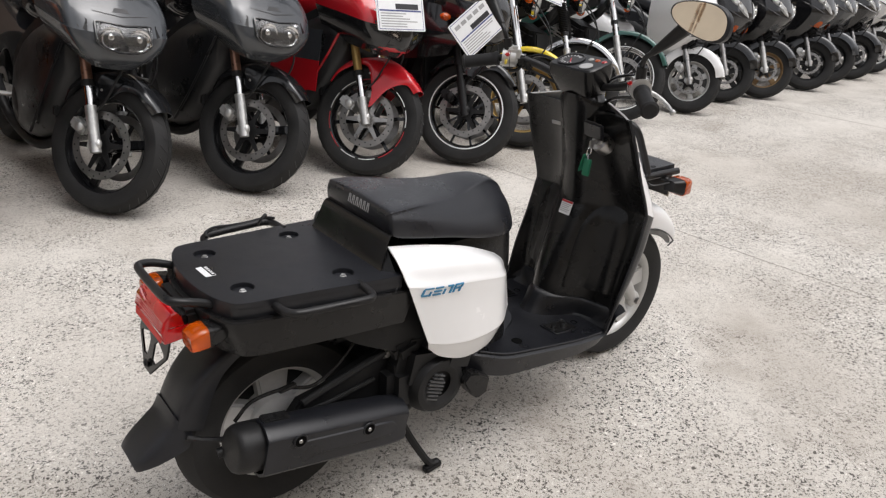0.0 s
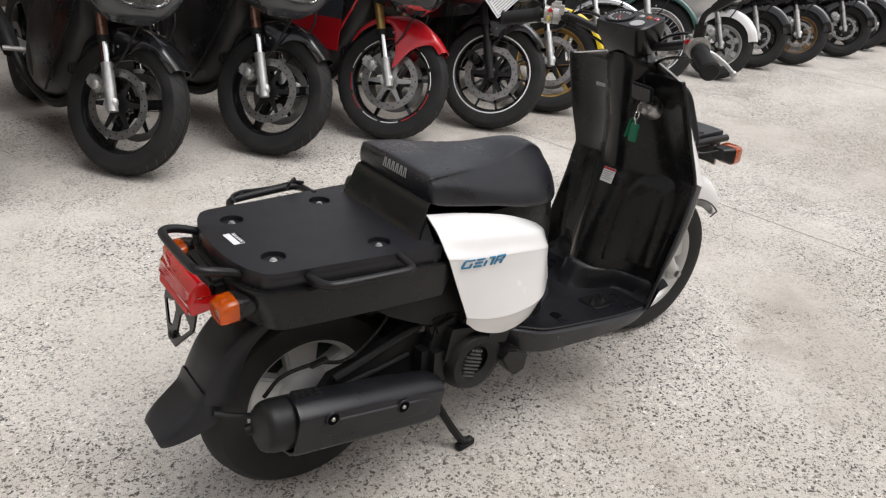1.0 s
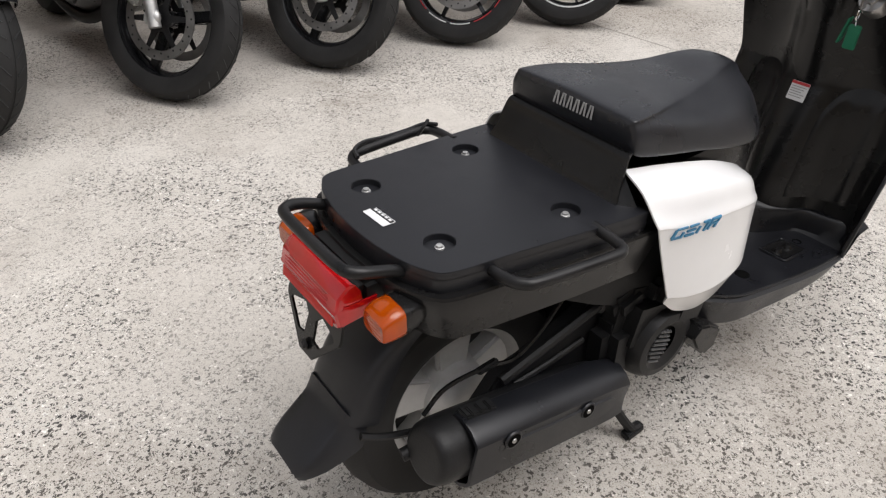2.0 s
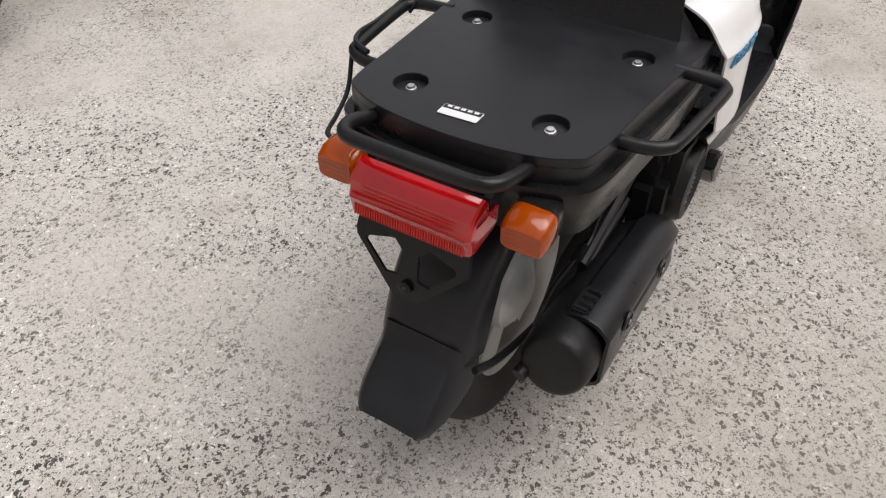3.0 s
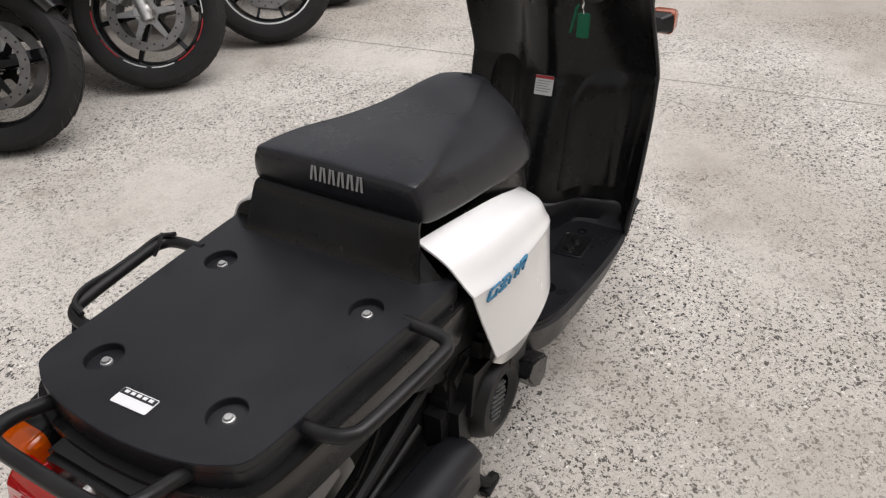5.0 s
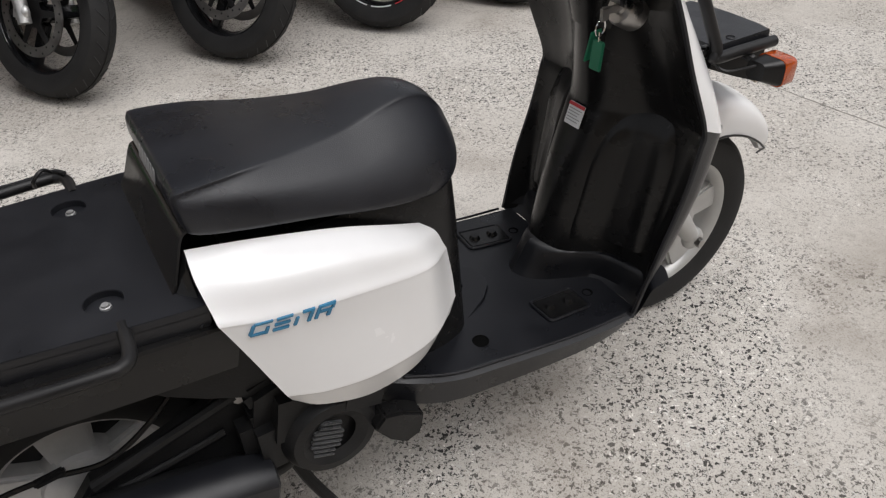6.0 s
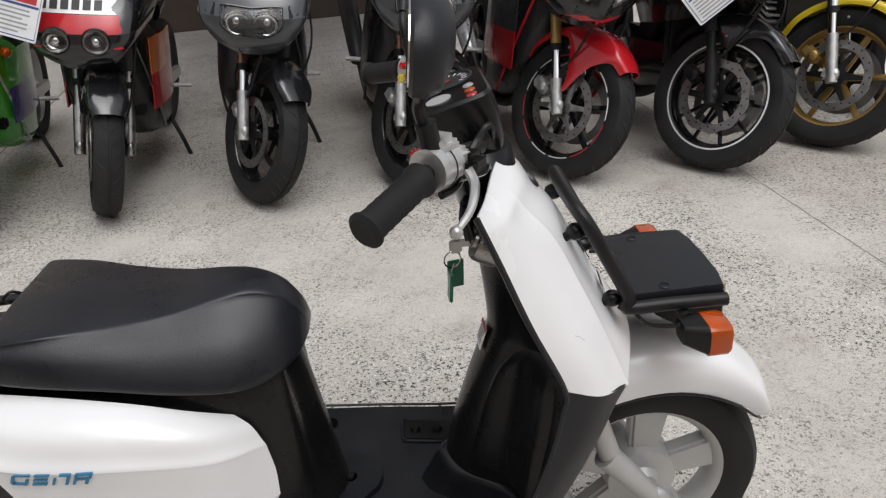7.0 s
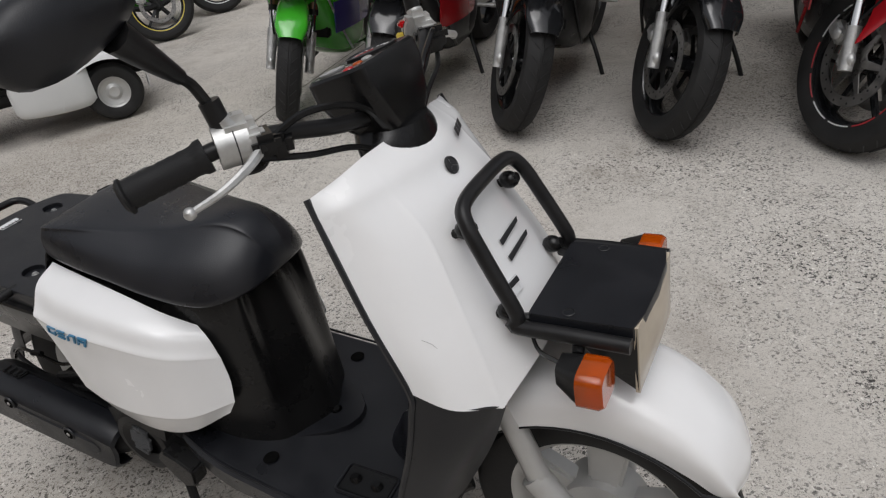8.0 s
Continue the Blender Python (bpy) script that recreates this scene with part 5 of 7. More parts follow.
def front_end(p, S, sp):
    R, W, rim = sp.get("R", .298), sp.get("W", .118), sp.get("rim_r", .218)
    at = (0, 0, R)

    def add(name, bm, mat, parent, label="", sharp=38):
        bm.transform(S)
        return part(name, bm, mat, parent, label, sharp)

    tyre = add("front_tyre", tyre_bm(R, W, rim, at, 60, True), "rubber", p)
    tread = []
    for k in range(34):
        a = 2 * math.pi * k / 34
        for s in (-1, 1):
            y0, y1 = s * W * .10, s * W * .34
            q = [(R + .0006, y0, a), (R - (R - rim) * .13, y1, a + .10)]
            tread.append(tube([(at[0] + r * math.cos(t), y, at[2] + r * math.sin(t)) for r, y, t in q], .0022, 4))
    tagged(add("tread_pattern", merged(*tread), "ink", tyre), kind="stuff")
    add("rim", rim_bm(rim, W * .92, at), sp["rim"], tyre)
    if sp.get("wire"):
        wires = []
        for k in range(36):
            a = 2 * math.pi * k / 36
            b_ = a + (.35 if k % 2 else -.35)
            s = 1 if k % 4 < 2 else -1
            wires.append(tube([(rim * .96 * math.cos(a), 0, R + rim * .96 * math.sin(a)), (.04 * math.cos(b_), s * .035, R + .04 * math.sin(b_))], .0017, 4))
        add("wire_spokes", merged(*wires), "chrome", tyre)
    else:
        n_sp = sp.get("spokes", 5)
        add("spokes", spokes_bm(n_sp, .03, rim - .015, sp.get("w0", .030), sp.get("w1", .022), .026, at, sp.get("phase", .3)), sp["rim"], tyre)
    add("hub", lathe([(0, -.055), (.022, -.055), (.030, -.045), (.034, 0), (.030, .045), (.022, .055), (0, .055)], 20, "y", at, False), sp.get("hub", sp["rim"]), tyre)
    if sp.get("stripe"):
        for s in (-1, 1):
            if sp["stripe"] == "dashes":
                for k in range(12):
                    a0 = 2 * math.pi * k / 12
                    arc = [(at[0] + (rim - .004) * math.cos(a0 + t), s * W * .405, R + (rim - .004) * math.sin(a0 + t)) for t in [.045 + .43 * i / 8 for i in range(9)]]
                    add("rim_tape", tube(arc, .0026, 5), "paper" if k % 4 < 2 else "red_ink", tyre)
            else:
                add("rim_tape", lathe([(rim - .006, s * W * .400), (rim + .001, s * W * .400), (rim + .001, s * W * .412), (rim - .006, s * W * .412)], 56, "y", at), sp["stripe"], tyre)
    sides = sp.get("discs", (-1, 1))
    dr = sp.get("disc_r", .150)
    for s in sides:
        d = add("brake_disc", disc_bm(dr * .77, dr, s * .062, at, sp.get("wave", 0)), "disc", tyre)
        star = []
        for k in range(6):
            b0 = 2 * math.pi * k / 6 + .2
            star += [(rr * math.cos(b0 + o), rr * math.sin(b0 + o)) for rr, o in ((dr * .80, -.07), (dr * .80, .07), (.050, .28), (.046, .52), (.050, .76))]
        add("disc_carrier", prism(star, .006, Matrix.Translation((0, s * .060 + .003, R)) @ Matrix.Rotation(radians(90), 4, "X"), .0015), sp.get("carrier", "blackmetal"), d)
        tagged(add("hole_pattern", hole_marks(dr * .88, s * .062, at, 28, .0042, s), "ink", d), kind="stuff")
        ca = radians(sp.get("cal_at", 155))
        cal = merged(box((.135 * math.cos(ca), s * .070, R + .135 * math.sin(ca)), (.055, .050, .085), .012, (0, 90 - math.degrees(ca), 0)), ball((.13 * math.cos(ca) + .01, s * .095, R + .13 * math.sin(ca)), (.022, .010, .022), 12))
        add("brake_caliper", cal, sp.get("caliper", "alu"), p)
    u = Vector((-math.sin(radians(24)), 0, math.cos(radians(24))))
    for s in (-1, 1):
        y = s * sp.get("fork_y", .098)
        foot = Vector((0, y, R))
        low = sp.get("low", .17)
        slider = merged(tube([foot - u * .035, foot + u * .05, foot + u * low], .024, 14, 0, False, (.023, .0245)), ball(foot, (.032, .020, .034), 14), box(foot + Vector((-.012, 0, -.004)), (.05, .030, .05), .010))
        leg = add("fork_slider", slider, sp.get("slider", "alu"), p)
        mid = sp.get("mid_len", .10)
        add("fork_tube", tube([foot + u * (low - .02), foot + u * (low + mid)], .0185, 14), sp.get("mid", "chrome"), leg)
        add("fork_upper", tube([foot + u * (low + mid - .01), foot + u * .74], sp.get("upper_r", .0225), 14), sp.get("tube", "steel"), leg)
        add("dust_seal", tube([foot + u * (low + mid - .014), foot + u * (low + mid + .012)], .0265, 14), sp.get("seal", "rubber_grip"), leg)
        if sp.get("gaiter"):
            pts = [foot + u * (low + mid + .02 + .012 * k) for k in range(16)]
            g = merged(*[lathe([(.022, -.006), (.034, 0), (.022, .006)], 14, "z", (0, 0, 0), False) for _ in pts])
            bms = []
            for q in pts:
                b_ = lathe([(.022, -.007), (.035, 0), (.022, .007)], 14, "z", (0, 0, 0), False)
                b_.transform(Matrix.Translation(q) @ Matrix.Rotation(radians(-24), 4, "Y"))
                bms.append(b_)
            g.free()
            add("fork_gaiter", merged(*bms), "rubber_grip", leg)
    if sp.get("fender"):
        rows = []
        a0, a1 = sp.get("fend_span", (42, 150))
        steps = 10
        for i in range(steps):
            f = i / (steps - 1)
            deg = a0 + (a1 - a0) * f
            a = radians(deg)
            blade = sp.get("blade_amt", 1.0) * math.exp(-((deg - sp.get("blade_at", 96)) / sp.get("blade_w", 18)) ** 2) if sp.get("blade", True) else 0
            rt = R + .026 + .008 * math.sin(math.pi * f)
            w = sp.get("fend_w", .076) * (1 if .08 < f < .95 else .72)
            lowr = rt - sp.get("fend_drop", .038) - .105 * blade
            ys = ((-w * (1 + .22 * blade), lowr), (-w * (1 + .10 * blade), (lowr + rt) / 2), (-w * .78, rt - .004), (0, rt + .004))
            pts = [(r * math.cos(a), y, R + r * math.sin(a)) for y, r in ys]
            rows.append(pts + [(x, -y, z) for x, y, z in reversed(pts[:-1])])
        add("front_fender", patch(rows, 24, 36, .003), sp["fender"], p, "", 50)
        for s in (-1, 1):
            add("fender_bolt", ball((-.04, s * sp.get("fend_w", .076) * 1.18, R + .235), (.006, .004, .006), 8), "steel", p)
    top = Vector((0, 0, R)) + u * .66
    add("triple_clamp", merged(box(top, (.07, .25, .045), .012, (0, -24, 0)), box(top + u * .0 - Vector((.0, 0, 0)), (.05, .06, .12), .01, (0, -24, 0))), "blackmetal", p)
    hz = sp.get("bar_z", .12)
    hb = top + Vector((-.02, 0, hz))
    pts = [hb + Vector((-.13, -.34, -.02)), hb + Vector((-.05, -.22, .0)), hb + Vector((0, -.08, 0)), hb, hb + Vector((0, .08, 0)), hb + Vector((-.05, .22, 0)), hb + Vector((-.13, .34, -.02))]
    bar = add("handlebar", tube(pts, .011, 8, 30), sp.get("bar", "blacktube"), p)
    add("bar_post", tube([top, hb], .018, 10), "blackmetal", bar)
    for s in (-1, 1):
        add("grip", tube([hb + Vector((-.13, s * .34, -.02)), hb + Vector((-.062, s * .24, -.003))], .017, 10), "rubber_grip", bar)
        add("lever", tube([hb + Vector((-.03, s * .20, .0)), hb + Vector((-.03, s * .28, -.005)), hb + Vector((-.075, s * .36, -.02))], .006, 6, 12), "alu", bar)
        add("brake_hose", tube([hb + Vector((.0, s * .15, .0)), Vector((.03, s * .11, R + .45)), Vector((.02, s * .10, R + .25)), Vector((-.06, s * .085, R + .10))], .005, 6, 24), "rubber_grip", p)
    return tyre


def rear_end(p, sp):
    wb, R, W = sp.get("wb", 1.40), sp.get("rR", .308), sp.get("rW", .155)
    at = (-wb, 0, R)
    t = part("rear_tyre", tyre_bm(R, W, .218, at, 48), "rubber", p)
    part("rim", rim_bm(.218, W * .9, at), sp["rim"], t)
    part("spokes", spokes_bm(5, .03, .205, .032, .024, .03, at, .1), sp["rim"], t)
    part("hub", lathe([(0, -.07), (.03, -.07), (.045, 0), (.03, .07), (0, .07)], 18, "y", at, False), sp["rim"], t)
    part("brake_disc", disc_bm(.07, .108, -.075, at), "disc", t)
    for s in (-1, 1):
        part("swing_arm", loft([[(x, s * .105 + y, z + b_) for y, b_ in ((-.016, -.028), (.016, -.028), (.016, .028), (-.016, .028))] for x, z in ((-wb - .04, R), (-wb + .25, R + .02), (-.82, .36))], 0, 0, False), sp.get("swing", "alu"), p)
    # side stand on its left
    part("side_stand", merged(tube([(-.78, .13, .26), (-.70, .22, .12), (-.66, .29, -.034)], .011, 8, 12), box((-.65, .295, -.036), (.06, .035, .010), .004, (0, 0, 20))), "blackmetal", p)
    part("foot_peg", tube([(-.86, .14, .36), (-.88, .26, .36)], .012, 8), "alu", p)
    part("foot_peg", tube([(-.86, -.14, .36), (-.88, -.26, .36)], .012, 8), "alu", p)
    return t


def engine_block(p, z0=.26, mat="blackmetal", fins=True):
    e = part("engine", merged(box((-.62, 0, z0 + .12), (.40, .32, .22), .05), box((-.50, 0, z0 + .30), (.22, .26, .26), .03, (0, 18, 0)), ball((-.70, -.16, z0 + .12), (.11, .035, .11), 20), ball((-.70, .16, z0 + .12), (.11, .035, .11), 20)), mat, p)
    if fins:
        part("fins", merged(*[box((-.49 - .010 * k, 0, z0 + .23 + .028 * k), (.26, .30, .008), .003, (0, 18, 0)) for k in range(7)]), "alu", e)
    return e


def round_lamp(p, S, at, r, rim_mat="chrome"):
    sh = lathe([(0, -.10), (r * .5, -.095), (r * .9, -.05), (r, 0), (r * .98, .008)], 28, "x", at, False)
    sh.transform(S)
    lamp = part("headlamp", sh, "gloss", p)
    g = lathe([(0, .022), (r * .5, .018), (r * .88, .006), (r * .92, -.005)], 28, "x", at, False)
    g.transform(S)
    part("lens", g, "clear_lens", lamp)
    b_ = lathe([(r * .80, -.004), (r * .5, -.045), (0, -.055)], 24, "x", at, False)
    b_.transform(S)
    part("reflector", b_, "chrome", lamp)
    rg = lathe([(r * .92, .006), (r * 1.04, .002), (r * 1.04, -.015), (r * .92, -.010)], 28, "x", at)
    rg.transform(S)
    part("lamp_ring", rg, rim_mat, lamp)
    return lamp


NOSE = ((.655, .090, .096), (.690, .142, .142), (.745, .164, .186), (.800, .158, .209), (.860, .124, .216), (.920, .076, .205), (.985, .012, .176))
SWEEP = ((0, 0, 0), (.004, .30, 0), (.013, .60, .001), (.032, .84, .004), (.070, .965, .010), (.22, 1.02, .028), (.43, 1.04, .048))


def nose_at(z):
    """How far ahead the nose stands at a height, and its half width there."""
    z = min(max(z, NOSE[0][0]), NOSE[-1][0])
    k = min(range(len(NOSE) - 1), key=lambda i: 0 if NOSE[i][0] <= z <= NOSE[i + 1][0] else 1)
    f = (z - NOSE[k][0]) / (NOSE[k + 1][0] - NOSE[k][0])
    return [NOSE[k][n] * (1 - f) + NOSE[k + 1][n] * f for n in (1, 2)]


def fairing_net(zs, sharp=0.0):
    """Rows of the nose fairing at heights zs: the nose runs back into the flanks; sharp draws it to a keel."""
    rows = []
    for z in zs:
        xc, w = nose_at(z)
        half = [(xc + sharp * (1 - fy) * .07 - d, w * fy, z + dz) for d, fy, dz in SWEEP]
        rows.append([(x, -y, zz) for x, y, zz in reversed(half[1:])] + half)
    return rows


def on_fairing(rows, cells, lift, thick=.0015, sharp=0.0):
    """Marks on the nose: quads given as (y, z) corners, laid on the fairing in narrow strips."""
    bm = bmesh.new()
    made = {}

    def spot(y, z):
        key = (round(y, 5), round(z, 5))
        if key not in made:
            xc, w = nose_at(z)
            fy = min(abs(y) / w, 1.0)
            k = max(i for i in range(len(SWEEP) - 2) if SWEEP[i][1] <= fy + 1e-9)
            f = (fy - SWEEP[k][1]) / (SWEEP[k + 1][1] - SWEEP[k][1])
            d = SWEEP[k][0] * (1 - f) + SWEEP[k + 1][0] * f
            made[key] = bm.verts.new((xc + sharp * (1 - fy) * .07 - d + lift, y, z))
        return made[key]
    for a, b_, c, d in cells:
        n = max(1, round(abs(c[1] - b_[1]) / .018))
        for k in range(n):
            f, g = k / n, (k + 1) / n
            quad = [spot(p[0] + (q[0] - p[0]) * h, p[1] + (q[1] - p[1]) * h) for p, q, h in ((a, d, f), (b_, c, f), (b_, c, g), (a, d, g))]
            bm.faces.new(quad)
    bmesh.ops.recalc_face_normals(bm, faces=bm.faces)
    bmesh.ops.solidify(bm, geom=bm.faces[:], thickness=thick)
    return bm


def strip_cells(outline_low, outline_high):
    return [((a[0], a[1]), (b_[0], b_[1]), (d[0], d[1]), (c[0], c[1])) for a, b_, c, d in zip(outline_low, outline_low[1:], outline_high, outline_high[1:])]


def fairing(p, sp):
    lo, hi = sp.get("nose", sp["body"]), sp["body"]
    keel = sp.get("keel", 0.0)
    low_rows, high_rows = fairing_net((.656, .70, .755, .80), keel), fairing_net((.80, .86, .92, .985), keel)
    part("nose_fairing", patch(low_rows, 56, 20, .005), lo, p, "", 40)
    up = part("upper_fairing", patch(high_rows, 56, 20, .005), hi, p, "", 40)
    part("fairing_rim", tube(net(high_rows, 40, 12)[-1], .006, 6), hi, up)
    w = sp.get("lamp_w", .135)

    def laid(name, cells, lift, thick, mat, parent):
        return part(name, on_fairing(None, cells, lift, thick, keel), mat, parent)
    if sp.get("lamp", "twin") == "twin":
        ys = [-w + 2 * w * k / 16 for k in range(17)]
        zl = [.736 + .040 * (abs(y) / w) ** 3 for y in ys]
        zh = [.832 + .010 * (abs(y) / w) - .004 * (abs(y) / w) ** 6 for y in ys]
        lamp = laid("headlamp", strip_cells([(y, z - .004) for y, z in zip(ys, zl)], [(y, z + .004) for y, z in zip(ys, zh)]), .014, .008, "grey_plastic", p)
        for s in (-1, 1):
            y = s * w * .50
            r = w * .40
            x = nose_at(.80)[0] + .000
            bm = lathe([(r, .016), (r * .96, .014), (r * .7, .007), (r * .40, .004), (r * .32, .010), (r * .2, .013), (0, .0135)], 28, "x", (x, y, .787), False)
            part("reflector", bm, "chrome", lamp)
        laid("lens", strip_cells(list(zip(ys, zl)), list(zip(ys, zh))), .024, .003, "glass", lamp)
        out = [(y, z - .004) for y, z in zip(ys, zl)] + [(y, z + .004) for y, z in reversed(list(zip(ys, zh)))]
        ring = []
        for y, z in out:
            xc, ww = nose_at(z)
            fy = abs(y) / ww
            ring.append((xc - .013 * (fy / .6) ** 2 + .014, y, z))
        part("lamp_rim", tube(ring, .0055, 6, 0, True), "black_paint", lamp)
        for s in (-1, 1):
            part("nose_vent", on_fairing(None, [((s * (w + .028), .80), (s * (w + .062), .815), (s * (w + .056), .865), (s * (w + .024), .845))], .004, .003, keel), "gloss", up)
        part("panel_seam", on_fairing(None, strip_cells([(s_, .868 + .10 * abs(s_)) for s_ in ys], [(s_, .871 + .10 * abs(s_)) for s_ in ys]), .0035, .002, keel), "ink", up)
    elif sp["lamp"] == "rounds":
        for s in (-1, 1):
            y, r = s * .072, .050
            x = nose_at(.775)[0] + .004
            lamp = part("headlamp", lathe([(r, -.03), (r * 1.06, .006), (r * 1.0, .012), (r * .94, .008)], 30, "x", (x, y, .775), False), "black_paint", p)
            part("reflector", lathe([(r * .95, .006), (r * .7, -.002), (r * .40, -.006), (r * .30, .0), (r * .2, .004), (0, .005)], 28, "x", (x, y, .775), False), "chrome", lamp)
            part("lens", lathe([(r * .96, .009), (r * .6, .016), (0, .019)], 28, "x", (x, y, .775), False), "glass", lamp)
    else:
        for s in (-1, 1):
            ys = [s * (.022 + .138 * k / 8) for k in range(9)]
            zl = [.722 + .060 * k / 8 for k in range(9)]
            zh = [.770 + .052 * k / 8 for k in range(9)]
            lamp = laid("headlamp", strip_cells(list(zip(ys, zl)), list(zip(ys, zh))), .005, .004, "ink", p)
            laid("lamp_strip", strip_cells([(y, z + .016) for y, z in zip(ys, zl)][2:-1], [(y, z - .018) for y, z in zip(ys, zh)][2:-1]), .008, .002, "chrome", lamp)
            laid("lens", strip_cells([(y, z + .005) for y, z in zip(ys, zl)][1:], [(y, z - .005) for y, z in zip(ys, zh)][1:]), .011, .003, "glass", lamp)
            ye = [s * (.075 + .09 * k / 6) for k in range(7)]
            laid("nose_panel", strip_cells([(y, .842 + .035 * k / 6) for k, y in enumerate(ye)], [(y, .895 + .035 * k / 6) for k, y in enumerate(ye)]), .005, .004, "black_paint", up)
            laid("nose_line", strip_cells([(y, .834 + .035 * k / 6) for k, y in enumerate(ye)], [(y, .840 + .035 * k / 6) for k, y in enumerate(ye)]), .005, .004, "paper", up)
        yc = [-.06 + .12 * k / 6 for k in range(7)]
        laid("nose_crest", strip_cells([(y, .770 + .5 * abs(y)) for y in yc], [(y, .850 + .35 * abs(y)) for y in yc]), .005, .004, "silver_paint", up)
        laid("nose_chin", strip_cells([(y * 1.5, .692 + .2 * abs(y)) for y in yc], [(y * 1.5, .712 + .4 * abs(y)) for y in yc]), .005, .004, "ink", up)
    for mat, cells, lift in sp.get("nose_marks", ()):
        if mat == "ink":
            for cell in cells:
                laid("nose_mark", [cell], lift, .0015, mat, up)
        else:
            laid("nose_mark", cells, lift, .0015, mat, up)
    laid("nose_duct", [((-.034, .884), (.034, .884), (.024, .900), (-.024, .900))], .004, .003, "ink", up)
    # black block added for the unlit space under the nose; hides the ground behind
    part("dark_filler", box((-.33, 0, .66), (.18, .30, .22), .04), "blackmetal", p)
    return up


def sign_sheet(m, w=.297, h=.21, accent="blue_ink", extra="ink", label="white printed price sheet in a clear sleeve"):
    """A printed sheet; its writing is unreadable and stands as plain bars."""
    sg = thing("price_sheet", m, label, "sign", "price sheets on the motorcycles")
    part("sheet", prism(rounded(w, h, .006), .0025), "paper", sg)
    rnd = random.Random(int(w * 1000 + abs(m.translation.x) * 100))
    part("frame_line", bars_bm([(-w * .47, h * .455, w * .47, h * .47, 0), (-w * .47, -h * .47, w * .47, -h * .455, 0), (-w * .47, -h * .47, -w * .462, h * .47, 0), (w * .462, -h * .47, w * .47, h * .47, 0)], Matrix(), .003), accent, sg)
    for k in range(5):
        x0 = -w * .40 + k * w * .165
        part("heading_mark", bars_bm([(x0, h * .27, x0 + w * .125, h * .37, 0)], Matrix(), .003), "grey_letter", sg)
    part("price_bar", bars_bm([(-w * .10, h * .02, w * .38, h * .15, 0)], Matrix(), .003), extra, sg)
    part("rule", bars_bm([(-w * .44, -h * .035, w * .44, h * .0, 0)], Matrix(), .003), accent, sg)
    for k in range(6):
        part("text_line", bars_bm([(-w * .42, -h * (.10 + .062 * k), w * (.02 + rnd.uniform(0, .36)), -h * (.075 + .062 * k), 0) ], Matrix(), .003), "grey_letter", sg)
    return sg


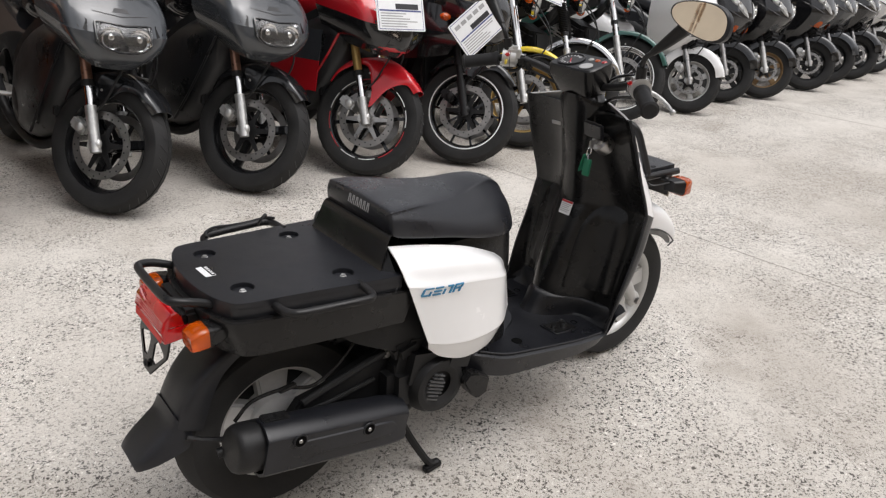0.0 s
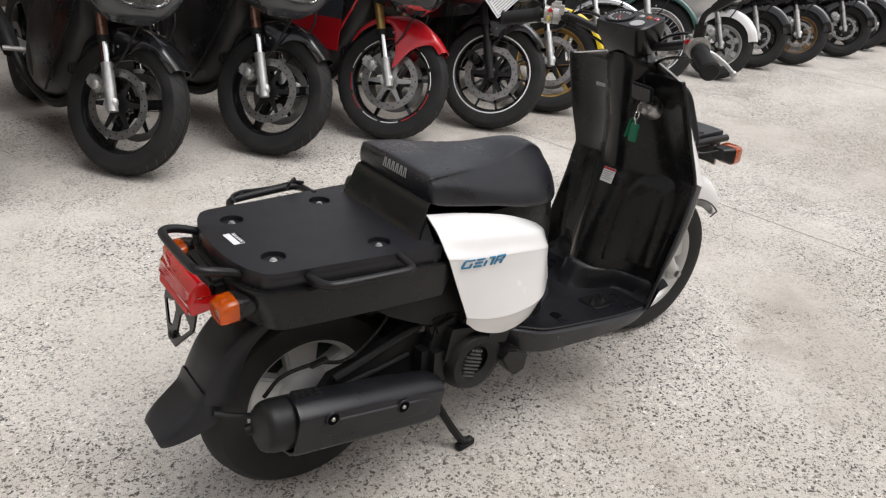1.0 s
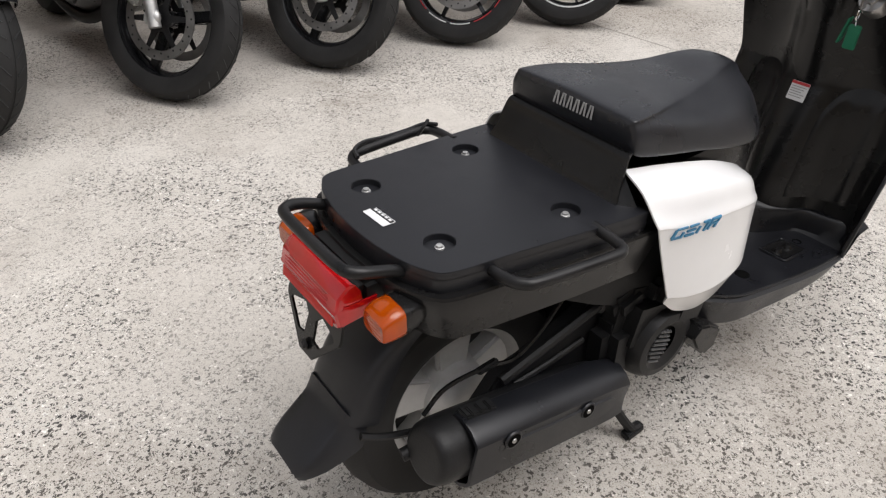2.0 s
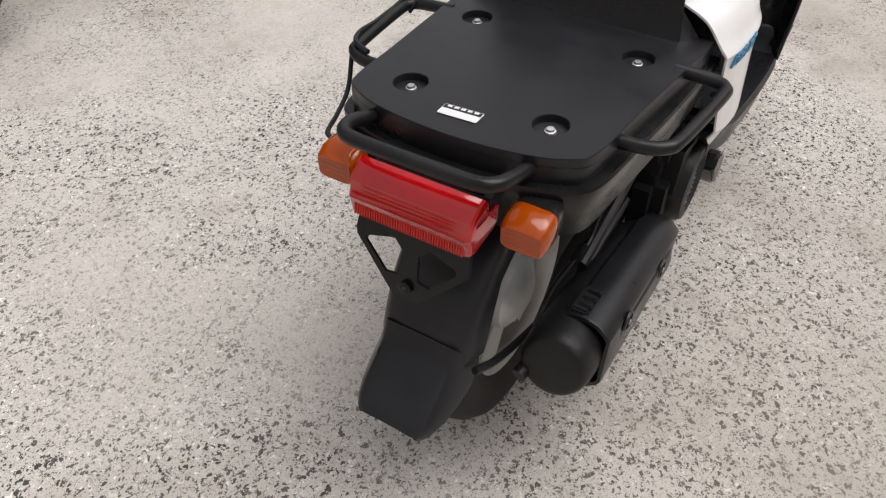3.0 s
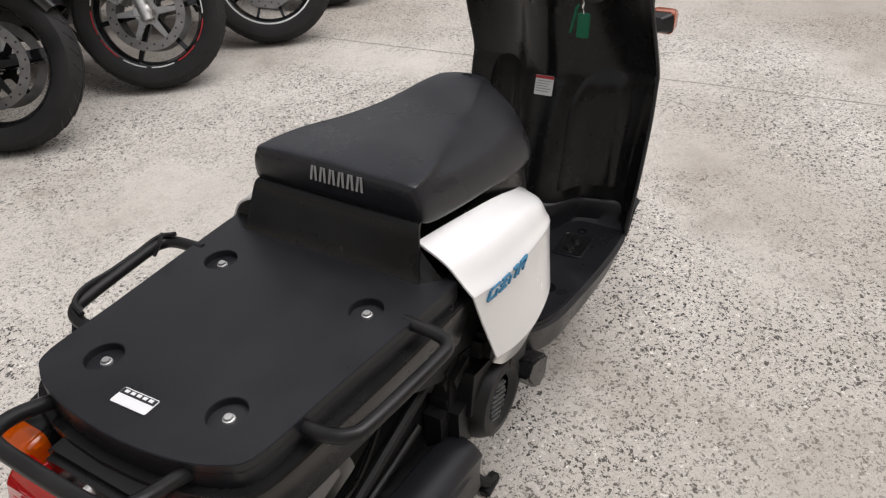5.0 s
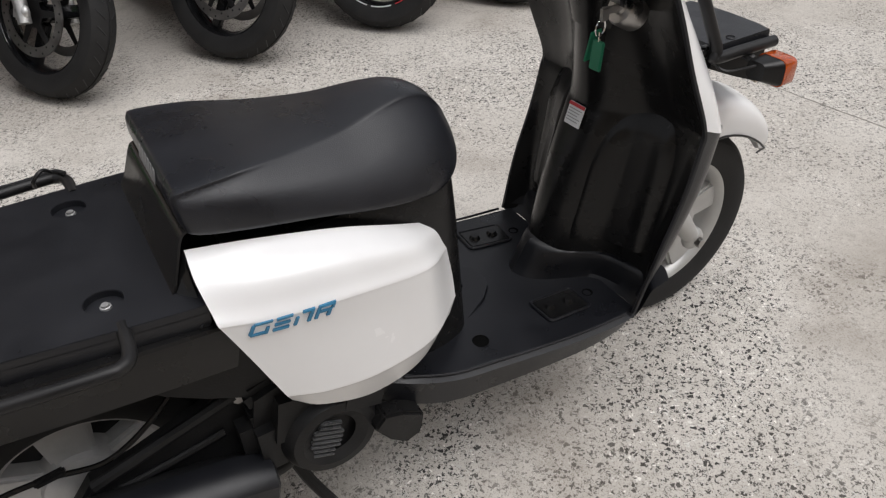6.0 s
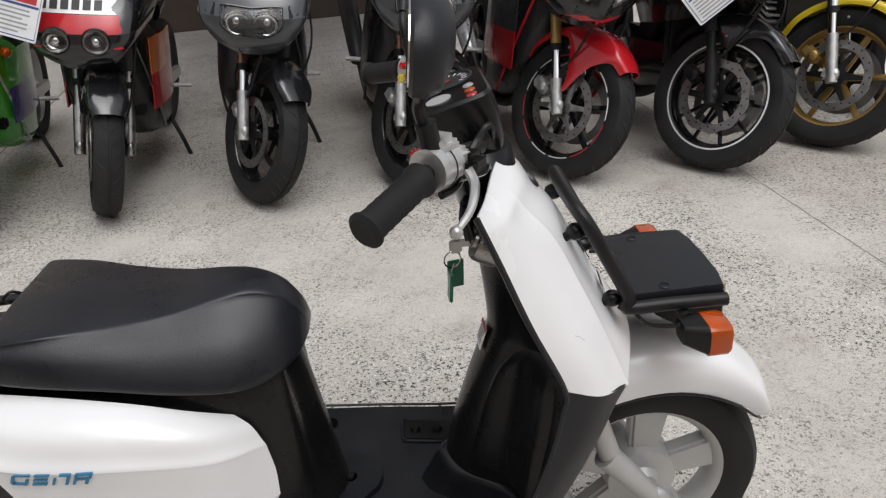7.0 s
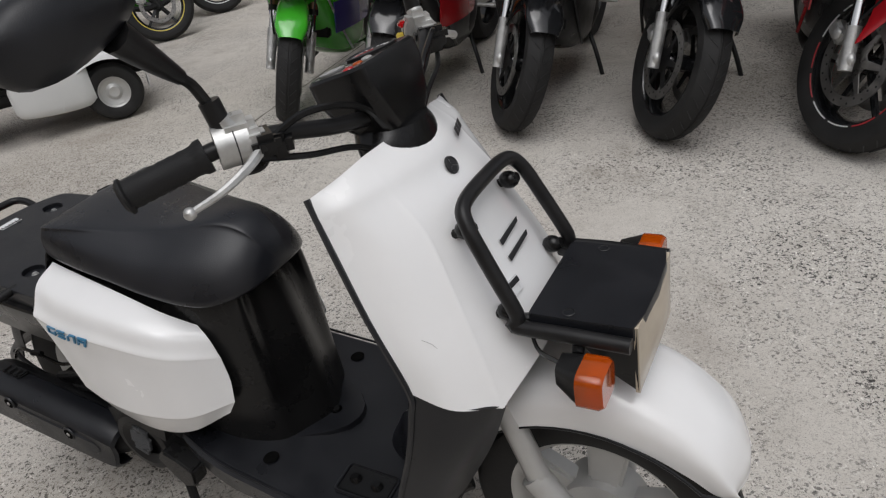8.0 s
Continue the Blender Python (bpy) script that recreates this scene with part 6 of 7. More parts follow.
def motorcycle(name, label, x, y, heading, steer, lean, sp):
    p = thing(name, pose(x, y, 0, 0, 0, heading) @ pose(0, 0, 0, -lean, 0, 0), label, "motorcycle", "parked motorcycles in the row")
    S = steering(steer)
    front_end(p, S, sp)
    rear_end(p, sp)
    body, low, tank = sp["body"], sp.get("lower", sp["body"]), sp.get("tank", sp["body"])
    frame_mat = sp.get("frame", "blackmetal")
    for s in (-1, 1):
        part("frame_spar", loft([[(xx, s * yy + a, zz + b_) for a, b_ in ((-.018, -.035), (.018, -.035), (.018, .035), (-.018, .035))] for xx, yy, zz in ((-.30, .06, .84), (-.45, .15, .74), (-.75, .16, .55), (-.86, .13, .38))], 10, 0, False), frame_mat, p)
    engine_block(p, .24, sp.get("engine", "blackmetal"), sp.get("fins", False))
    part("fuel_tank", hull(((-.38, .80, .90, .06), (-.44, .76, .99, .13), (-.58, .74, 1.02, .175), (-.74, .74, .99, .155), (-.88, .75, .88, .10)), 20, 28), tank, p)
    part("seat", hull(((-.84, .78, .87, .11), (-.98, .76, .85, .15), (-1.15, .80, .90, .14), (-1.38, .88, .98, .10)), 16, 24), "vinyl", p)
    part("tail", hull(((-.95, .66, .79, .12), (-1.2, .74, .88, .13), (-1.45, .84, .97, .09), (-1.58, .90, .96, .04)), 16, 24), body, p)
    part("tail_lamp", hull(((-1.56, .90, .955, .05), (-1.60, .905, .95, .045)), 4, 16), "red_lens", p)
    pipe = part("exhaust_pipe", tube([(-.36, -.05, .42), (-.40, -.08, .25), (-.60, -.12, .17), (-.90, -.15, .22), (-1.05, -.18, .34)], .024, 10, 24), sp.get("pipe", "blackmetal"), p)
    part("silencer", tube([(-1.02, -.185, .32), (-1.10, -.20, .40), (-1.50, -.235, .56)], .052, 16, 0, False, (.042, .056)), sp.get("can", "blackmetal"), pipe)
    part("radiator", box((-.27, 0, .50), (.04, .30, .26), .01, (0, -12, 0)), "blackmetal", p)
    if sp["style"] == "sport":
        fairing(p, sp)
        scr = [[(.030, -.16, .940), (.058, -.08, .930), (.066, 0, .928), (.058, .08, .930), (.030, .16, .940)], [(-.060, -.17, 1.03), (-.020, -.08, 1.04), (-.008, 0, 1.045), (-.020, .08, 1.04), (-.060, .17, 1.03)],
               [(-.21, -.16, 1.12), (-.175, -.08, 1.15), (-.165, 0, 1.155), (-.175, .08, 1.15), (-.21, .16, 1.12)]]
        part("windscreen", patch(scr, 20, 14, .003), "smoke", p)
        lowb = hull(((-.14, .58, .76, .13), (-.20, .46, .80, .172), (-.32, .30, .81, .192), (-.55, .19, .76, .198), (-.78, .18, .62, .180), (-.95, .26, .46, .13)), 24, 36, .6)
        part("side_fairing", lowb, low, p, "", 60)
        if sp.get("flank"):
            for s in (-1, 1):
                for k, mat in enumerate(sp["flank"]):
                    z0 = .66 - .16 * k
                    rows = [[(xx, s * (w + .004), z0 + dz - .05 * (-.25 - xx)) for xx, w in ((-.24, .184), (-.38, .198), (-.55, .202), (-.72, .188))] for dz in (.06, 0, -.06, -.10)]
                    part("flank_panel", patch(rows, 12, 8, .006), mat, p)
        for s in (-1, 1):
            part("fairing_edge", tube([(-.15, s * .145, .72), (-.205, s * .172, .58), (-.31, s * .186, .42), (-.46, s * .184, .26)], .007, 6, 20), sp.get("edge", low), p)
            part("mirror", merged(tube([(.0, s * .17, 1.0), (-.02, s * .24, 1.06), (-.04, s * .30, 1.09)], .010, 8, 10), ball((-.05, s * .36, 1.11), (.025, .075, .042), 16)), sp.get("mirror", "gloss"), p)
            if sp.get("indicator"):
                part("indicator", ball((-.10, s * .225, .745), (.030, .022, .022), 12), "amber_lens", p)
    elif sp["style"] == "half":
        part("upper_fairing", hull(((.13, .76, .84, .06), (.10, .70, .93, .13), (.02, .68, 1.0, .17), (-.12, .70, 1.02, .18), (-.26, .74, .96, .14)), 24, 36, .8), body, p, "", 60)
        round_lamp(p, Matrix(), (.115, 0, .81), .075, "gloss")
        for s in (-1, 1):
            part("tank_shroud", patch([[(-.05, s * .10, .84), (-.25, s * .21, .86), (-.5, s * .22, .82)], [(-.02, s * .12, .72), (-.22, s * .235, .70), (-.5, s * .235, .66)], [(-.10, s * .12, .60), (-.26, s * .20, .55), (-.45, s * .20, .52)]], 16, 14, .006), body, p)
            part("indicator", ball((-.04, s * .24, .80), (.028, .035, .022), 12), "amber_lens", p)
            part("belly", patch([[(-.25, s * .12, .46), (-.5, s * .20, .44), (-.75, s * .18, .40)], [(-.30, s * .12, .32), (-.5, s * .19, .30), (-.78, s * .17, .30)], [(-.38, s * .06, .22), (-.55, s * .12, .20), (-.78, s * .10, .21)]], 14, 10, .005), low, p)
    else:
        round_lamp(p, S, (-.10, 0, .90), .085, sp.get("lamp_ring", "chrome"))
        for s in (-1, 1):
            st_ = tube([(-.12, s * .09, .90), (-.14, s * .16, .87)], .008, 6)
            st_.transform(S)
            part("indicator_stem", st_, "chrome", p)
            il = ball((-.135, s * .18, .87), (.03, .03, .028), 14)
            il.transform(S)
            part("indicator", il, "amber_lens", p)
            part("side_cover", patch([[(-.72, s * .13, .72), (-.84, s * .15, .73), (-.96, s * .12, .70)], [(-.72, s * .15, .60), (-.84, s * .165, .58), (-.95, s * .14, .58)], [(-.76, s * .13, .50), (-.84, s * .14, .48), (-.92, s * .12, .50)]], 10, 10, .005), tank, p)
        gm = lathe([(0, .03), (.04, .03), (.045, .02), (.045, -.03), (0, -.03)], 20, "z", (-.20, 0, 1.02), False)
        gm.transform(S)
        part("speedometer", gm, "gloss", p)
    return p


def maxi_scooter(label, x, y, heading, steer, lean, sp):
    p = thing("motor_scooter", pose(x, y, 0, 0, 0, heading) @ pose(0, 0, 0, -lean, 0, 0), label, "scooter", "parked scooters in the row")
    S = steering(steer)
    f = dict(R=.245, W=.112, rim_r=.165, rim=sp["rim"], fender=sp["fender"], fend_w=.080, discs=(-1,), disc_r=.105, low=.20, mid_len=.06, slider=sp.get("slider", "steel"), tube="blackmetal", spokes=sp.get("spokes", 5), mid="steel", w0=.04, w1=.045, fork_y=.088, blade=False, fend_drop=.070, fend_span=(20, 165), cal_at=140, bar_z=.20, phase=.6)
    front_end(p, S, f)
    at = (-1.36, 0, .25)
    t = part("rear_tyre", tyre_bm(.25, .125, .165, at, 40), "rubber", p)
    part("rim", rim_bm(.165, .115, at), sp["rim"], t)
    part("spokes", spokes_bm(5, .03, .155, .04, .045, .03, at), sp["rim"], t)
    body = sp["body"]
    rings = []
    for z, xf, xr, w in ((.42, -.16, -.32, .10), (.50, -.06, -.36, .155), (.58, .03, -.38, .185), (.66, .085, -.38, .205), (.70, .105, -.38, .215), (.76, .095, -.38, .222), (.86, .045, -.38, .215), (.97, -.03, -.36, .180), (1.06, -.10, -.32, .13), (1.10, -.15, -.28, .08)):
        xm = (xf + xr) / 2
        rings.append([(xf, 0, z + .012), (xf - .010, w * .30, z + .004), (xf - .045, w * .70, z), (xf - .13, w * .97, z), (xm - .05, w, z), (xr, w * .90, z), (xr, 0, z), (xr, -w * .90, z), (xm - .05, -w, z), (xf - .13, -w * .97, z), (xf - .045, -w * .70, z), (xf - .010, -w * .30, z + .004)])
    part("front_fairing", loft(rings, 30, 0, False), body, p, "", 24)
    part("lower_duct", merged(box((-.03, 0, .55), (.10, .16, .09), .02, (0, -38, 0))), "blackmetal", p)
    for s in (-1, 1):
        rows = []
        for f in (0, .25, .5, .75, 1):
            bulge = math.sin(math.pi * (.12 + .76 * f))
            cx, cy, cz = .098 - .125 * f ** 1.6, s * (.045 + .150 * f), .725 + .135 * f
            rows.append([(cx + (.010 if 0 < g < 4 else -.004) - .30 * (dz + .02), cy - s * .25 * dz, cz + dz) for g, dz in enumerate((-.034 * bulge, -.022 * bulge, 0, .022 * bulge, .032 * bulge))])
        bm = patch(rows, 14, 18, .004)
        lamp = part("headlamp", bm, "clear_lens", p)
        for q, r in (((.070, s * .100, .768), .024), ((.040, s * .150, .812), .020)):
            part("reflector", lathe([(r, .012), (r * .7, .0), (0, -.004)], 18, "x", q, False), "chrome", lamp)
        part("indicator", patch([[(.055, s * .085, .640), (.015, s * .135, .655), (-.03, s * .175, .675)], [(.050, s * .085, .615), (.005, s * .135, .625), (-.04, s * .170, .640)], [(.030, s * .085, .590), (-.01, s * .125, .590), (-.05, s * .155, .600)]], 10, 8, .006), sp.get("ind", "smoke"), p)
        part("fairing_crease", tube([(.103, s * .02, .705), (.070, s * .13, .715), (.0, s * .20, .75), (-.14, s * .222, .80)], .005, 6, 16), sp.get("trim", "black_paint"), p)
        part("mirror", merged(tube([(-.1, s * .13, 1.05), (-.1, s * .24, 1.16)], .009, 8), ball((-.11, s * .30, 1.18), (.025, .07, .045), 14)), "gloss", p)
    part("windscreen", patch([[(-.03, -.13, .99), (.0, 0, 1.0), (-.03, .13, .99)], [(-.12, -.14, 1.12), (-.085, 0, 1.13), (-.12, .14, 1.12)], [(-.22, -.11, 1.25), (-.19, 0, 1.27), (-.22, .11, 1.25)]], 14, 12, .003), "smoke", p)
    part("floor_body", hull(((-.25, .24, .50, .17), (-.45, .18, .42, .23), (-.75, .18, .42, .23), (-.95, .20, .46, .22)), 16, 28, .6), "plastic", p)
    part("tail_body", hull(((-.70, .30, .62, .18), (-.95, .36, .74, .215), (-1.25, .46, .80, .20), (-1.60, .62, .86, .11), (-1.70, .72, .84, .05)), 22, 30), body, p)
    part("seat", hull(((-.66, .64, .72, .12), (-.85, .66, .79, .165), (-1.05, .70, .78, .165), (-1.2, .76, .88, .15), (-1.52, .80, .90, .10)), 20, 26), "vinyl", p)
    part("tail_lamp", hull(((-1.66, .74, .82, .07), (-1.72, .76, .81, .05)), 4, 16), "red_lens", p)
    part("silencer", tube([(-.9, -.15, .22), (-1.05, -.19, .26), (-1.50, -.22, .38)], .055, 16, 0, False, (.04, .06)), "blackmetal", p)
    part("centre_stand", tube([(-.9, .12, .20), (-.95, .17, .05), (-1.0, .18, .0)], .011, 8), "blackmetal", p)
    return p


BODY, STEER = -86.0, 31.0


def ribbon(y0, y1, z0, z1, n=8, slope=0.0):
    ys = [y0 + (y1 - y0) * k / n for k in range(n + 1)]
    return strip_cells([(y, z0 + slope * abs(y)) for y in ys], [(y, z1 + slope * abs(y)) for y in ys])


WORD_BARS = [((y, .884), (y + .028, .884), (y + .028, .918), (y, .918)) for y in (-.135, -.095, -.055, -.015, .025, .065)]
sport_black = dict(style="sport", lamp_w=.112, body="grey_paint", lower="matt_black", tank="black_paint", fender="black_paint", rim="black_paint", tube="copper", slider="alu", spokes=3, w0=.05, w1=.04, carrier="blackmetal")
motorcycle("sport_motorcycle", "dark grey faired sport motorcycle with two round headlamps", .180, 2.075, BODY, STEER, 9, sport_black)
motorcycle("sport_motorcycle", "dark grey faired sport motorcycle with twin lamps, beside a red one", .845, 2.035, BODY, STEER, 9, sport_black)
motorcycle("sport_motorcycle", "red and black sport motorcycle with striped wheel rims", 1.487, 1.975, BODY + 2, STEER + 3, 9,
           dict(style="sport", lamp="slit", keel=.9, nose="black_paint", nose_marks=(("red_paint", ribbon(-.11, .11, .668, .702, 8, .1), .006),), body="red_paint", lower="matt_black", tank="red_paint", fender="red_paint", rim="black_paint", stripe="dashes", tube="gold", mid="chrome", low=.11, mid_len=.13, slider="alu", spokes=6, w0=.024, w1=.018, carrier="steel", can="silver_paint", edge="red_paint", blade_amt=2.25, blade_at=80, blade_w=15, flank=("grey_paint", "red_paint")))
motorcycle("motorcycle", "black half-faired motorcycle with white-lined wheel rims", 2.105, 1.895, BODY, STEER + 4, 9,
           dict(style="half", body="black_paint", lower="black_paint", tank="black_paint", fender="black_paint", rim="black_paint", stripe="paper", tube="blackmetal", mid="blackmetal", slider="blackmetal", spokes=10, w0=.016, w1=.012, wave=.004, phase=.1, caliper="blackmetal"))
motorcycle("motorcycle", "naked motorcycle with yellow fender and gold wheels", 2.67, 2.00, BODY, STEER + 5, 9,
           dict(style="naked", body="yellow_paint", tank="yellow_paint", fender="yellow_paint", rim="gold", tube="chrome", slider="alu", spokes=6, w0=.03, w1=.022, discs=(-1, 1), fins=True, blade=False, fend_span=(30, 160), caliper="gold"))
motorcycle("classic_motorcycle", "classic motorcycle with chrome spoked wheel and rubber gaiters", 3.18, 2.06, BODY, STEER, 9,
           dict(style="naked", body="black_paint", tank="black_paint", fender="chrome", rim="chrome", wire=True, W=.095, rim_r=.235, R=.31, tube="chrome", slider="alu", gaiter=True, discs=(-1,), fins=True, blade=False, fend_span=(30, 160), low=.26))
motorcycle("classic_motorcycle", "dark green classic motorcycle with spoked white-lined wheel", 3.83, 2.17, BODY, STEER, 9,
           dict(style="naked", body="teal_paint", tank="teal_paint", fender="teal_paint", rim="chrome", wire=True, stripe="paper", W=.10, rim_r=.235, R=.315, tube="chrome", slider="alu", discs=(-1,), fins=True, blade=False, fend_span=(30, 165), low=.30))
motorcycle("sport_motorcycle", "white, red and orange faired sport motorcycle with round lamps", -.50, 2.115, BODY + 1, 17, 9,
           dict(style="sport", lamp="rounds", body="black_paint", lower="matt_black", tank="orange_paint", fender="black_paint", rim="black_paint", tube="steel", mid="steel", slider="steel", spokes=3, w0=.05, w1=.04, flank=("orange_paint", "red_paint"), edge="black_paint", nose="black_paint",
                nose_marks=(("red_paint", ribbon(-.205, .205, .792, .868, 18), .005), ("white", ribbon(-.207, .207, .870, .936, 18), .004), ("ink", WORD_BARS, .0065), ("orange_paint", ribbon(.12, .195, .940, .975, 5), .004), ("red_paint", ribbon(-.175, -.13, .745, .792, 4), .005), ("red_paint", ribbon(.13, .175, .745, .792, 4), .005))))
motorcycle("sport_motorcycle", "green and white faired sport motorcycle with square twin lamps", -1.10, 2.105, BODY + 8, 24, 9,
           dict(style="sport", body="white", nose="green_paint", nose_marks=(("violet_paint", ribbon(.125, .185, .81, .825, 4, .5), .004), ("violet_paint", ribbon(-.185, -.125, .81, .825, 4, .5), .004)), lower="green_paint", tank="white", fender="green_paint", rim="silver", tube="copper", slider="alu", spokes=3, w0=.05, w1=.04, flank=("green_paint", "violet_paint"), edge="silver_paint", indicator=True, lamp_w=.098))

maxi_scooter("white maxi scooter with silver wheels", 4.62, 2.10, BODY, STEER, 8, dict(body="white", fender="white", rim="silver", spokes=7, trim="silver_paint"))
maxi_scooter("black maxi scooter with dark wheels", 5.32, 2.22, BODY, STEER, 8, dict(body="black_paint", fender="black_paint", rim="blackmetal", ind="amber_lens"))
maxi_scooter("black maxi scooter with bronze wheels", 5.84, 2.15, BODY, STEER, 8, dict(body="black_paint", fender="black_paint", rim="bronze", slider="alu"))
maxi_scooter("black maxi scooter with an amber indicator", 6.68, 2.17, BODY, STEER, 8, dict(body="black_paint", fender="black_paint", rim="blackmetal", ind="amber_lens"))
maxi_scooter("dark grey maxi scooter", 7.32, 2.27, BODY, STEER, 8, dict(body="grey_paint", fender="grey_paint", rim="blackmetal"))
maxi_scooter("black maxi scooter with silver trim", 7.88, 2.28, BODY, STEER, 8, dict(body="black_paint", fender="black_paint", rim="blackmetal", trim="silver_paint"))
maxi_scooter("white scooter with silver wheels", 8.62, 2.38, BODY, STEER, 8, dict(body="white", fender="white", rim="silver"))
maxi_scooter("white scooter at the end of the row", 9.3, 2.42, BODY, STEER, 8, dict(body="box_white", fender="white", rim="silver"))

# two more machines across the aisle, facing the other way
motorcycle("motorcycle", "blue naked motorcycle with yellow-lined black wheels", -3.74, 3.78, 40, 10, 9,
           dict(style="half", body="blue_paint", tank="blue_paint", lower="blue_paint", fender="blue_paint", rim="black_paint", stripe="yellow_ink", tube="blackmetal", mid="blackmetal", slider="blackmetal", spokes=5))
motorcycle("motorcycle", "white and green motorcycle with black wheels", -3.93, 4.72, 40, 10, 9,
           dict(style="half", body="box_white", tank="green_paint", lower="green_paint", fender="white", rim="black_paint", stripe="paper", tube="steel", slider="blackmetal", spokes=5))

motorcycle("motorcycle", "black motorcycle with green fender standing behind the others", -4.5, 6.1, 40, 10, 9,
           dict(style="half", body="black_paint", tank="black_paint", lower="black_paint", fender="green_paint", rim="black_paint", tube="blackmetal", mid="blackmetal", slider="blackmetal", spokes=5))

# price sheets hung on the screens and bars
sign_sheet(plane_at((1.58, 1.77, .885), (1, -.08, -.05), (0, .35, 1)), .27, .20)
sign_sheet(plane_at((2.02, 1.70, .80), (.80, -.05, .58), (-.55, .30, .72)), .27, .20)
sign_sheet(plane_at((2.73, 1.90, .99), (1, -.10, -.30), (.2, .30, 1)), .25, .18)
sign_sheet(plane_at((-.52, 1.95, .925), (.95, -.28, -.30), (.28, .35, 1)), .19, .26, "blue_ink", "red_ink")
sign_sheet(plane_at((-3.72, 3.58, .84), (.62, .70, -.18), (.1, .1, 1)), .30, .22, "ink", "yellow_ink")
sign_sheet(plane_at((-3.99, 4.52, .92), (.62, .70, -.18), (.1, .1, 1)), .30, .22, "ink", "yellow_ink")


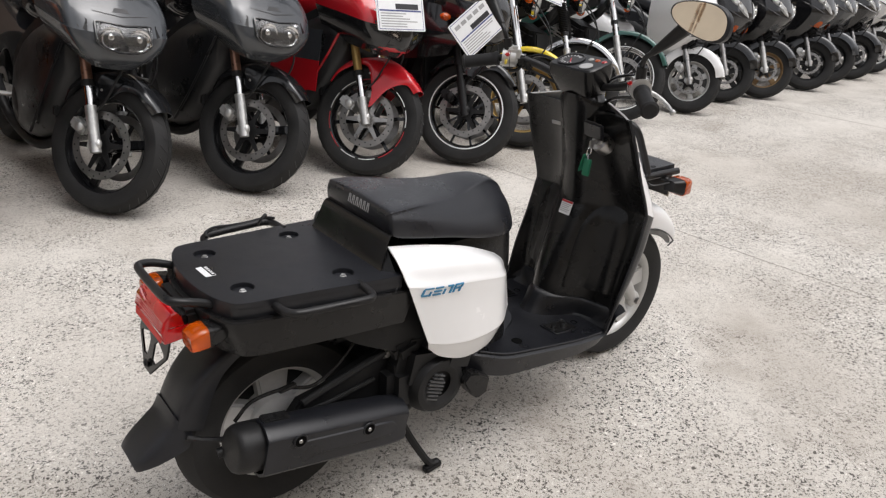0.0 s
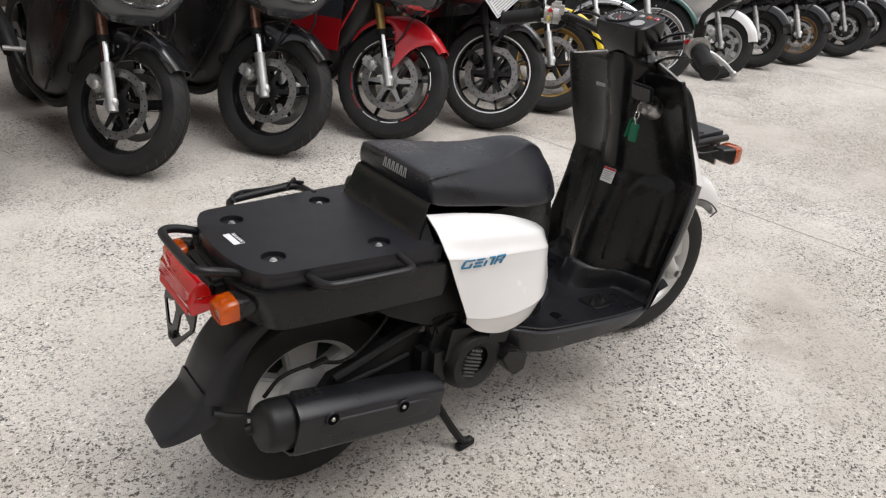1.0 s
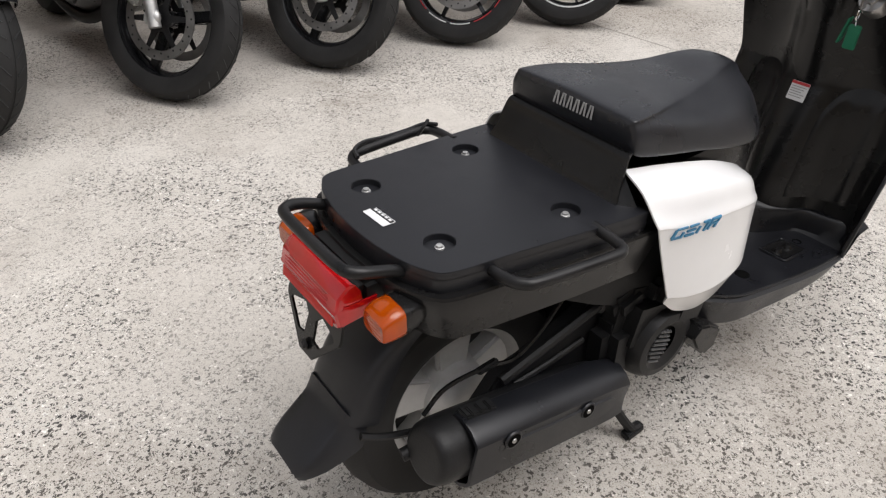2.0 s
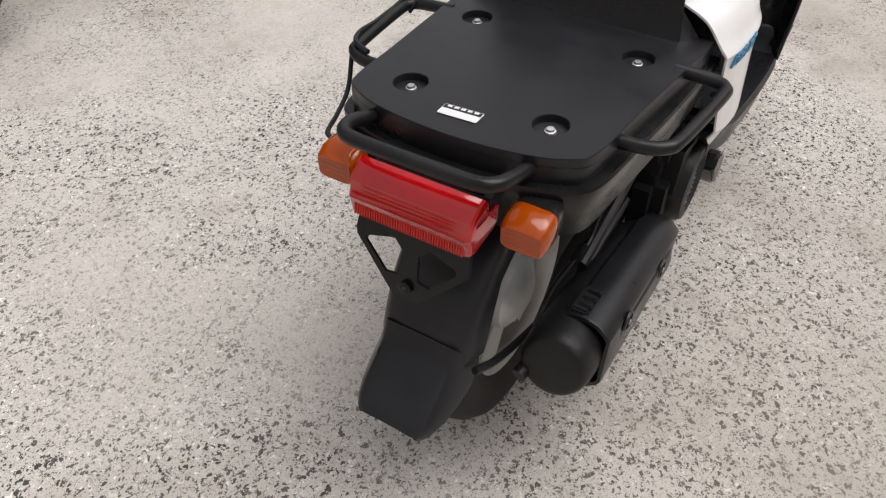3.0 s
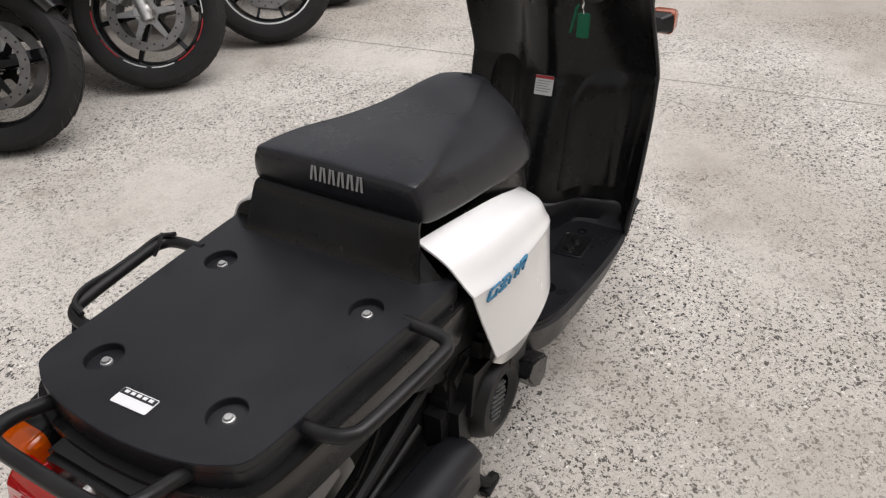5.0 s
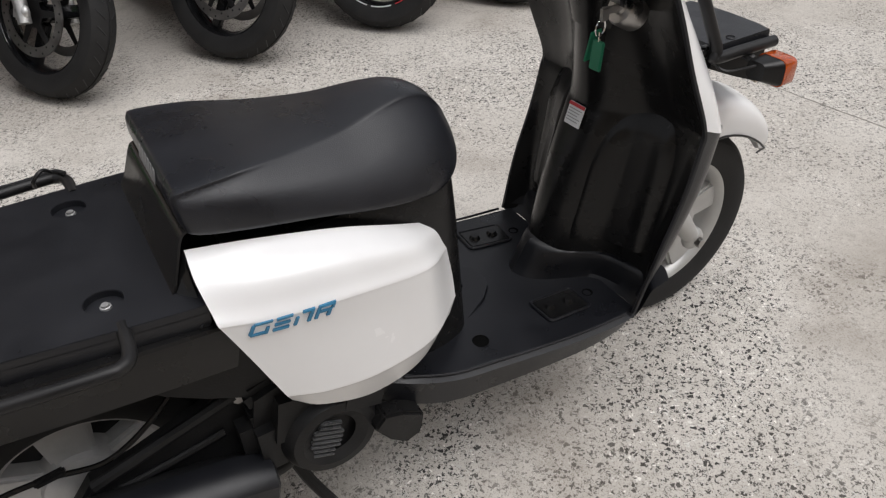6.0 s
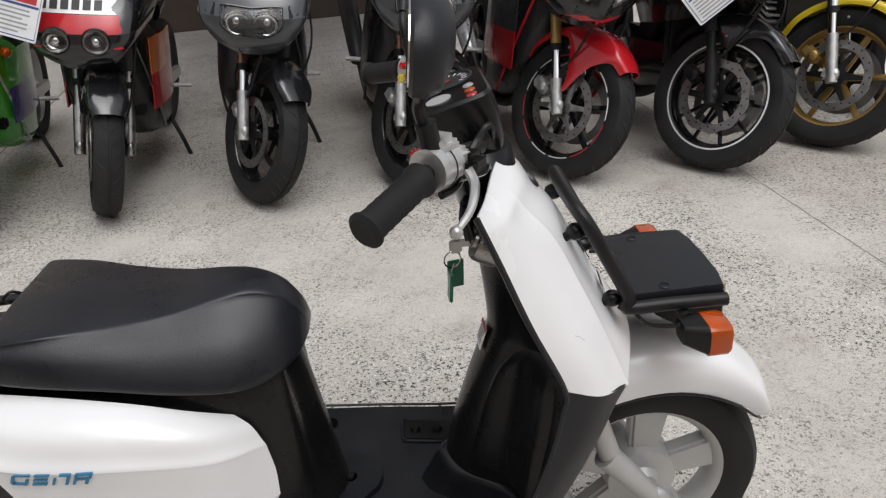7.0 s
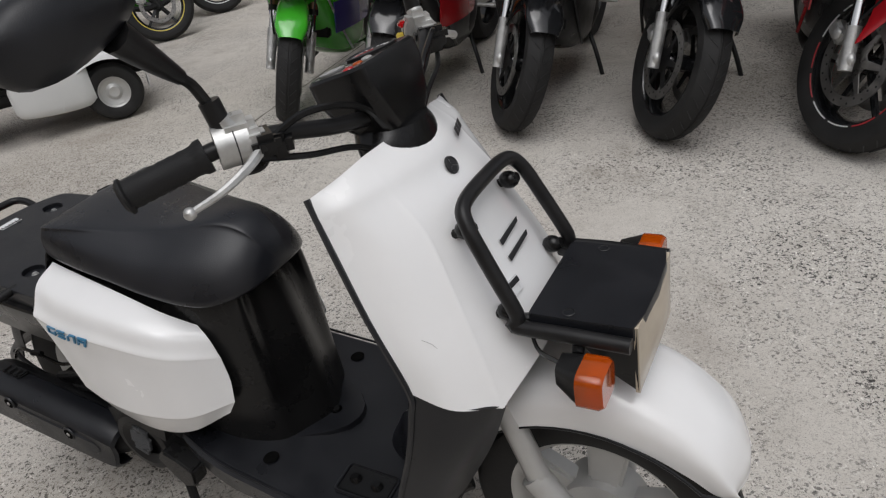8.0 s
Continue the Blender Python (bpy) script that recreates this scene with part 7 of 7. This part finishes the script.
# ---- three-wheeled delivery vehicle with a white cargo box ----
def delivery_trike(m):
    p = thing("delivery_trike", m, "white three-wheeled delivery vehicle with cargo box", "vehicle")
    for s in (-1, 1):
        at = (0, s * .30, .17)
        t = part("rear_tyre", tyre_bm(.17, .10, .10, at, 40), "rubber", p)
        part("rim", rim_bm(.10, .09, at), "silver", t)
        part("wheel_disc", lathe([(0, s * .02), (.03, s * .028), (.05, s * .012), (.085, s * .022), (.097, s * .032)], 28, "y", at, False), "silver", t)
        rows = []
        for deg, r, w in ((-6, .205, .07), (25, .225, .08), (60, .24, .085), (95, .245, .085), (130, .25, .085), (160, .27, .085), (185, .30, .085)):
            a = radians(180 - deg)
            pts = [(r * math.cos(a), s * (.30 + y * w), .17 + (r - dz) * math.sin(a)) for y, dz in ((-1, .03), (-.6, 0), (0, -.006), (.7, 0), (1, .04))]
            rows.append(pts)
        part("fender", patch(rows, 16, 28, .004), "box_white", p)
        part("side_beam", loft([[(x, s * .31 + a, z + b_) for a, b_ in ((-.03, -.05), (.03, -.05), (.03, .05), (-.03, .05))] for x, z in ((-.16, .56), (.1, .56), (.40, .57), (.52, .50), (.66, .26), (.72, .14))], 16, 0, False), "box_white", p)
        part("beam_mark", box((-.04, s * .343, .565), (.14, .004, .035), .008), "ink", p)
        part("beam_label", bars_bm([(-.06 + .018 * k, -.008, -.048 + .018 * k, .008, .2) for k in range(7)], plane_at((.22, s * .3435, .565), (-s, 0, 0), (0, 0, 1)), .001), "grey_letter", p)
        part("pillar", tube([(.50, s * .30, .55), (.62, s * .30, 1.0), (.55, s * .28, 1.5)], .025, 8, 14), "box_white", p)
    for s in (-1, 1):
        part("rear_skirt", hull(((.10, .16, .40, .06), (.16, .13, .43, .085), (.34, .13, .43, .085), (.50, .15, .38, .07), (.54, .18, .32, .04)), 14, 28, .5), "box_white", p).location = (0, s * .30, 0)
    part("cargo_box", hull(((-.17, .63, 1.42, .34), (-.15, .62, 1.44, .35), (.60, .62, 1.44, .35), (.62, .63, 1.42, .34)), 0, 48, .22), "box_white", p, "weathered white cargo box", 40)
    part("box_lid", box((.225, 0, 1.455), (.80, .72, .03), .012), "box_white", p)
    part("box_base", box((.225, 0, .615), (.76, .66, .02), .006), "steel", p)
    part("frame", merged(box((0, 0, .30), (.5, .36, .18), .04), box((.45, 0, .25), (.6, .30, .10), .03)), "blackmetal", p)
    part("floor", box((.95, 0, .22), (.60, .50, .05), .02), "plastic", p)
    part("leg_shield", patch([[(1.20, -.25, .22), (1.26, 0, .22), (1.20, .25, .22)], [(1.28, -.27, .55), (1.36, 0, .55), (1.28, .27, .55)], [(1.18, -.24, .95), (1.26, 0, .95), (1.18, .24, .95)]], 16, 14, .005), "box_white", p)
    at = (1.42, 0, .19)
    t = part("front_tyre", tyre_bm(.19, .09, .12, at, 40), "rubber", p)
    part("rim", rim_bm(.12, .08, at), "silver", t)
    part("spokes", spokes_bm(5, .02, .11, .03, .03, .02, at), "silver", t)
    part("fork", tube([(1.40, .06, .19), (1.28, .05, .62)], .018, 8), "blackmetal", p)
    part("seat", hull(((.45, .60, .70, .10), (.55, .60, .74, .15), (.75, .60, .72, .14), (.84, .60, .66, .09)), 12, 24), "vinyl", p)
    part("seat_box", box((.60, 0, .44), (.36, .26, .34), .05), "plastic", p)
    part("roof", patch([[(.0, -.30, 1.50), (.0, 0, 1.56), (.0, .30, 1.50)], [(.5, -.30, 1.52), (.5, 0, 1.58), (.5, .30, 1.52)], [(1.1, -.27, 1.42), (1.1, 0, 1.48), (1.1, .27, 1.42)]], 14, 14, .006), "box_white", p)
    part("windscreen", patch([[(1.10, -.27, 1.42), (1.12, 0, 1.48), (1.10, .27, 1.42)], [(1.20, -.27, 1.15), (1.27, 0, 1.18), (1.20, .27, 1.15)], [(1.19, -.24, .93), (1.265, 0, .94), (1.19, .24, .93)]], 14, 10, .004), "smoke", p)
    return p


delivery_trike(pose(-2.62, 2.24, 0, 0, 0, -127))


# ---- joints between the concrete slabs ----
def slab_joint(x0, y0, x1, y1, width, seed, mat="joint"):
    rnd = random.Random(seed)
    a, b_ = Vector((x0, y0, 0)), Vector((x1, y1, 0))
    d = (b_ - a).normalized()
    n_ = Vector((-d.y, d.x, 0))
    rows = []
    for k in range(160):
        q = a.lerp(b_, k / 159) + n_ * rnd.uniform(-.002, .002)
        w = width * rnd.uniform(.55, 1.25)
        rows.append([q - n_ * w / 2 + Vector((0, 0, .0008)), q + Vector((0, 0, .0022)), q + n_ * w / 2 + Vector((0, 0, .0008))])
    bm, _ = grid_bm(rows)
    return tagged(part("slab_joint", clean(bm), mat, None), "narrow dirty joint between concrete slabs", "joint", kind="structure")


slab_joint(1.87, 6.0, 2.63, -2.6, .006, 1, "pale_joint")
slab_joint(-1.80, 6.0, -.855, -2.0, .013, 2)
slab_joint(5.25, 6.0, 6.10, -2.6, .008, 3, "pale_joint")
